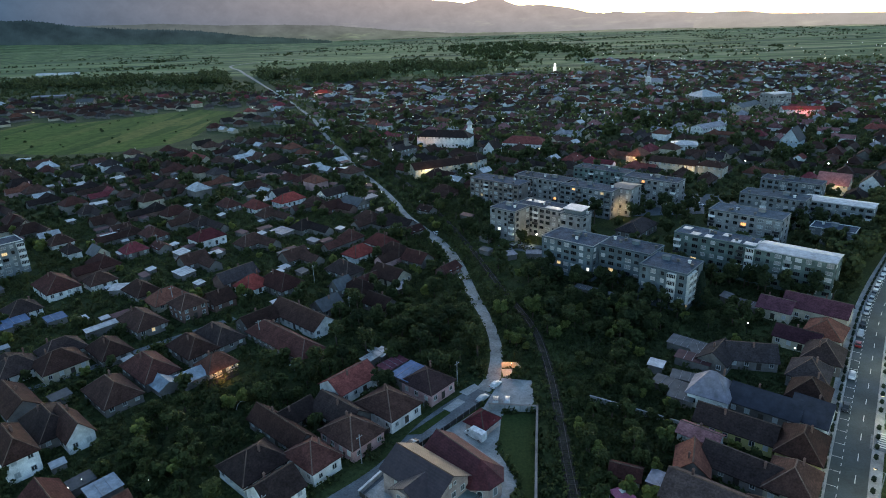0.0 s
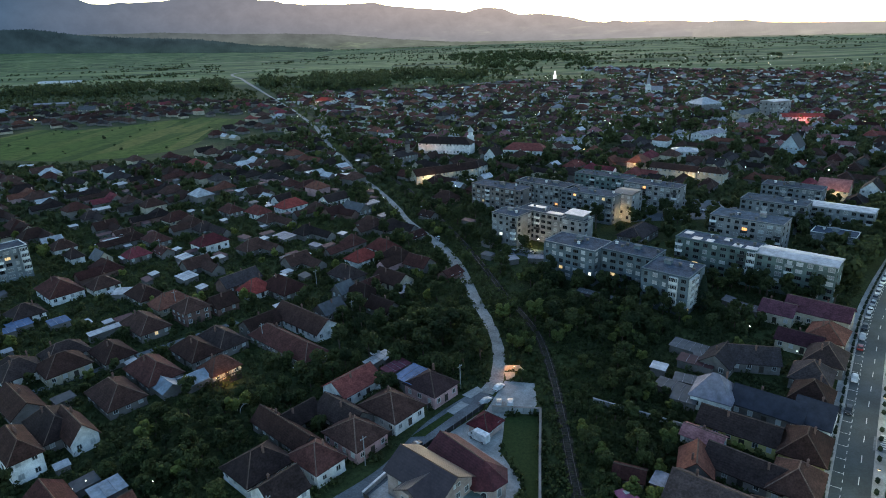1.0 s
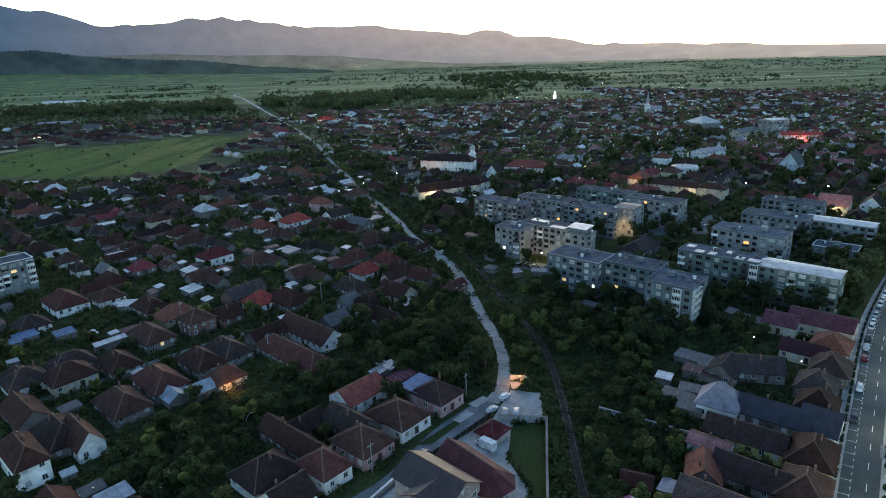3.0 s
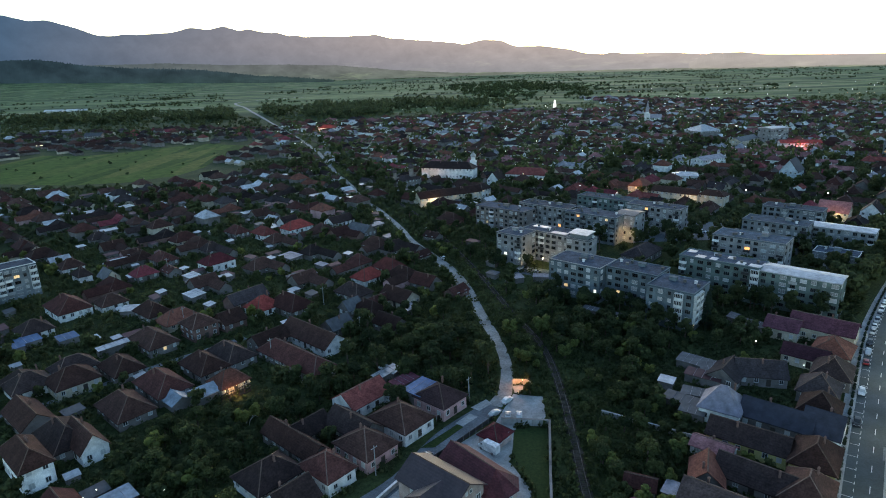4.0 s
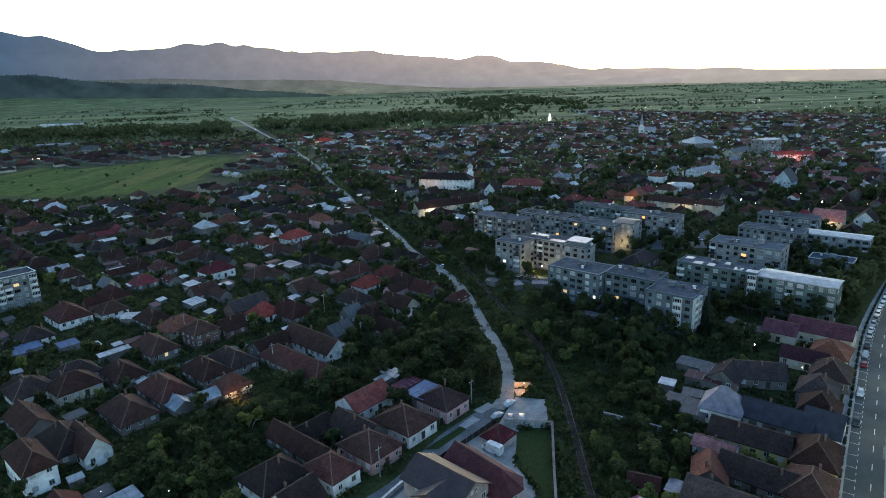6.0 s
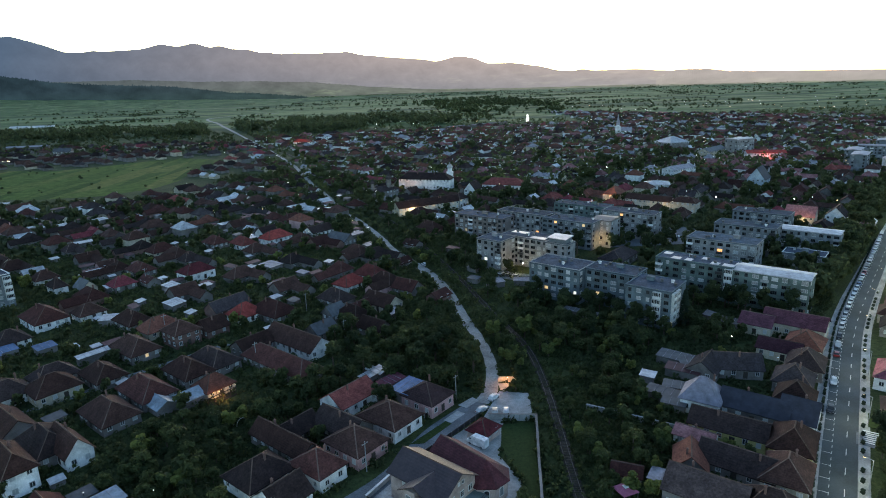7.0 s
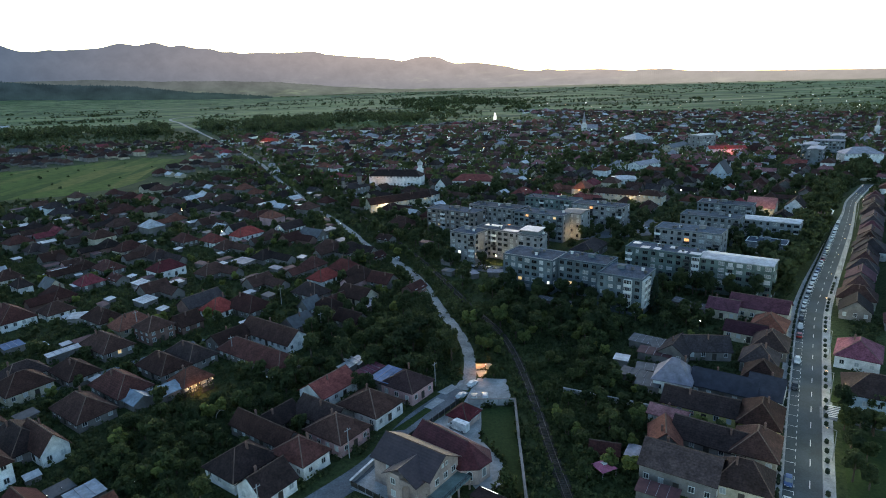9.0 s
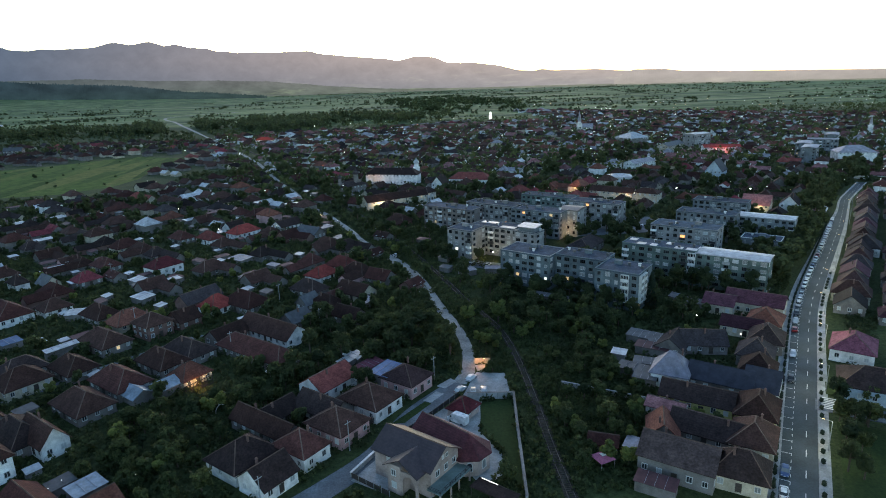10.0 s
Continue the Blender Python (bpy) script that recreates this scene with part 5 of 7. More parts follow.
house(305.0, 625.0, 40, 40.0, 12.0, 7.5, 10.5, "gable", "metal_grey", "plaster_cream", 0, "long cream building with a grey roof", lit=0.02)
house(183.0, 462.0, -20, 18.0, 14.0, 4.0, 6.0, "hip", "metal_white", "plaster_white", 0, "low hall with a white metal roof")
house(226.0, 522.0, 30, 30.0, 12.0, 6.0, 8.5, "gable", "metal_pale", "plaster_white", 0, "long pale hall beside a white tower")
house(-161.0, 905.0, -20, 24.0, 14.0, 6.0, 10.0, "hip", "tile_bright", "plaster_white", 1, "house lit red and orange at the town's edge", lit=0.3)
house(412.0, 497.0, -20, 30.0, 20.0, 10.0, 15.0, "hip", "metal_pale", "plaster_white", 0, "white hall with a pale hip roof")
house(-486.0, 884.0, 10, 22.0, 14.0, 7.0, 11.0, "gable", "metal_grey", "plaster_grey", 1, "grey two-storey farm building")
house(-906.0, 1602.0, 2, 50.0, 12.0, 3.6, 5.6, "gable", "metal_white", "plaster_white", 0, "long white farm shed on the plain", windows=False)
house(-963.0, 1602.0, 2, 44.0, 14.0, 3.6, 5.6, "gable", "metal_white", "plaster_white", 0, "long white farm shed on the plain", windows=False)
house(-612.0, 1020.0, 5, 60.0, 10.0, 3.4, 5.0, "gable", "metal_pale", "plaster_grey", 0, "long pale greenhouse beside the farms", windows=False)
house(118.0, 1152.0, 34, 140.0, 9.0, 3.2, 4.6, "gable", "metal_grey", "plaster_grey", 0, "very long pale shed at the edge of the plain", windows=False)
for x, y, a in ((380.0, 510.0, 48), (396.0, 540.0, 48), (430.0, 560.0, -42), (470.0, 600.0, 48)):
    block(x, y, a, 26.0, 12.0, 14.5, 5, "metal_pale", "render_grey", "five-storey pale block of flats in the centre")


def tower(name, x, y, turn, size, shaft, top, dome, mat, roof, label):
    """A church tower: square shaft with a cornice, an eight-sided lantern, a dome or spire, and a cross."""
    ob = thing(name, x, y, 0, turn, label, "tower")
    s = size / 2
    HOUSES.append((x, y, size, turn, s, s))
    g = stacked(size, size, [(-0.3, 0.15), (1.0, 0.15), (1.0, 0), (shaft - 0.8, 0), (shaft - 0.5, 0.3), (shaft, 0.3)])
    g.f.append(tuple(range(len(g.v) - 4, len(g.v))))
    part("shaft", g.mesh("shaft", mat), ob)
    part("lantern", Geo().tube(0, 0, shaft, top, s * 0.75, s * 0.72, 8).mesh("lantern", mat), ob)
    cap = Geo()
    if dome:
        rings = [(0.85, 0.0), (0.98, 0.25), (0.9, 0.55), (0.6, 0.9), (0.25, 1.2), (0.06, 1.6)]
        for (r0, z0), (r1, z1) in zip(rings, rings[1:]):
            cap.tube(0, 0, top + z0 * size * 0.6, top + z1 * size * 0.6, r0 * s, r1 * s, 12)
        end = top + 1.6 * size * 0.6
    else:
        end = top + size * 2.6
        cap.tube(0, 0, top, end, s * 0.95, 0.06, 8)
    part("dome" if dome else "spire", cap.mesh("cap", roof, dome), ob)
    part("cross", Geo().box(-0.06, -0.06, end - 0.1, 0.06, 0.06, end + 1.5).box(-0.45, -0.05, end + 0.8, 0.45, 0.05, end + 0.95).mesh("cross", "dark_metal"), ob)
    return ob


tower("church_tower", 26.0, 527.0, 0, 5.2, 9.5, 12.8, True, "plaster_white", "metal_white", "white church tower with a pale onion dome")
tower("church_tower", 290.0, 880.0, 0, 6.0, 13.5, 15.5, False, "plaster_white", "metal_pale", "white church tower with a tall spire")
tower("church_tower", 240.0, 535.0, 20, 3.2, 7.0, 8.6, True, "plaster_white", "metal_pale", "slim white bell turret above a hall")
tower("church_tower", 609.0, 712.0, 0, 4.2, 9.5, 11.5, False, "plaster_white", "metal_pale", "white steeple above the roofs")
house(299.0, 882.0, -15, 22.0, 10.0, 7.5, 12.0, "gable", "metal_pale", "plaster_white", 0, "white church nave with a pale metal roof", lit=0.0)
# shaft and dome glow by themselves, in place of floodlights that are not built
tower("church_tower", 209.0, 1143.0, 0, 4.6, 12.5, 15.5, True, "lit_white", "lit_white", "white church tower on the plain with floodlight put into its glowing walls")
house(-29.0, 468.0, 40, 22.0, 10.0, 6.5, 9.5, "hip", "tile_slate", "plaster_grey", 0, "grey stone church with round towers", windows=True, lit=0.0)
tower("church_tower", -25.0, 471.0, 40, 5.0, 9.0, 14.0, True, "plaster_grey", "tile_slate", "grey round church tower with a dark cap")
tower("church_tower", -37.0, 462.0, 40, 3.6, 9.0, 12.5, True, "plaster_grey", "tile_slate", "small grey church tower with a dark cap")


def shed(x, y, ang, L, W, h, roof, label):
    """A low outbuilding under one slope of sheet metal."""
    ob = thing("shed", x, y, 0, ang, label, "shed", "sheds in the gardens")
    HOUSES.append((x, y, max(L, W) / 2, ang, L / 2, W / 2))
    g = stacked(L, W, [(-0.2, 0), (h - 0.45, 0)])
    g.v[6:8] = [(a, b, h - 0.05) for a, b, _ in g.v[6:8]]
    g.f.append((4, 5, 6, 7))
    part("wall", g.mesh("wall", "plaster_grey"), ob)
    r = Geo().slab(([(-L / 2 - 0.3, -W / 2 - 0.3, h - 0.42), (L / 2 + 0.3, -W / 2 - 0.3, h - 0.42), (L / 2 + 0.3, W / 2 + 0.3, h + 0.06), (-L / 2 - 0.3, W / 2 + 0.3, h + 0.06)], [(0, 1, 2, 3)]), 0.08)
    rf = part("roof", r.mesh("roof", roof), ob)
    for k in range(1, int(L / 2)):
        u = -L / 2 + k * L / int(L / 2)
        part("seam", SEAM, rf, pose(u, 0, h - 0.12, math.degrees(math.atan2(0.48, W + 0.6)), 0, 0) @ Matrix.Diagonal((1, W + 0.5, 1, 1)))
    return ob


SEAM = Geo().box(-0.03, -0.5, -0.03, 0.03, 0.5, 0.05).mesh("seam", "metal_pale")
shed(-10.6, 151.5, -42, 6.5, 8.0, 4.8, "metal_blue", "lean-to with a blue sheet-metal roof beside a pink house")
S1, S2 = "low shed with a bright sheet-metal roof", "small outbuilding with a bluish metal roof"
for x, y, a, L, W in ((-126.6, 224.2, 3, 6, 5.5), (-165.0, 284.6, 48, 5, 3), (-163.3, 290.8, 48, 7, 3), (-143.9, 265.5, 48, 6, 4),
                      (-117.1, 262.8, -42, 7, 5), (-106.9, 238.7, -42, 8, 6), (-96.2, 226.2, -42, 4, 3), (-66.2, 421.0, 10, 14, 7)):
    shed(x, y, a, L, W, 3.0, "metal_white", S1)
for x, y, a, L, W in ((-116.0, 190.4, 48, 16, 3.4), (-20.9, 165.9, -42, 9, 3), (59.4, 153.9, -35, 5.6, 4.4), (-86.9, 285.1, -42, 6, 4), (-100.7, 259.6, 48, 7, 5),
                      (-92.3, 434.9, 48, 12, 6), (-147.4, 465.1, -42, 10, 7), (-198.7, 423.0, -42, 13, 8), (-237.2, 402.7, -42, 12, 9), (-127.1, 386.9, 48, 12, 6), (-197.7, 353.3, 48, 13, 6),
                      (-138.0, 525.8, 10, 12, 7), (-332.7, 496.4, 10, 14, 6), (-219.6, 417.2, -42, 12, 10)):
    shed(x, y, a, L * 0.7, W * 0.7, 3.2, "metal_white", S1)
for x, y, a, L, W in ((-150.3, 197.7, 48, 7, 6), (-137.2, 199.0, 48, 6, 5), (-152.6, 190.6, 48, 9, 4), (60.0, 143.8, -42, 9, 4), (73.1, 164.6, -42, 12, 5), (-31.6, 319.8, 48, 7, 4),
                      (-41.6, 345.9, 48, 10, 5), (98.7, 197.7, 48, 5, 3), (101.9, 191.0, -42, 9, 4), (-78.1, 288.8, -42, 10, 7), (-16.8, 216.1, 48, 6, 4), (38.9, 246.8, -12, 7, 3), (27.2, 246.5, 20, 7, 4),
                      (54.7, 205.3, -42, 16, 2.6), (-60.1, 273.3, -42, 6, 3), (65.0, 147.0, -30, 7, 3.6), (60.6, 138.2, -35, 6, 3.4), (76.2, 161.2, -12, 8, 5)):
    shed(x, y, a, L, W, 2.9, "metal_grey" if x > 50 else "metal_blue" if x < -130 else "metal_pale", S2)
shed(71.0, 156.4, -38, 9.5, 4.0, 3.0, "metal_rust", "low shed with a dark red sheet-metal roof")
shed(-21.5, 163.4, 50, 9.0, 2.6, 3.6, "metal_white", "narrow white canopy beside a red-roofed barn")
shed(-15.8, 159.0, 48, 8.0, 4.0, 3.2, "tile_pinkmaroon", "lean-to with a dull pink roof behind the houses")
house(-80.2, 153.4, -42, 6.6, 5.6, 2.6, 4.2, "gable", "metal_sky", "plaster_grey", 0, "open shed with a pale blue gabled metal roof", windows=False)
house(-74.0, 156.6, 48, 6.4, 6.0, 2.8, 4.3, "gable", "metal_sky", "plaster_grey", 0, "open shed with a pale blue gabled metal roof", windows=False)
house(-86.0, 107.0, -42, 12.0, 7.6, 2.8, 5.6, "gable", "tile_redbrown", "plaster_grey", 0, "low outbuilding with a worn reddish roof", windows=False)
house(-72.0, 103.0, 48, 10.0, 7.0, 2.8, 5.4, "gable", "tile_orange", "plaster_grey", 0, "low outbuilding with a rusty tiled roof", windows=False)
shed(-76.0, 110.6, 48, 6.4, 5.0, 3.2, "metal_sky", "lean-to with a dull blue-green metal roof")
shed(43.2, 93.6, -38, 8.0, 3.6, 3.0, "metal_rust", "low shed with a dark pink metal roof")
shed(45.0, 107.5, -38, 5.0, 4.0, 2.6, "metal_pale", "small lean-to with a pale metal roof")
house(38.4, 111.0, -25, 6.4, 4.6, 2.2, 3.6, "gable", "tile_redbrown", "plaster_grey", 0, "small brown-roofed shed in the scrub", windows=False)


# ---- the rest of the town: plots along the same grid of streets ----
GRID_U = Vector((math.cos(radians(48)), math.sin(radians(48))))
GRID_V = Vector((math.cos(radians(-42)), math.sin(radians(-42))))
HOUSES.append((9.6, 95.8, 6, -44, 5.5, 2.6))  # the carport beside the villa
LINES = [(np.array(back_line), 2.6), (np.array(lane_line), 3.6), (np.array(rail_line), 2.6), (np.array([q for q in avenue_line if q[1] < 215]), 10.5), (np.array([q for q in avenue_line if q[1] >= 215]), 6.5), (np.array(street_line), 5.5), (np.array([(22.9 - 0.115 * k, 136.6 - 0.7 * k) for k in range(60)]), 1.2), (np.array(side_line_street), 4.2)]


CELLS = {"done": 0}  # buildings by squares of 20 m


def clear(x, y, reach):
    """No road, railway or building within reach."""
    if any(inside(poly, x, y) for poly in OPEN):
        return False
    for line, width in LINES:
        if np.min((line[:, 0] - x) ** 2 + (line[:, 1] - y) ** 2) < (width + reach) ** 2:
            return False
    while CELLS["done"] < len(HOUSES):
        h = HOUSES[CELLS["done"]]
        n = int((max(h[4], h[5]) + 8) / 20) + 1
        for i in range(int(h[0] // 20) - n, int(h[0] // 20) + n + 1):
            for j in range(int(h[1] // 20) - n, int(h[1] // 20) + n + 1):
                CELLS.setdefault((i, j), []).append((h[0], h[1], math.cos(radians(h[3])), math.sin(radians(h[3])), h[4], h[5]))
        CELLS["done"] += 1
    for hx, hy, c, s, a, b in CELLS.get((int(x // 20), int(y // 20)), ()):
        if abs((x - hx) * c + (y - hy) * s) < a + reach and abs((y - hy) * c - (x - hx) * s) < b + reach:
            return False
    return True


MEADOW = np.array([(-490, 575), (-400, 534), (-320, 514), (-264, 520), (-230, 550), (-224, 600), (-230, 660), (-226, 775), (-300, 810), (-336, 786), (-376, 744), (-418, 722), (-480, 742)])


def in_meadow(x, y):
    return inside(MEADOW, x, y)


def in_view(x, y, margin=4):
    return y > 60 and abs(math.degrees(math.atan2(x, y))) < 41 + margin


ORCHARDS = [np.array(p) for p in ([(-91, 137), (-76, 148), (-58, 144), (-49, 127), (-54, 121), (-53, 106), (-79, 108)], [(-39, 183), (-21, 198), (-16, 219), (9, 200), (12, 164), (-2, 161), (-30, 172)],
                                  [(-68, 173), (-37, 173), (-35, 157), (-39, 143), (-54, 147), (-62, 155)], [(31, 198), (76, 190), (104, 192), (93, 167), (67, 165), (54, 140), (57, 125), (33, 107), (21, 108)])]
rng = random.Random(11)
ROOFS = ["tile_brown"] * 10 + ["tile_dark"] * 8 + ["tile_redbrown"] * 7 + ["tile_slate"] * 2 + ["tile_maroon", "tile_red", "tile_orange"]
WALLS = ["plaster_grey"] * 7 + ["plaster_cream"] * 2 + ["plaster_white"] + ["brick"] * 2 + ["plaster_pink"]
PLANS = [(13, 9, 3.2, 6.8, "hip"), (15, 9.5, 3.4, 7.0, "hip"), (11, 8, 3.0, 6.2, "gable"), (16, 8, 3.2, 6.4, "gable"), (10, 9, 3.2, 6.6, "hip"), (9, 6, 2.6, 4.6, "gable"), (12, 10, 5.6, 9.0, "hip"),
         (13, 9, 3.2, 6.8, "hip"), (10, 9, 3.2, 6.6, "hip"), (11, 8, 3.0, 6.2, "gable"), (9, 8, 3.0, 6.4, "hip")]
WINGS = {7: (5.5, 9.0), 8: (5.0, 12.0), 9: (5.5, 10.0), 10: (4.6, 14.0)}  # long low wings that run back into the plot
SHARED = {}


def shared(kind, plan, mat):
    key = (kind, plan, mat)
    if key not in SHARED:
        L, W, he, zr, form = PLANS[plan]
        SHARED[key] = wall_geo(L, W, he, zr, form, WINGS.get(plan)).mesh(kind, mat) if kind == "wall" else roof_mesh(L, W, he, zr, form, mat, WINGS.get(plan))
    return SHARED[key]


WORDS = {"tile_brown": "brown tiled", "tile_dark": "dark tiled", "tile_redbrown": "red-brown tiled", "tile_slate": "slate-grey", "tile_maroon": "maroon tiled", "tile_red": "red tiled",
         "tile_bright": "bright red tiled", "tile_pink": "pale pinkish", "metal_grey": "grey metal", "tile_orange": "rusty orange tiled", "metal_white": "white metal", "metal_pale": "pale metal"}
WALL_WORDS = {"plaster_beige": "beige plastered", "plaster_grey": "grey plastered", "plaster_cream": "cream plastered", "plaster_white": "white plastered", "brick": "brick", "plaster_pink": "pink plastered"}


def plain_house(x, y, ang, plan, roof, wall, windows):
    L, W, he, zr, form = PLANS[plan]
    ob = thing("house", x, y, 0, ang, f"{WALL_WORDS[wall]} house with a {WORDS[roof]} {form} roof", "house", "houses of the town")
    HOUSES.append((x, y, max(L, W) / 2 + 0.5, ang, L / 2 + 0.8, W / 2 + 0.8))
    wl = part("wall", shared("wall", plan, wall), ob)
    rf = part("roof", shared("roof", plan, roof), ob)
    part("chimney", CHIMNEY, rf, pose(rng.uniform(-0.25, 0.25) * L, rng.choice((-1, 1)) * W * 0.13, zr - 1.3))
    if windows:
        for k in range(max(2, int(L / 4))):
            n = max(2, int(L / 4))
            window(wl, (k + 0.5) / n * L - L / 2, -W / 2, 1.3, 0, "lit_warm" if rng.random() < 0.006 else "glass", 1.0, False)


def far_house(walls, roofs, x, y, ang, plan):
    L, W, he, zr, form = PLANS[plan]
    c, s = math.cos(radians(ang)), math.sin(radians(ang))
    for geo, src in ((walls, wall_geo(L, W, he, zr, form, WINGS.get(plan))), (roofs, roof_geo(L, W, he, zr, form, wing=WINGS.get(plan)))):
        geo.add([(x + px * c - py * s, y + px * s + py * c, pz) for px, py, pz in src.v], src.f)
    if he > 2.7 and math.hypot(x, y) < 700:
        u, v = 0.18 * L, 0.13 * W
        for w0, z0, z1 in ((0.24, zr - 1.3, zr + 0.45), (0.3, zr + 0.45, zr + 0.6)):
            walls.box(x + u * c - v * s - w0, y + u * s + v * c - w0, z0, x + u * c - v * s + w0, y + u * s + v * c + w0, z1)


FAR_W, FAR_R = {}, {}
count = 0
for i in range(-20, 46):
    for j in range(-95, 60):
        u, w = i * 29 + rng.uniform(-2.5, 2.5), j * 15.5 + rng.uniform(-2, 2)
        p = GRID_U * u + GRID_V * w
        x, y = p.x, p.y
        dist = math.hypot(x, y)
        if not in_view(x, y) or y < 95 or dist > 1500:
            continue
        west = x < np.interp(y, [100, 220, 300, 430, 600, 900, 1200], [-8, 4, -14, -62, -116, -225, -330])
        if west and (y > 478 + max(0, x + 270) * 0.9 + max(0, -300 - x) * 0.2 or in_meadow(x, y)):
            if in_meadow(x, y) or not 600 < y < 1060 + 0.12 * x or rng.random() < 0.35:
                continue
        if not west and y > 1090 + 0.12 * x and x < 330:
            continue
        if any(inside(poly, x, y) for poly in ORCHARDS):
            continue
        if 12 < x < 215 and 150 < y < 352 and x < 0.85 * y - 12:
            continue
        if (abs(x - 55) < 33 and y < 190) or dist < 185 or (abs(x) < 40 and y < 200):
            continue
        turn = rng.choice((48, -42)) + rng.uniform(-3, 3)
        plan = rng.choice((0, 0, 1, 1, 2, 3, 4, 4, 6) if dist > 330 else (0, 1, 2, 3, 4))
        if rng.random() < 0.06 or not clear(x, y, 5.0):
            # a shed where a house does not fit
            if clear(x, y, 2.0) and rng.random() < 0.6:
                plan = 5
            else:
                continue
        if plan != 5 and plan != 6 and rng.random() < 0.75:
            # a long wing behind the house, where the plot leaves room for it
            for choice in rng.sample((7, 8, 9, 10), 3):
                w, d = WINGS[choice]
                lx, ly = PLANS[choice][0] / 2 - w / 2, -PLANS[choice][1] / 2 - d / 2
                c, q = math.cos(radians(turn)), math.sin(radians(turn))
                wx, wy = x + lx * c - ly * q, y + lx * q + ly * c
                if clear(wx, wy, 1.5) and clear(wx + 0.35 * d * q, wy - 0.35 * d * c, 2.0) and not any(inside(poly, wx, wy) for poly in ORCHARDS) and not in_meadow(wx, wy):
                    plan = choice
                    HOUSES.append((wx, wy, d / 2, turn, w / 2 + 0.6, d / 2 + 0.6))
                    break
        roof, wall = rng.choice(ROOFS), rng.choice(WALLS)
        if rng.random() < (0.35 if plan == 5 else 0.012):
            roof = "metal_white"
        if count < 175 and dist < 400:
            plain_house(x, y, turn, plan, roof, wall, dist < 360)
            count += 1
        else:
            HOUSES.append((x, y, 8, turn, 7, 5.5))
            # past 520 m, east of the lane, paler walls and roofs stand for haze
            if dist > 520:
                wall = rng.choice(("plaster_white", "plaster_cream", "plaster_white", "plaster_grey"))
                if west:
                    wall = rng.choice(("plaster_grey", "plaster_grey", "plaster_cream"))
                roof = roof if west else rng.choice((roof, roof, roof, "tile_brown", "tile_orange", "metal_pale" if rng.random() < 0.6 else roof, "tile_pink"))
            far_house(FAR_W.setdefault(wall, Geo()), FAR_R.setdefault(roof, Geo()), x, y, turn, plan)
# small sheds in the gardens
SHEDS = []
for L, W, h, mat in ((4, 3, 2.4, "metal_white"), (6, 2.6, 2.5, "metal_rust"), (5, 3.4, 2.6, "metal_grey"), (3, 2, 2.2, "metal_white"), (7, 3.2, 2.6, "metal_rust")):
    g = stacked(L, W, [(-0.2, 0), (h - 0.45, 0)])
    g.v[6:8] = [(a, b, h - 0.05) for a, b, _ in g.v[6:8]]
    g.f.append((4, 5, 6, 7))
    r = Geo().slab(([(-L / 2 - 0.25, -W / 2 - 0.25, h - 0.42), (L / 2 + 0.25, -W / 2 - 0.25, h - 0.42), (L / 2 + 0.25, W / 2 + 0.25, h + 0.06), (-L / 2 - 0.25, W / 2 + 0.25, h + 0.06)], [(0, 1, 2, 3)]), 0.08)
    SHEDS.append((g.mesh("wall", "plaster_grey"), r.mesh("roof", mat), L, W, mat))
SHED_WORDS = {"metal_white": "small garden shed with a bright tin roof", "metal_pale": "small garden shed with a pale tin roof", "metal_grey": "small garden shed with a grey tin roof", "metal_rust": "small garden shed with a rusty tin roof"}
sheds_made = 0
for _ in range(900):
    if sheds_made >= 110:
        break
    x, y = rng.uniform(-330, 60), rng.uniform(110, 480)
    if not in_view(x, y, 0) or x > 20 or (x > -30 and y < 205) or not clear(x, y, 1.5) or any(inside(poly, x, y) for poly in ORCHARDS):
        continue
    sheds_made += 1
    wall_me, roof_me, L, W, mat = rng.choice(SHEDS)
    ob = thing("garden_shed", x, y, 0, rng.choice((48, -42)) + rng.uniform(-5, 5), SHED_WORDS[mat], "shed", "sheds in the gardens")
    HOUSES.append((x, y, L / 2, 48, L / 2, L / 2))
    part("wall", wall_me, ob)
    part("roof", roof_me, ob)
far_town = {}
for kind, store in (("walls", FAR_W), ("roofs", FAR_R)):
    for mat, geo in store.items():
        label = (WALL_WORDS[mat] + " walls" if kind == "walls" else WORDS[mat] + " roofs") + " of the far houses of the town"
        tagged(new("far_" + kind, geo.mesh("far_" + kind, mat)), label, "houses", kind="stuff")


# ---- plants ----
def leaves(rng, centres, radii, count, size, squash=0.8):
    """Loose leaf clumps on a set of lobes, as an array of quads."""
    pick = rng.integers(0, len(centres), count)
    d = rng.normal(size=(count, 3))
    d /= np.linalg.norm(d, axis=1, keepdims=True)
    r = radii[pick] * rng.uniform(0.55, 1.08, count)
    c = centres[pick] + d * r[:, None] * [1, 1, squash]
    n = d + rng.normal(0, 0.5, (count, 3))
    n /= np.linalg.norm(n, axis=1, keepdims=True)
    t = np.cross(n, rng.normal(size=(count, 3)))
    t /= np.linalg.norm(t, axis=1, keepdims=True)
    b = np.cross(n, t)
    s = size * rng.uniform(0.6, 1.4, count)[:, None]
    return np.stack([c - t * s - b * s * 0.6, c + t * s * 0.8 - b * s, c + t * s + b * s * 0.7, c - t * s * 0.7 + b * s], 1)


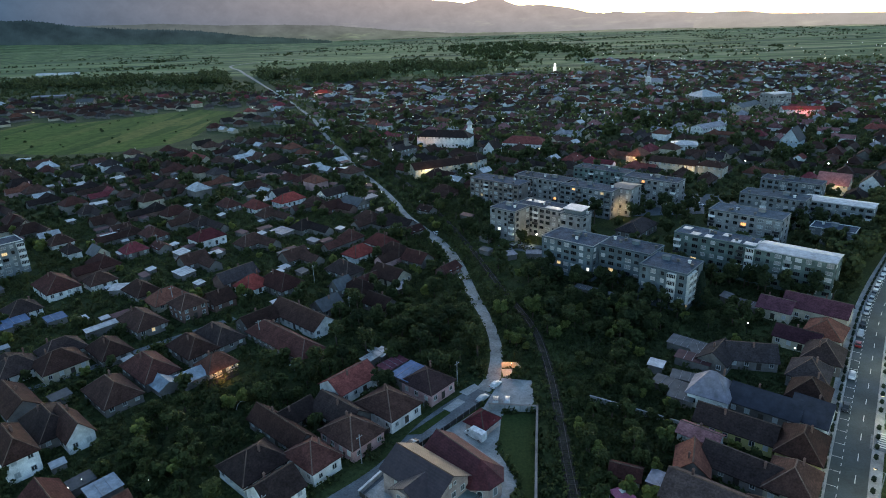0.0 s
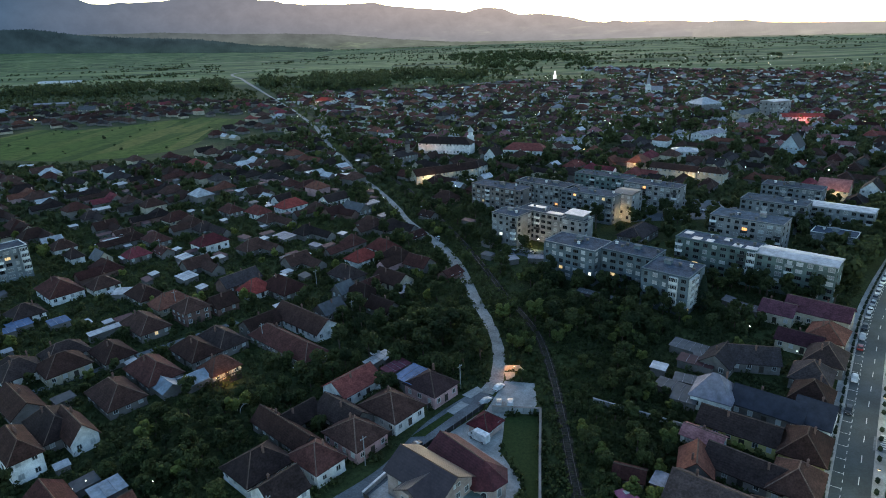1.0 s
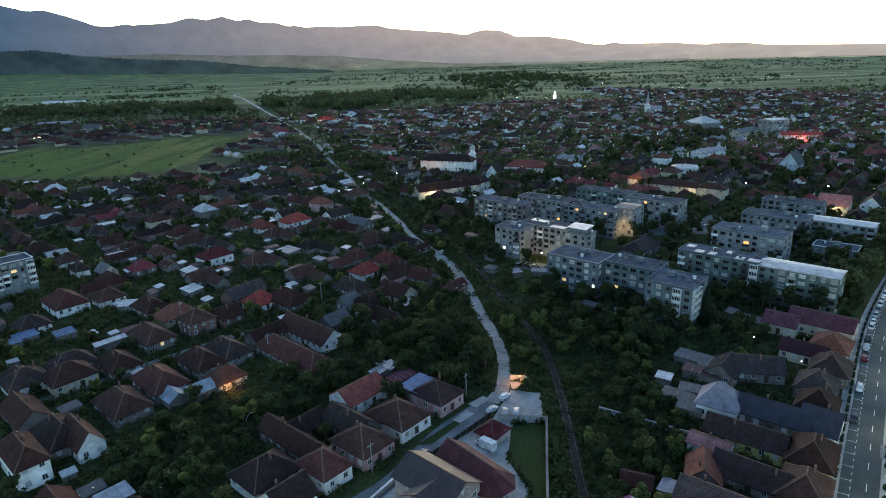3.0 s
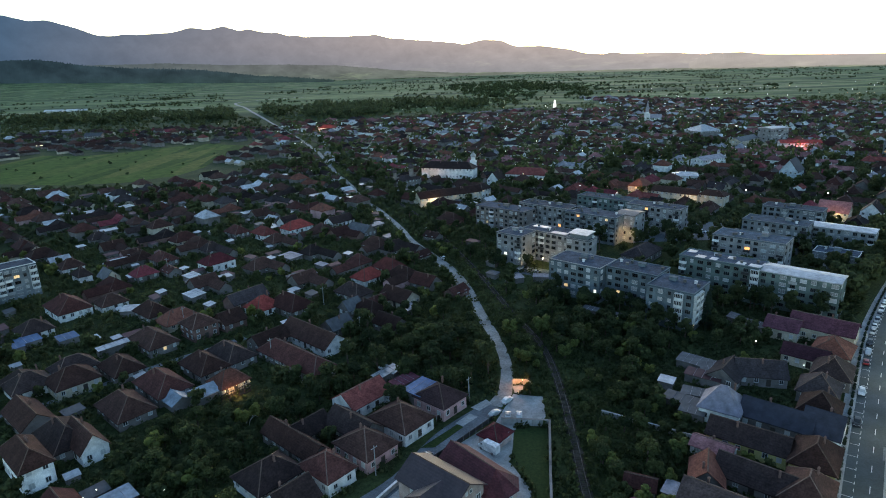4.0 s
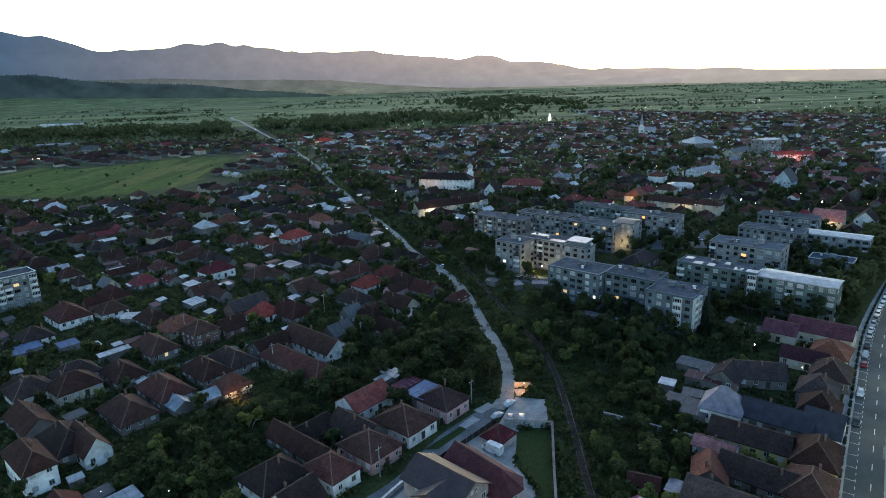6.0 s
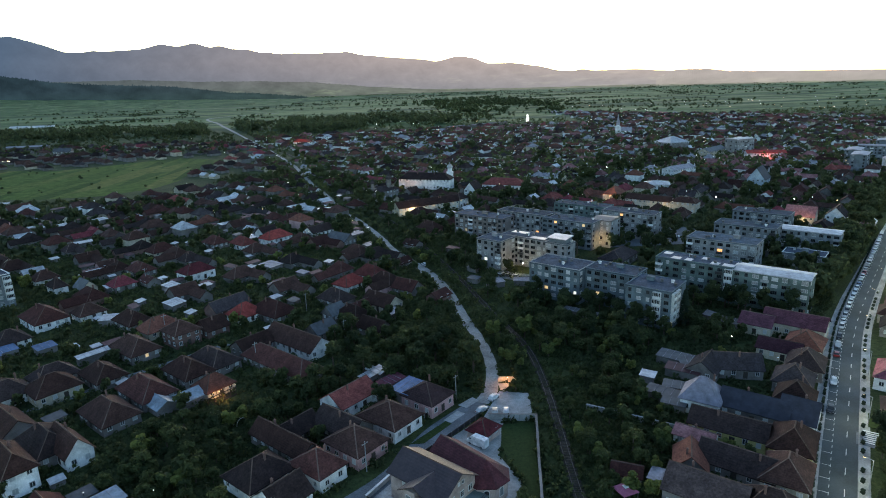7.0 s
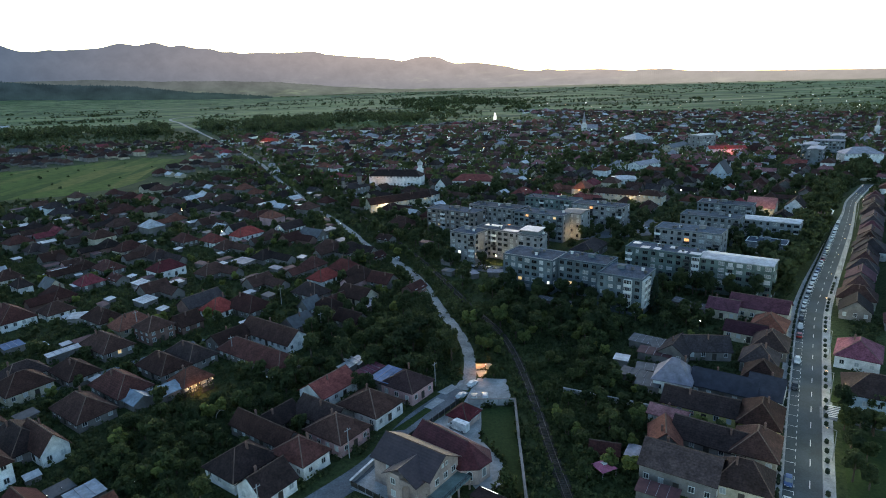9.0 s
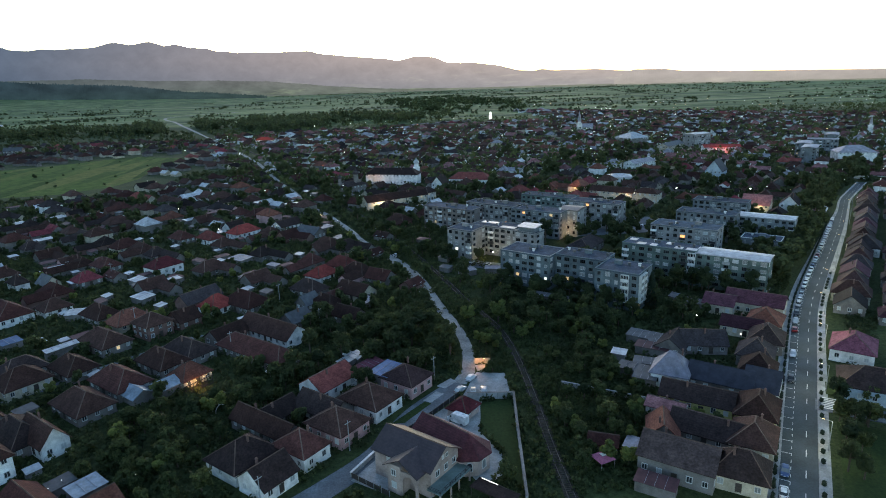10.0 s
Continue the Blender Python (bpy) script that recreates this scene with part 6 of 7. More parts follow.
def crown_mesh(seed, height, spread, lobes, count, size, mat):
    rng = np.random.default_rng(seed)
    a, rr = rng.uniform(0, 6.28, lobes), np.sqrt(rng.uniform(0, 1, lobes))
    zz = rng.uniform(0.38, 0.86, lobes)
    wide = spread * 0.62 * np.sin(np.clip((zz - 0.2) / 0.8, 0, 1) * np.pi * 0.85 + 0.2)
    centres = np.stack([np.cos(a) * rr * wide, np.sin(a) * rr * wide, zz * height], 1)
    radii = rng.uniform(0.22, 0.42, lobes) * spread
    return quads_mesh("crown", leaves(rng, centres, radii, count, size), mat)


def trunk_mesh(seed, height, radius):
    rng = np.random.default_rng(seed)
    g = Geo().tube(0, 0, -0.2, height * 0.35, radius, radius * 0.75, 7).tube(0, 0, height * 0.35, height * 0.7, radius * 0.75, radius * 0.25, 6)
    for k in range(4):
        a, z0 = k * 1.57 + rng.uniform(-0.4, 0.4), height * rng.uniform(0.28, 0.45)
        end = Vector((math.cos(a) * height * 0.22, math.sin(a) * height * 0.22, z0 + height * 0.22))
        o, n = Vector((0, 0, z0)), Vector((-math.sin(a), math.cos(a), 0)) * radius * 0.4
        up = Vector((0, 0, radius * 0.4))
        g.add([o - n, o + up, o + n, o - up, end], [(0, 1, 4), (1, 2, 4), (2, 3, 4), (3, 0, 4)])
    return g.mesh("trunk", "bark")


TREES = []
for k in range(8):
    h, sp = (7.5, 5.2, 9.0, 6.2, 11.0, 8.0, 6.0, 9.5)[k], (2.9, 2.4, 3.4, 2.8, 4.0, 3.6, 2.6, 3.2)[k]
    TREES.append((trunk_mesh(k, h, 0.16 + 0.012 * h), crown_mesh(20 + k, h, sp, 12 + k % 4, 1450, 0.23, ("leaf_dark", "leaf_mid", "leaf_dark", "leaf_mid", "leaf_dark", "leaf_mid", "leaf_pale", "leaf_dark")[k]), h, sp))


def conifer_crown(seed, height, spread, mat="needle"):
    rng = np.random.default_rng(seed)
    n = 900
    z = rng.uniform(0.06, 1, n) ** 0.85
    a = rng.uniform(0, 6.28, n)
    r = spread * (1.02 - z) * rng.uniform(0.5, 1.08, n)
    c = np.stack([np.cos(a) * r, np.sin(a) * r, z * height], 1)
    out = np.stack([np.cos(a), np.sin(a), -0.5 * np.ones(n)], 1)
    side = np.stack([-np.sin(a), np.cos(a), np.zeros(n)], 1)
    s = 0.45 * rng.uniform(0.6, 1.3, n)[:, None]
    return quads_mesh("crown", np.stack([c - side * s * 0.6, c + side * s * 0.6, c + side * s * 0.35 + out * s, c - side * s * 0.35 + out * s], 1), mat)


CONIFERS = [(trunk_mesh(40, 11, 0.2), conifer_crown(41, 12.5, 2.6)), (trunk_mesh(42, 8, 0.16), conifer_crown(43, 8.5, 1.7))]


def tree(x, y, kind, scale=1.0, label="leafy garden tree with a dense dark green crown"):
    trunk, crown = TREES[kind][:2] if kind < 8 else CONIFERS[kind - 8]
    ob = thing("tree", x, y, 0, (x * 37 + y * 11) % 360, label, "tree")
    ob.scale = (scale, scale, scale * (0.9 + 0.2 * ((x * 3 + y) % 1)))
    part("trunk", trunk, ob)
    part("crown", crown, ob)
    return ob


trees_made = 0
JOINED = {}


def join_tree(x, y, kind, scale):
    """A tree farther off, kept with the others of its kind."""
    me = TREES[kind][1]
    co = np.empty(len(me.vertices) * 3, dtype=np.float32)
    me.vertices.foreach_get("co", co)
    quads = co.reshape(-1, 4, 3)[::5]
    mid = quads.mean(1, keepdims=True)
    quads = mid + (quads - mid) * 2.15
    a = radians((x * 37 + y * 11) % 360)
    turn = np.array([[math.cos(a), -math.sin(a), 0], [math.sin(a), math.cos(a), 0], [0, 0, 1]]) * scale
    JOINED.setdefault(me.materials[0].name, []).append(quads @ turn.T + np.array([x, y, 0]))


def grove(xs, ys, count, kinds, lo, hi, gap, label):
    """Scattered trees inside a rectangle, clear of roads and roofs."""
    global trees_made
    made = 0
    for _ in range(count * 6):
        if made >= count:
            break
        x, y = rng.uniform(*xs), rng.uniform(*ys)
        if in_view(x, y, 1) and clear(x, y, gap):
            kind, scale = rng.choice(kinds), rng.uniform(lo, hi)
            if trees_made < 285:
                tree(x, y, kind, scale, label)
            else:
                join_tree(x, y, kind, scale)
            trees_made += 1
            made += 1


G, W_ = "leafy garden tree with a dense dark green crown", "unkempt tree beside the railway"
grove((12, 60), (100, 205), 95, (0, 1, 3, 5, 6), 0.6, 1.05, 0.8, W_)
grove((-45, 14), (140, 215), 70, (0, 2, 3, 4, 5), 0.7, 1.1, 0.8, G)
grove((-80, -25), (105, 150), 60, (0, 1, 3, 5), 0.6, 0.95, 0.6, G)
grove((30, 100), (175, 230), 55, (0, 2, 4, 5, 7), 0.7, 1.1, 0.6, "tall tree in front of the blocks of flats")
grove((50, 150), (110, 200), 45, (0, 1, 3, 6), 0.5, 0.9, 0.6, G)
grove((-230, 0), (110, 330), 190, (0, 1, 2, 3, 6), 0.55, 1.0, 0.4, G)
grove((-30, 60), (215, 360), 80, (0, 1, 3, 5, 6), 0.6, 1.0, 0.5, W_)
grove((60, 240), (225, 345), 120, (2, 4, 5, 7), 0.7, 1.1, 0.6, "broad street tree between the buildings")
grove((-330, 330), (330, 470), 240, (0, 2, 3, 4, 5), 0.7, 1.15, 0.5, "town tree among the roofs")
for x, y, kind, sc, words in ((29.7, 190.8, 6, 1.35, "pale green willow beside the railway"), (19.0, 192.0, 6, 1.3, "pale green willow beside the railway"),
                              (87.5, 194.0, 8, 1.1, "tall dark spruce beside the corner block"), (89.5, 197.5, 8, 0.9, "tall dark spruce beside the corner block"),
                              (-8.0, 168.0, 4, 1.15, G), (-2.0, 176.0, 4, 1.1, G), (4.0, 164.0, 4, 1.0, G), (-14.0, 178.0, 2, 1.2, G), (1.0, 158.0, 5, 1.1, G), (-9.0, 190.0, 5, 1.1, G),
                              (99.4, 111.6, 5, 0.95, "dark round tree beside the pavement"), (103.5, 108.5, 5, 1.0, "dark round tree beside the pavement"), (96.5, 106.5, 0, 0.8, "dark round tree beside the pavement"), (106.5, 104.5, 2, 0.8, "dark round tree beside the pavement"), (165.0, 262.0, 9, 1.2, "pointed conifer behind the low building")):
    tree(x, y, kind, sc, words)
for k, (x, y) in enumerate(((98.6, 111.8), (99.2, 108.0), (104.1, 109.7), (92.4, 102.0), (94.4, 99.5), (86.3, 93.5), (87.6, 90.5), (103.6, 119.1), (111.9, 117.8))):
    tree(x, y, (5, 4, 0, 2)[k % 4], 0.75 + 0.05 * (k % 4), "dark leafy tree on the lawn beside the avenue")
BROAD = "broad dark tree between the blocks of flats"
for k, (x, y) in enumerate(((99.7, 213.2), (105.9, 212.6), (111.7, 209.3), (113.7, 201.0), (120.5, 200.4), (129.7, 199.3), (135.6, 196.8), (92.2, 205.5), (163.2, 266.6), (166.6, 261.7), (157.9, 270.4),
                            (174.5, 257.2), (180.1, 254.8), (82.3, 334.7), (69.8, 342.7), (113.2, 306.0), (117.3, 309.1), (122.6, 302.3), (127.9, 309.1), (18.6, 297.4), (16.8, 313.3), (19.4, 274.0),
                            (12.0, 283.7), (20.6, 263.2), (61.9, 210.1), (58.7, 213.1), (65.6, 200.0), (42.7, 219.0), (37.9, 222.3), (69.8, 194.7), (72.9, 190.0), (34.8, 263.0), (100.5, 210.5), (105.8, 211.1), (110.3, 209.3), (113.8, 205.8), (120.3, 199.1), (123.6, 197.0), (127.4, 195.5), (168.3, 285.8), (163.8, 270.5), (151.2, 262.5), (156.6, 247.0), (157.7, 238.6), (168.1, 245.5), (162.6, 225.8), (179.5, 247.2), (116.2, 293.9), (124.8, 300.8), (107.7, 282.5), (114.3, 281.5), (107.6, 320.0))):
    tree(x, y, (4, 2, 5, 4, 7)[k % 5], 0.9 + 0.05 * (k % 6), BROAD)
for x, y, sc in ((74.5, 290.0, 1.35), (70.0, 296.0, 1.2), (109.0, 285.0, 1.3), (124.0, 272.0, 1.35), (129.0, 266.0, 1.1), (168.0, 264.0, 1.4), (160.0, 240.0, 1.3), (22.0, 232.0, 1.2), (134.0, 226.0, 1.1), (103.0, 352.0, 1.2)):
    tree(x, y, 4, sc, BROAD)
for k, (x, y) in enumerate(((9.5, 350.9), (3.2, 365.8), (-9.8, 378.2), (-1.8, 359.6), (181.3, 244.5), (186.6, 249.7), (174.3, 236.7), (167.7, 229.2), (197.3, 258.4), (204.2, 268.6), (214.0, 282.0),
                            (134.5, 241.6), (141.2, 238.8), (-34.8, 319.6), (-27.6, 302.7), (-43.1, 338.1), (-29.5, 288.3), (-20.7, 278.3), (-16.4, 269.3), (-51.5, 359.1), (-22.4, 362.2), (-6.2, 331.8),
                            (-1.3, 318.3), (7.2, 303.4), (10.2, 281.6))):
    tree(x, y, (4, 2, 5, 4, 7)[k % 5], 0.9 + 0.05 * (k % 6), "dark roadside tree with a full crown")
for k, (x, y) in enumerate(((-98.0, 578.0), (-82.8, 547.1), (-66.3, 497.9), (-45.7, 447.0), (-35.1, 416.7), (-115.8, 661.0), (-141.1, 737.4), (-95.0, 598.4), (-60.4, 515.2), (-131.4, 588.7), (-135.4, 557.4), (-108.7, 523.5))):
    join_tree(x, y, (4, 2, 5)[k % 3], 1.3)
    join_tree(x + 6, y + 9, (2, 4, 5)[k % 3], 1.2)
    join_tree(x - 3, y + 18, (5, 2, 4)[k % 3], 1.2)

# dark masses of tall trees in the middle of the town and along the avenue
cr = random.Random(77)
for x, y, n, spread in ((182, 602, 10, 14), (189, 554, 12, 13), (221, 564, 12, 14), (263, 639, 9, 16), (241, 419, 10, 10), (278, 436, 14, 13), (289, 404, 9, 10), (211, 457, 9, 11), (245, 478, 10, 12), (286, 481, 8, 12),
                        (288, 380, 6, 8), (345, 418, 14, 12), (366, 440, 12, 14), (390, 462, 10, 14), (350, 380, 6, 9), (-60, 523, 12, 11), (-52, 500, 10, 10), (-14, 519, 4, 5), (60, 430, 6, 9), (75, 452, 7, 10),
                        (108, 440, 8, 11), (330, 520, 8, 14), (150, 520, 8, 16), (420, 560, 10, 18), (130, 640, 10, 20), (40, 600, 10, 20), (-40, 640, 10, 20), (480, 560, 10, 20), (250, 760, 12, 26), (60, 760, 12, 26)):
    for _ in range(n):
        tx, ty = x + cr.gauss(0, spread * 0.6), y + cr.gauss(0, spread * 0.6)
        if clear(tx, ty, 0.3):
            join_tree(tx, ty, cr.choice((2, 4, 5)), cr.uniform(1.0, 1.45))
for off in (-10.5, -15, -21, 9.0):
    for x, y, a in along(avenue_line, 205 if off < 0 else 350, 6.5, 480, off):
        tx, ty = x + cr.uniform(-2, 2), y + cr.uniform(-2, 2)
        if clear(tx, ty, 0.4):
            join_tree(tx, ty, cr.choice((2, 4, 5)), cr.uniform(1.0, 1.35) if off < 0 else cr.uniform(0.6, 0.9))

for mat, crowns in JOINED.items():
    tagged(new("town_trees", quads_mesh("town_trees", np.concatenate(crowns), mat)), "garden and street trees among the roofs of the town", "trees", kind="stuff")


def scrub(name, xs, ys, count, lo, hi, mat, label, keep, size=0.19, per=18, tries=3):
    """Low bushes and tall weeds over a stretch of land."""
    rng = np.random.default_rng(int(abs(xs[0] * 7 + ys[0]) + count))
    quads = []
    for _ in range(count * tries):
        if len(quads) >= count:
            break
        x, y = rng.uniform(*xs), rng.uniform(*ys)
        if not in_view(x, y, 2) or not keep(x, y):
            continue
        h = rng.uniform(lo, hi)
        quads.append(leaves(rng, np.array([[x, y, h * 0.45]]), np.array([h * 0.65]), per, size * (0.6 + 0.5 * h)))
    if quads:
        tagged(new(name, quads_mesh(name, np.concatenate(quads), mat)), label, "bushes", kind="stuff")


RAIL = np.array(rail_line)


def open_land(x, y):
    return clear(x, y, -0.4)


scrub("garden_bushes", (-240, 16), (95, 330), 4200, 0.6, 2.2, "leaf_mid", "tangled garden bushes and fruit hedges", open_land)
scrub("garden_bushes", (-240, 16), (95, 330), 3800, 0.6, 2.6, "leaf_dark", "tangled garden bushes and fruit hedges", open_land)
scrub("railway_scrub", (8, 62), (95, 215), 3000, 0.4, 1.9, "leaf_mid", "rough bushes and weeds along the railway", lambda x, y: clear(x, y, -0.9))
scrub("rail_weeds", (-12, 32), (90, 350), 2200, 0.2, 0.6, "leaf_dark", "short weeds beside and between the rails", lambda x, y: 0.95 < abs(x - np.interp(y, RAIL[:, 1], RAIL[:, 0])) < 2.4 or abs(x - np.interp(y, RAIL[:, 1], RAIL[:, 0])) < 0.45, 0.12, 10, 30)
scrub("garden_scrub", (40, 160), (95, 240), 2600, 0.5, 2.2, "leaf_dark", "rough bushes behind the houses and flats", open_land)
scrub("lane_scrub", (-70, 40), (205, 450), 2600, 0.5, 2.4, "leaf_mid", "bushes along the lane and railway", lambda x, y: clear(x, y, -1.5))
scrub("town_greenery", (-420, 480), (330, 620), 6500, 1.2, 4.0, "leaf_dark", "greenery between the roofs of the town", lambda x, y: clear(x, y, -0.4) and not (x < -190 and 512 < y < 800), 0.42, 9)


def far_green(name, count, region, lo, hi, mat, label, seed, size=1.0, per=10):
    rng = np.random.default_rng(seed)
    out = []
    while len(out) < count:
        x, y = region(rng)
        h = rng.uniform(lo, hi)
        k = max(2, int(h / 3))
        cs = np.stack([x + rng.normal(0, h * 0.3, k), y + rng.normal(0, h * 0.3, k), h * rng.uniform(0.25, 0.75, k)], 1)
        out.append(leaves(rng, cs, h * rng.uniform(0.25, 0.4, k), per, size))
    tagged(new(name, quads_mesh(name, np.concatenate(out), mat)), label, "trees", kind="stuff")


def band(x0, x1, y0, y1, slope=0.0):
    return lambda rng: (lambda x: (x, rng.uniform(y0, y1) + slope * x))(rng.uniform(x0, x1))


hr = random.Random(21)
ROWS_OF_TREES = [(hr.uniform(-2300, 2300), 1420 + 2500 * hr.random() ** 1.4, hr.uniform(90, 420), hr.uniform(-6, 22) + (75 if hr.random() < 0.12 else 0)) for _ in range(260)]


def HEDGES(rng):
    x, y, length, turn = ROWS_OF_TREES[rng.integers(0, len(ROWS_OF_TREES))]
    u = rng.uniform(-0.5, 0.5) * length
    return x + u * math.cos(radians(turn)) + rng.normal(0, 2), y + u * math.sin(radians(turn)) + rng.normal(0, 2)


# leaf_mid instead of leaf_dark: far crowns lightened as haze would
far_green("town_trees", 2500, lambda rng: (lambda y: (rng.uniform(-0.25, 0.95) * y, y))(rng.uniform(500, 1250)), 5, 12, "leaf_mid", "dark trees among the far roofs of the town", 3, 1.05, 14)
LANE = np.array(lane_line)


def clumped(seed, region, spots=46, spread=26):
    """Gathers trees in clumps of uneven size, with gaps between them."""
    r = np.random.default_rng(seed)
    middles = [region(r) for _ in range(spots)]

    def pick(rng):
        x, y = middles[int(spots * rng.uniform(0, 1) ** 1.4)]
        return x + rng.normal(0, spread), y + rng.normal(0, spread)
    return pick


def off_lane(region):
    """Keeps the far stretch of the road free of trees on the side that faces the town."""
    def pick(rng):
        while True:
            x, y = region(rng)
            k = np.argmin(np.abs(LANE[:, 1] - y))
            if not (-14 < x - LANE[k, 0] < 10 or (y > 1170 and -18.2 < math.degrees(math.atan2(x, y)) < -15.2)):
                return x, y
    return pick


far_green("river_wood", 640, off_lane(clumped(31, band(-1000, -120, 1150, 1330, -0.06))), 10, 20, "leaf_dark", "dark belt of trees along the edge of the fields", 4, 1.5, 44)
far_green("river_wood", 210, off_lane(clumped(32, band(-420, 120, 1250, 1430, 0.02))), 12, 24, "leaf_dark", "tall dark trees between the town and the fields", 14, 1.8, 44)
far_green("copse", 260, clumped(33, band(70, 420, 1560, 2500), 40, 34), 11, 18, "leaf_mid", "dark copse on the plain", 5, 1.9, 40)
far_green("hedges", 5200, off_lane(HEDGES), 3, 8, "leaf_dark", "hedgerows and tree lines between the fields", 6, 1.5, 8)
scrub("meadow_bushes", (-470, -235), (530, 790), 30, 0.8, 2.2, "leaf_dark", "scattered low bushes on the meadow", lambda x, y: in_meadow(x, y), 0.5, 10)
far_green("suburb_trees", 800, off_lane(band(-900, -230, 800, 1150, -0.1)), 4, 9, "leaf_dark", "trees round the outlying farms", 9, 0.9, 30)


# ---- vehicles ----
def loft(stations):
    """A closed shell along x: each station is (x, half width at the sill, half width at the top, bottom, top)."""
    g = Geo()
    for x, w0, w1, z0, z1 in stations:
        zm = z0 + (z1 - z0) * 0.55
        g.v += [(x, -w0 * 0.92, z0), (x, -w0, zm), (x, -w1, z1), (x, w1, z1), (x, w0, zm), (x, w0 * 0.92, z0)]
    n = len(stations)
    g.f += [(6 * k + i, 6 * k + 6 + i, 6 * k + 6 + (i + 1) % 6, 6 * k + (i + 1) % 6) for k in range(n - 1) for i in range(6)]
    g.f += [tuple(reversed(range(6))), tuple(range(6 * n - 6, 6 * n))]
    g.f = [tuple(reversed(f)) for f in g.f]
    return g


def wheel_mesh(name, r, w, mat):
    g = Geo().tube(0, 0, -w / 2, w / 2, r, r, 14)
    g.v = [(x, z, y) for x, y, z in g.v]
    return g.mesh(name, mat)


TYRE, RIM = wheel_mesh("tyre", 0.31, 0.2, "rubber"), wheel_mesh("rim", 0.19, 0.215, "metal_pale")
HEADLIGHT = Geo().box(-0.05, -0.18, -0.08, 0.03, 0.18, 0.08).mesh("headlight", "white_paint")
PLATE = Geo().box(-0.01, -0.26, -0.055, 0.015, 0.26, 0.055).mesh("number_plate", "white_paint")
for key, colour in (("paint_white", (0.72, 0.72, 0.72)), ("paint_silver", (0.42, 0.43, 0.44)), ("paint_black", (0.018, 0.018, 0.02)), ("paint_blue", (0.05, 0.09, 0.2)), ("paint_red", (0.3, 0.03, 0.03)), ("paint_grey", (0.14, 0.145, 0.15))):
    MAT[key] = surface(key, colour, rough=0.28, grain=1.0, stain=0.8, contrast=0.05, bump=0.0, vary=0.06)
BODY = {}


def car(x, y, turn, paint, label):
    if paint not in BODY:
        body = loft([(-2.1, 0.72, 0.66, 0.4, 0.78), (-2.0, 0.82, 0.76, 0.3, 0.92), (-1.2, 0.88, 0.8, 0.22, 0.96), (0.9, 0.88, 0.8, 0.22, 0.95), (1.75, 0.84, 0.72, 0.26, 0.80), (2.1, 0.7, 0.6, 0.36, 0.62)])
        glass = loft([(-1.85, 0.72, 0.6, 0.9, 0.98), (-1.3, 0.76, 0.6, 0.9, 1.36), (0.2, 0.76, 0.6, 0.9, 1.40), (1.15, 0.74, 0.66, 0.9, 0.96)])
        roof = loft([(-1.4, 0.58, 0.52, 1.33, 1.40), (-0.9, 0.62, 0.56, 1.36, 1.45), (0.0, 0.62, 0.56, 1.37, 1.45), (0.3, 0.58, 0.5, 1.35, 1.40)])
        BODY[paint] = (body.mesh("body", paint, False), glass.mesh("glazing", "glass"), roof.mesh("car_roof", paint))
    near = math.hypot(x, y) < 200
    ob = thing("car", x, y, 0.05, turn, label, "car", "parked cars")
    b = part("body", BODY[paint][0], ob)
    part("glazing", BODY[paint][1], ob)
    part("car_roof", BODY[paint][2], ob)
    for sx in (-1.28, 1.3):
        for sy in (-0.8, 0.8):
            w = part("wheel", TYRE, ob, pose(sx, sy, 0.31))
            if near:
                part("rim", RIM, w)
    for sy in (-0.55, 0.55):
        if not near:
            break
        part("headlight", HEADLIGHT, b, pose(2.03, sy, 0.6))
        part("tail_light", TAILLIGHT_OFF, b, pose(-2.08, sy, 0.74))
    part("number_plate", PLATE, b, pose(2.1, 0, 0.45))
    return ob


TAILLIGHT_OFF = Geo().box(-0.03, -0.15, -0.1, 0.04, 0.15, 0.1).mesh("tail_light", "paint_red")
paints = ["paint_white", "paint_silver", "paint_white", "paint_grey", "paint_black", "paint_white", "paint_silver", "paint_blue", "paint_white", "paint_red"]
names = {"paint_white": "white", "paint_silver": "silver", "paint_grey": "grey", "paint_black": "black", "paint_blue": "dark blue", "paint_red": "dark red"}
lot = list(along(avenue_line, 0, 1.0, 420, -4.0))
places = [70, 78, 125, 143, 164, 172] + [180] + list(range(190, 352, 6))
for k, s in enumerate(places):
    x, y, a = lot[s]
    p = paints[(k * 7 + k // 3) % 10]
    car(x, y, a + (180 if k % 4 else 0), p, f"{names[p]} hatchback parked in a bay of the avenue")
for x, y, a, p, words in ((13.3, 149.4, 50, "paint_white", "white hatchback standing on the village street"), (9.2, 142.9, 48, "paint_silver", "silver car parked beside the forecourt"),
                          (12.6, 141.6, 82, "paint_grey", "grey car parked at the forecourt wall"), (15.6, 141.4, 82, "paint_silver", "silver car parked at the forecourt wall"),
                          (-9.2, 124.8, 48, "paint_black", "black car parked on the verge of the street"),
                          (32.0, 262.0, 48, "paint_black", "black car in the car park of the flats"), (35.0, 260.0, 48, "paint_grey", "grey car in the car park of the flats"),
                          (38.5, 258.0, 48, "paint_silver", "silver car in the car park of the flats"), (42.0, 255.0, 48, "paint_black", "black car in the car park of the flats"),
                          (5.6, 225.0, 110, "paint_silver", "silver car parked beside the gravel lane"), (-3.0, 283.0, 112, "paint_white", "white car standing beside the gravel lane"),
                          (118.0, 305.0, 20, "paint_white", "white car in the court of the flats"), (124.0, 309.0, 20, "paint_silver", "silver car in the court of the flats"), (136.0, 315.0, -42, "paint_white", "white car in the court of the flats")):
    car(x, y, a, p, words)


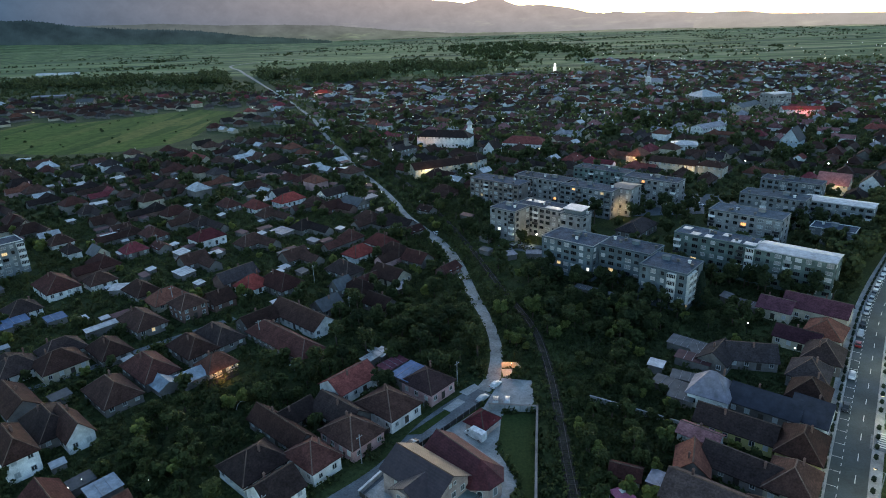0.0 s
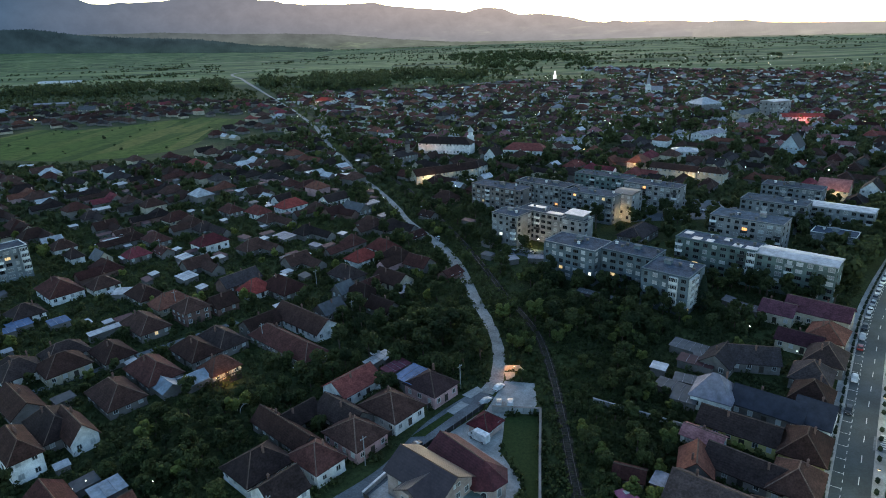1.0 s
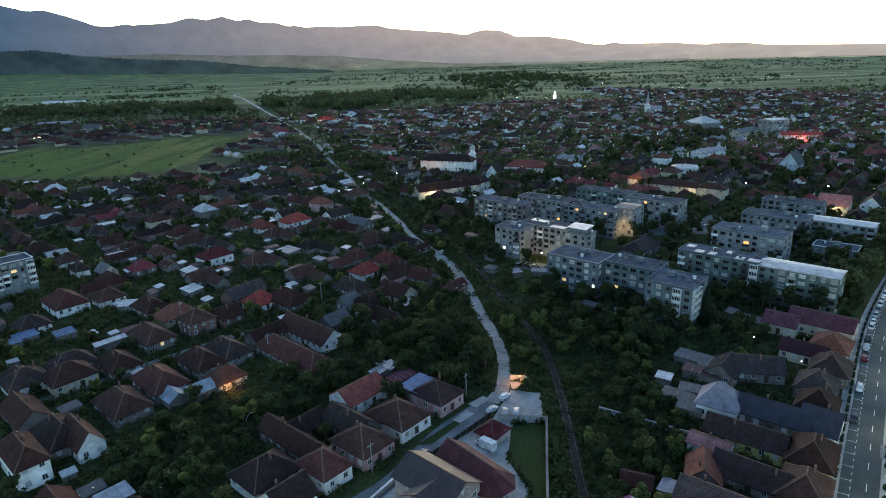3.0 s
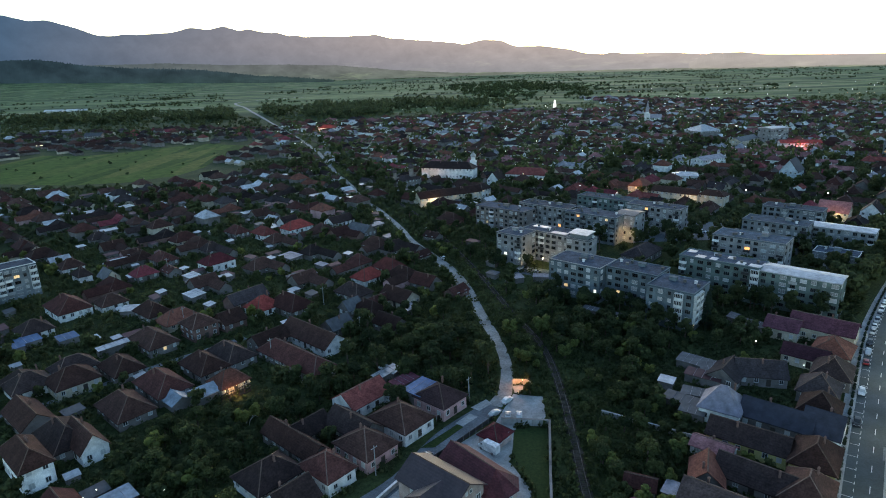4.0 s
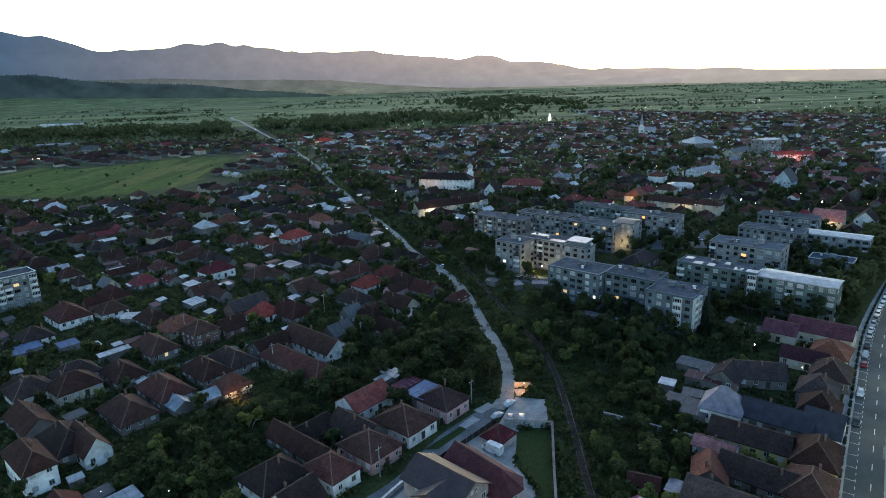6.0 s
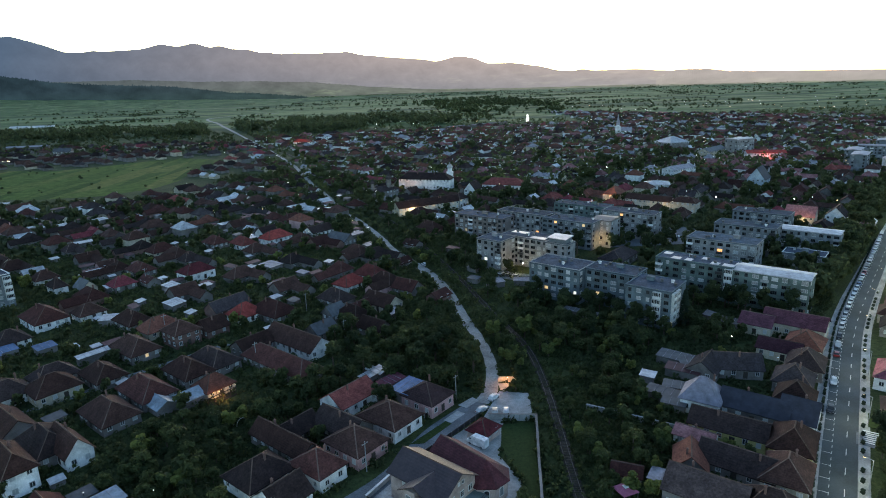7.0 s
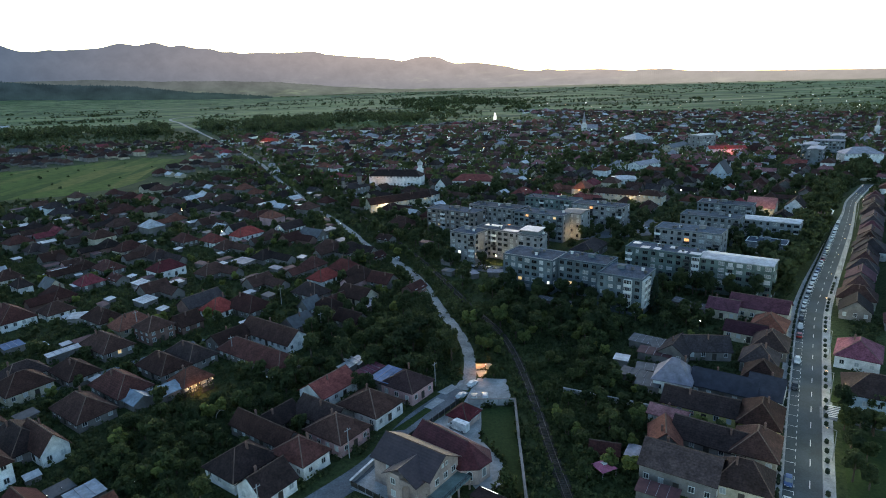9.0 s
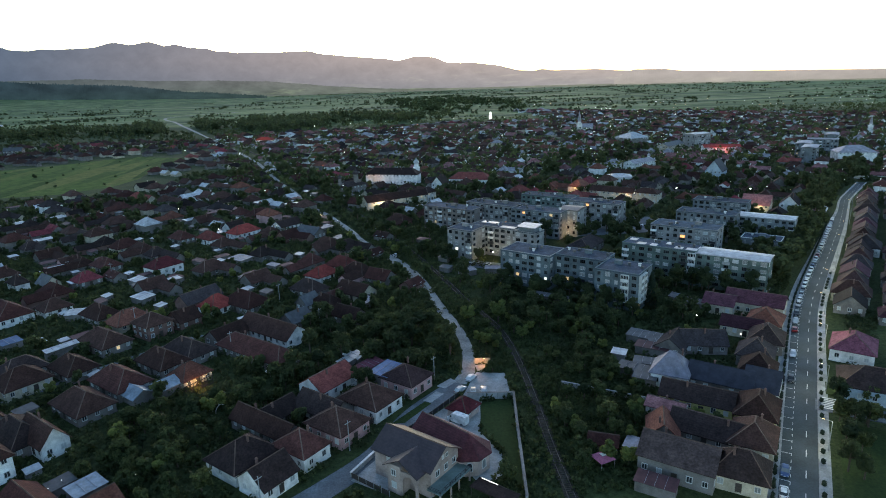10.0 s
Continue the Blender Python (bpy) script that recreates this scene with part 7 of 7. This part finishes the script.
def van(x, y, turn):
    ob = thing("van", x, y, 0.06, turn, "white delivery van parked in the concrete yard", "van")
    body = loft([(-2.9, 0.94, 0.86, 0.42, 2.45), (-2.8, 0.99, 0.9, 0.32, 2.58), (1.1, 0.99, 0.9, 0.32, 2.58), (1.75, 0.97, 0.82, 0.32, 2.05), (2.3, 0.94, 0.84, 0.34, 1.32), (2.85, 0.82, 0.7, 0.4, 0.98)])
    b = part("body", body.mesh("body", "paint_white"), ob)
    part("windscreen", Geo().add([(1.45, -0.8, 2.22), (1.45, 0.8, 2.22), (2.28, 0.84, 1.42), (2.28, -0.84, 1.42), (1.5, -0.8, 2.3), (1.5, 0.8, 2.3), (2.36, 0.84, 1.44), (2.36, -0.84, 1.44)],
         [(4, 7, 6, 5), (0, 1, 2, 3), (0, 4, 5, 1), (2, 6, 7, 3), (0, 3, 7, 4), (1, 5, 6, 2)]).mesh("windscreen", "glass"), b, label="dark sloping windscreen")
    for sy in (-1, 1):
        part("side_window", Geo().box(1.05, sy * 0.93 - 0.02, 1.35, 1.75, sy * 0.93 + 0.02, 1.9).mesh("side_window", "glass"), b)
    for sx in (-1.8, 1.75):
        for sy in (-0.88, 0.88):
            w = part("wheel", TYRE, ob, pose(sx, sy, 0.34) @ Matrix.Diagonal((1.1, 1.1, 1.1, 1)))
            part("rim", RIM, w)
    for sy in (-0.6, 0.6):
        part("headlight", HEADLIGHT, b, pose(2.75, sy, 0.8))
    return ob


van(6.3, 127.0, 136)


# ---- street furniture ----
def lamp_light(name, x, y, z, power, colour, radius=0.25):
    lt = new(name, bpy.data.lights.new(name, "POINT"))
    lt.data.energy, lt.data.color, lt.data.shadow_soft_size = power, colour, radius
    lt.location = (x, y, z)
    return lt


POLE = Geo().tube(0, 0, -0.2, 0.5, 0.12, 0.11, 8).tube(0, 0, 0.5, 7.6, 0.11, 0.07, 8).mesh("pole", "concrete")
ARM = Geo().add([(0, -0.04, 7.5), (0, 0.04, 7.5), (1.5, 0.03, 7.9), (1.5, -0.03, 7.9), (0, -0.04, 7.6), (0, 0.04, 7.6), (1.5, 0.03, 7.97), (1.5, -0.03, 7.97)],
                [(0, 1, 2, 3), (4, 7, 6, 5), (0, 3, 7, 4), (1, 5, 6, 2), (3, 2, 6, 7), (0, 4, 5, 1)]).mesh("arm", "concrete")
HEAD = Geo().add([(1.4, -0.14, 7.9), (1.4, 0.14, 7.9), (2.1, 0.1, 7.93), (2.1, -0.1, 7.93), (1.45, -0.1, 8.05), (1.45, 0.1, 8.05), (2.0, 0.07, 8.03), (2.0, -0.07, 8.03)],
                 [(0, 1, 2, 3), (4, 7, 6, 5), (0, 3, 7, 4), (1, 5, 6, 2), (3, 2, 6, 7), (0, 4, 5, 1)]).mesh("lamp_head", "dark_metal")
LENS = Geo().box(1.48, -0.1, 7.84, 1.98, 0.1, 7.895).mesh("lens", "lamp_warm")


def street_lamp(x, y, turn, power, colour=(0.93, 1.0, 0.74)):
    ob = thing("street_lamp", x, y, 0.1, turn, "lit street lamp on a tapered metal pole", "street lamp", "street lamps")
    part("pole", POLE, ob)
    part("arm", ARM, ob)
    h = part("lamp_head", HEAD, ob)
    part("lens", LENS, h, label="glowing warm lens")
    if power:
        d = pose(x, y, 0, 0, 0, turn) @ Vector((1.73, 0, 0))
        lamp_light("street_lamp_light", d.x, d.y, 7.7, power, colour, 0.3)


AVENUE_LAMP = 560
for k, (x, y, a) in enumerate(along(avenue_line, 60, 31, 440, 4.3)):
    street_lamp(x, y, a + 90, AVENUE_LAMP)
lamp_light("forecourt_lamp", 17.4, 156.4, 2.4, 170, (1.0, 0.43, 0.15), 0.15)

WOOD_POLE = Geo().tube(0, 0, -0.3, 8.0, 0.15, 0.1, 8).box(-0.9, -0.06, 7.3, 0.9, 0.06, 7.42).mesh("utility_pole", "concrete")
INSULATOR = Geo().tube(0, 0, 0, 0.18, 0.05, 0.03, 6).mesh("insulator", "white_paint")
for x, y, a in ((-20.6, 118.9, 48), (2.7, 149.7, 48), (-38.0, 100.5, 48), (-131.9, 273.0, 20), (-51.1, 226.7, 48), (-33.0, 195.8, 48), (-100.0, 210.0, 48), (-60.0, 180.0, 48)):
    ob = thing("utility_pole", x, y, 0, a, "grey concrete utility pole with a crossarm", "utility pole")
    p = part("post", WOOD_POLE, ob)
    for u in (-0.8, 0.0, 0.8):
        part("insulator", INSULATOR, p, pose(u, 0, 7.42))


def wall_run(name, points, height, thick, mat, cap, label):
    """A garden wall with a capping, in straight runs between its corners."""
    ob = thing(name, points[0][0], points[0][1], 0, 0, label, "wall")
    ob.matrix_basis = Matrix.Identity(4)
    for (x0, y0), (x1, y1) in zip(points, points[1:]):
        L, a = math.hypot(x1 - x0, y1 - y0), math.degrees(math.atan2(y1 - y0, x1 - x0))
        m = pose(x0, y0, 0, 0, 0, a)
        w = part("panel", Geo().box(0, -thick / 2, -0.2, L, thick / 2, height).mesh("panel", mat), ob, m)
        part("coping", Geo().box(-0.1, -thick / 2 - 0.12, height, L + 0.1, thick / 2 + 0.12, height + 0.1).mesh("coping", cap), w)
        for k in range(int(L / 4) + 1):
            part("pier", Geo().box(-0.2, -thick / 2 - 0.08, -0.2, 0.2, thick / 2 + 0.08, height + 0.02).mesh("pier", mat), w, pose(min(k * 4.0, L - 0.25) + 0.2, 0, 0))
    return ob


wall_run("garden_wall", [(10.5, 138.4), (22.9, 136.6), (19.8, 118.0), (16.0, 94.0)], 1.9, 0.35, "concrete", "plaster_grey", "pale concrete garden wall with a light coping")
wall_run("garden_wall", [(60.6, 125.9), (49.0, 133.6), (37.6, 141.0)], 1.5, 0.2, "concrete", "concrete", "long grey concrete wall between gardens")


def fence(points, height, label, mat="dark_metal"):
    ob = thing("fence", 0, 0, 0, 0, label, "fence")
    post = Geo().box(-0.06, -0.06, -0.2, 0.06, 0.06, height + 0.1).mesh("post", "concrete")
    for (x0, y0), (x1, y1) in zip(points, points[1:]):
        L, a = math.hypot(x1 - x0, y1 - y0), math.degrees(math.atan2(y1 - y0, x1 - x0))
        n = max(1, round(L / 2.4))
        panel = Geo().box(0.06, -0.025, 0.15, L / n - 0.06, 0.025, height).mesh("panel", mat)
        for k in range(n):
            m = pose(x0 + (x1 - x0) * k / n, y0 + (y1 - y0) * k / n, 0, 0, 0, a)
            part("post", post, ob, m)
            part("panel", panel, ob, m)
    return ob


wall_run("garden_wall", [(-20.0, 108.6), (-13.9, 117.2)], 1.2, 0.3, "concrete", "plaster_white", "low concrete street wall with a white coping")
fence([(-13.4, 117.4), (-1.5, 129.5), (8.8, 140.5)], 1.5, "dark street fence with pale concrete posts")
fence([(-11.8, 100.5), (-19.9, 108.2)], 1.4, "dark street fence with pale concrete posts", "wood")
fence([(-27.0, 119.5), (-18.5, 126.8), (-11.5, 133.0)], 1.6, "grey board fence between the house fronts", "wood")
fence([(15.9, 158.9), (20.2, 158.4), (21.6, 154.6)], 2.0, "pale board fence lit orange by a lamp", "plaster_cream")
fence([(-6.5, 140.5), (-1.0, 146.0)], 1.6, "grey board fence between the house fronts", "wood")

SHRUB = quads_mesh("shrub", leaves(np.random.default_rng(2), np.array([[-0.9, 0, 0.55], [0, 0, 0.6], [0.9, 0, 0.55]]), np.array([0.6, 0.65, 0.6]), 260, 0.16), "needle")
for k, (x, y, a) in enumerate(along(avenue_line, 62, 5.2, 330, -5.85)):
    ob = new("clipped_shrub", SHRUB)
    ob.matrix_basis = pose(x, y, 0.1, 0, 0, a) @ Matrix.Diagonal((1.35, 0.6, 0.9, 1))
    tagged(ob, "dark clipped shrub in the pavement strip", "shrub", "shrubs along the avenue")
for k, (x, y, a) in enumerate(along(avenue_line, 64, 4.3, 240, 3.25)):
    if k % 5 != 4:
        ob = new("clipped_shrub", SHRUB)
        ob.matrix_basis = pose(x, y, 0.1, 0, 0, a) @ Matrix.Diagonal((0.6, 0.7, 0.9, 1))
        tagged(ob, "small round clipped shrub beside the pavement", "shrub", "shrubs along the avenue")

# ---- small things in the gardens ----
parasol = thing("parasol", -45.2, 161.3, 0, 0, "round white garden parasol standing in an orchard", "parasol")
part("pole", Geo().tube(0, 0, -0.1, 2.3, 0.03, 0.03, 6).mesh("pole", "metal_pale"), parasol)
part("canopy", Geo().tube(0, 0, 2.0, 2.35, 1.25, 0.5, 16).tube(0, 0, 2.35, 2.5, 0.5, 0.05, 16).mesh("canopy", "plaster_white"), parasol, label="white round canopy")
hoops = thing("hoop_frame", -58.6, 145.8, 0, -40, "bare white hoop frame of a small greenhouse", "greenhouse frame")
for k in range(4):
    arc = [(1.6 * math.cos(math.pi * q / 10), 1.9 * math.sin(math.pi * q / 10)) for q in range(11)]
    g = Geo()
    for a, b in arc:
        g.v += [(1.3 * k - 0.05, a, b), (1.3 * k + 0.05, a, b), (1.3 * k + 0.05, a * 0.94, b * 0.95), (1.3 * k - 0.05, a * 0.94, b * 0.95)]
    g.f += [(4 * q + i, 4 * q + (i + 1) % 4, 4 * q + 4 + (i + 1) % 4, 4 * q + 4 + i) for q in range(10) for i in range(4)]
    part("hoop", g.mesh("hoop", "white_paint"), hoops)
part("ridge_bar", Geo().box(-0.1, -0.04, 1.84, 4.0, 0.04, 1.92).mesh("ridge_bar", "white_paint"), hoops)

# ---- garden canopy ----
canopy = thing("garden_canopy", 35.6, 103.9, 0, 20, "pink fabric garden canopy with a pale top vent", "canopy")
canopy.scale = (1.35, 1.35, 1.0)
for u, v in ((-1.35, -1.35), (1.35, -1.35), (1.35, 1.35), (-1.35, 1.35)):
    part("post", Geo().tube(u, v, -0.1, 2.2, 0.04, 0.04, 6).mesh("post", "metal_pale"), canopy)
rim, mid = [(-1.5, -1.5, 2.15), (1.5, -1.5, 2.15), (1.5, 1.5, 2.15), (-1.5, 1.5, 2.15)], [(-0.45, -0.45, 2.85), (0.45, -0.45, 2.85), (0.45, 0.45, 2.85), (-0.45, 0.45, 2.85)]
part("fabric", Geo().slab((rim + mid, [(i, (i + 1) % 4, 4 + (i + 1) % 4, 4 + i) for i in range(4)]), 0.03).mesh("fabric", "canopy_pink"), canopy, label="pink fabric roof")
part("vent", Geo().add([(a, b, 2.92) for a, b, _ in mid] + [(0, 0, 3.15)], [(0, 1, 4), (1, 2, 4), (2, 3, 4), (3, 0, 4), (3, 2, 1, 0)]).mesh("vent", "plaster_white"), canopy, label="pale top vent")

# ---- lamps over the town ----
terrace = thing("terrace", -65.6, 158.0, 0, 48, "wooden terrace with a low rail and warm lights", "terrace")
part("deck", Geo().box(-4.6, -1.6, 0, 4.6, 1.2, 0.3).mesh("deck", "wood"), terrace)
for u in range(6):
    part("post", Geo().box(-4.5 + 1.78 * u, -1.55, 0.3, -4.38 + 1.78 * u, -1.43, 2.5).mesh("post", "wood"), terrace)
part("rail", Geo().box(-4.6, -1.55, 1.1, 4.6, -1.45, 1.2).mesh("rail", "wood"), terrace)
part("beam", Geo().box(-4.6, -1.58, 2.5, 4.6, -1.4, 2.65).mesh("beam", "wood"), terrace)
lamp_light("terrace_lamp", -64.6, 156.4, 2.2, 170, (1.0, 0.55, 0.25), 0.3)
lamp_light("yard_lamp", -17.4, 138.5, 4.2, 30, (1.0, 0.9, 0.45), 0.1)
lamp_light("courtyard_lamp", 89.0, 298.0, 5.0, 260, (1.0, 0.72, 0.35), 0.3)
lamp_light("car_park_lamp", 40.0, 264.0, 5.0, 500, (1.0, 0.82, 0.45), 0.3)
lamp_light("facade_lamp", -6.0, 397.0, 5.0, 1000, (1.0, 0.8, 0.5), 0.3)
lamp_light("street_glow", 152.0, 376.0, 6.0, 480, (1.0, 0.72, 0.4), 0.3)
lamp_light("street_glow", 127.0, 406.0, 6.0, 1000, (1.0, 0.5, 0.2), 0.3)
lamp_light("balcony_lamp", 209.0, 321.0, 6.0, 700, (1.0, 0.75, 0.4), 0.3)
lamp_light("neon_light", 340.0, 582.0, 6.0, 1700, (1.0, 0.16, 0.13), 0.5)
lamp_light("far_yard_lamp", -168.0, 890.0, 8.0, 2000, (1.0, 0.45, 0.25), 0.5)
lamp_light("church_lamp", -16.0, 494.0, 3.0, 900, (1.0, 0.45, 0.15), 0.3)

BULB = Geo()
for z0, z1, r0, r1 in ((-1, -0.5, 0.1, 0.87), (-0.5, 0.5, 0.87, 0.87), (0.5, 1, 0.87, 0.1)):
    BULB.tube(0, 0, z0, z1, r0, r1, 6)


POSTS = Geo()


def lights_of(name, places, mat, label):
    geo = Geo()
    for x, y, z, r in places:
        geo.add([(x + a * r, y + b * r, z + c * r) for a, b, c in BULB.v], BULB.f)
        POSTS.tube(x, y, 0, z - r * 0.9, 0.07, 0.05, 5)
    tagged(new(name, geo.mesh(name, mat)), label, "lamps", kind="stuff")


lr = random.Random(4)
for mat, n in (("lamp_white", 300), ("lamp_warm", 110), ("lamp_red", 8)):
    spots = []
    while len(spots) < n:
        y = lr.uniform(330, 1700)
        x = lr.uniform(-0.35, 0.95) * y
        if (x < -120 and lr.random() < 0.75) or (y > 1250 and x < 350):
            continue
        spots.append((x, y, lr.uniform(5, 8), 0.08 + 0.00017 * y))
    lights_of("distant_lamps", spots, mat, "lit street lamps scattered over the far town")
lights_of("garden_lamps", [(94.6, 174.0, 4, 0.2), (101.5, 159.2, 3, 0.17), (235.1, 368.8, 7, 0.4), (42.0, 262.7, 5, 0.35), (-131.5, 169.0, 3, 0.3), (192.0, 384.6, 7, 0.4), (66.0, 130.0, 3, 0.12), (-82.0, 113.2, 3, 0.07), (-83.6, 110.6, 3, 0.07), (-65.6, 110.4, 4.5, 0.07), (-70.5, 108.4, 3.4, 0.07), (-78.6, 109.6, 2.6, 0.05)], "lamp_white", "single lit lamps in yards and car parks")
lights_of("terrace_lights", [(-67.6 + 0.6 * k, 156.9 + 0.66 * k, 2.0 + 0.4 * (k % 3), 0.07) for k in range(10)] + [(-67.0 - 0.6 * k, 156.4 + 0.5 * k, 1.8 + 0.4 * (k % 2), 0.07) for k in range(7)] + [(18.6, 157.6, 2.2, 0.12), (-17.6, 139.0, 3.6, 0.16), (-16.6, 138.4, 3.6, 0.16), (-19.8, 139.6, 3.5, 0.14)], "lamp_warm", "string of warm lights on a terrace and in yards")
lights_of("farm_lights", [(-513.0 + 4 * k, 795.0 + 3 * (k % 2), 5, 0.5) for k in range(3)], "lamp_warm", "bright farm lamps at the town's edge")
tagged(new("lamp_posts", POSTS.mesh("lamp_posts", "dark_metal")), "thin dark posts under the town's lamps", "lamp posts", kind="stuff")
carport = thing("carport", 9.6, 95.8, 0, -44, "open carport with a flat dark roof beside the villa", "carport")
part("roof", Geo().box(-5.0, -1.8, 2.45, 5.0, 1.8, 2.6).mesh("roof", "tile_dark"), carport)
part("edge_beam", Geo().box(-5.1, 1.8, 2.36, 5.1, 1.92, 2.68).mesh("edge_beam", "wood"), carport)
for u in (-4.7, 0.0, 4.7):
    for v in (-1.6, 1.6):
        part("post", Geo().box(u - 0.07, v - 0.07, -0.2, u + 0.07, v + 0.07, 2.45).mesh("post", "wood"), carport)
light = thing("strip_light", 9.15, 98.6, 2.69, -44, "long white fluorescent strip light on a carport", "lamp")
part("tube", Geo().box(-2.0, -0.07, 0.05, 2.0, 0.07, 0.17).mesh("tube", "lit_white"), light)
part("bracket", Geo().box(-2.05, -0.1, 0, 2.05, 0.1, 0.05).mesh("bracket", "dark_metal"), light)
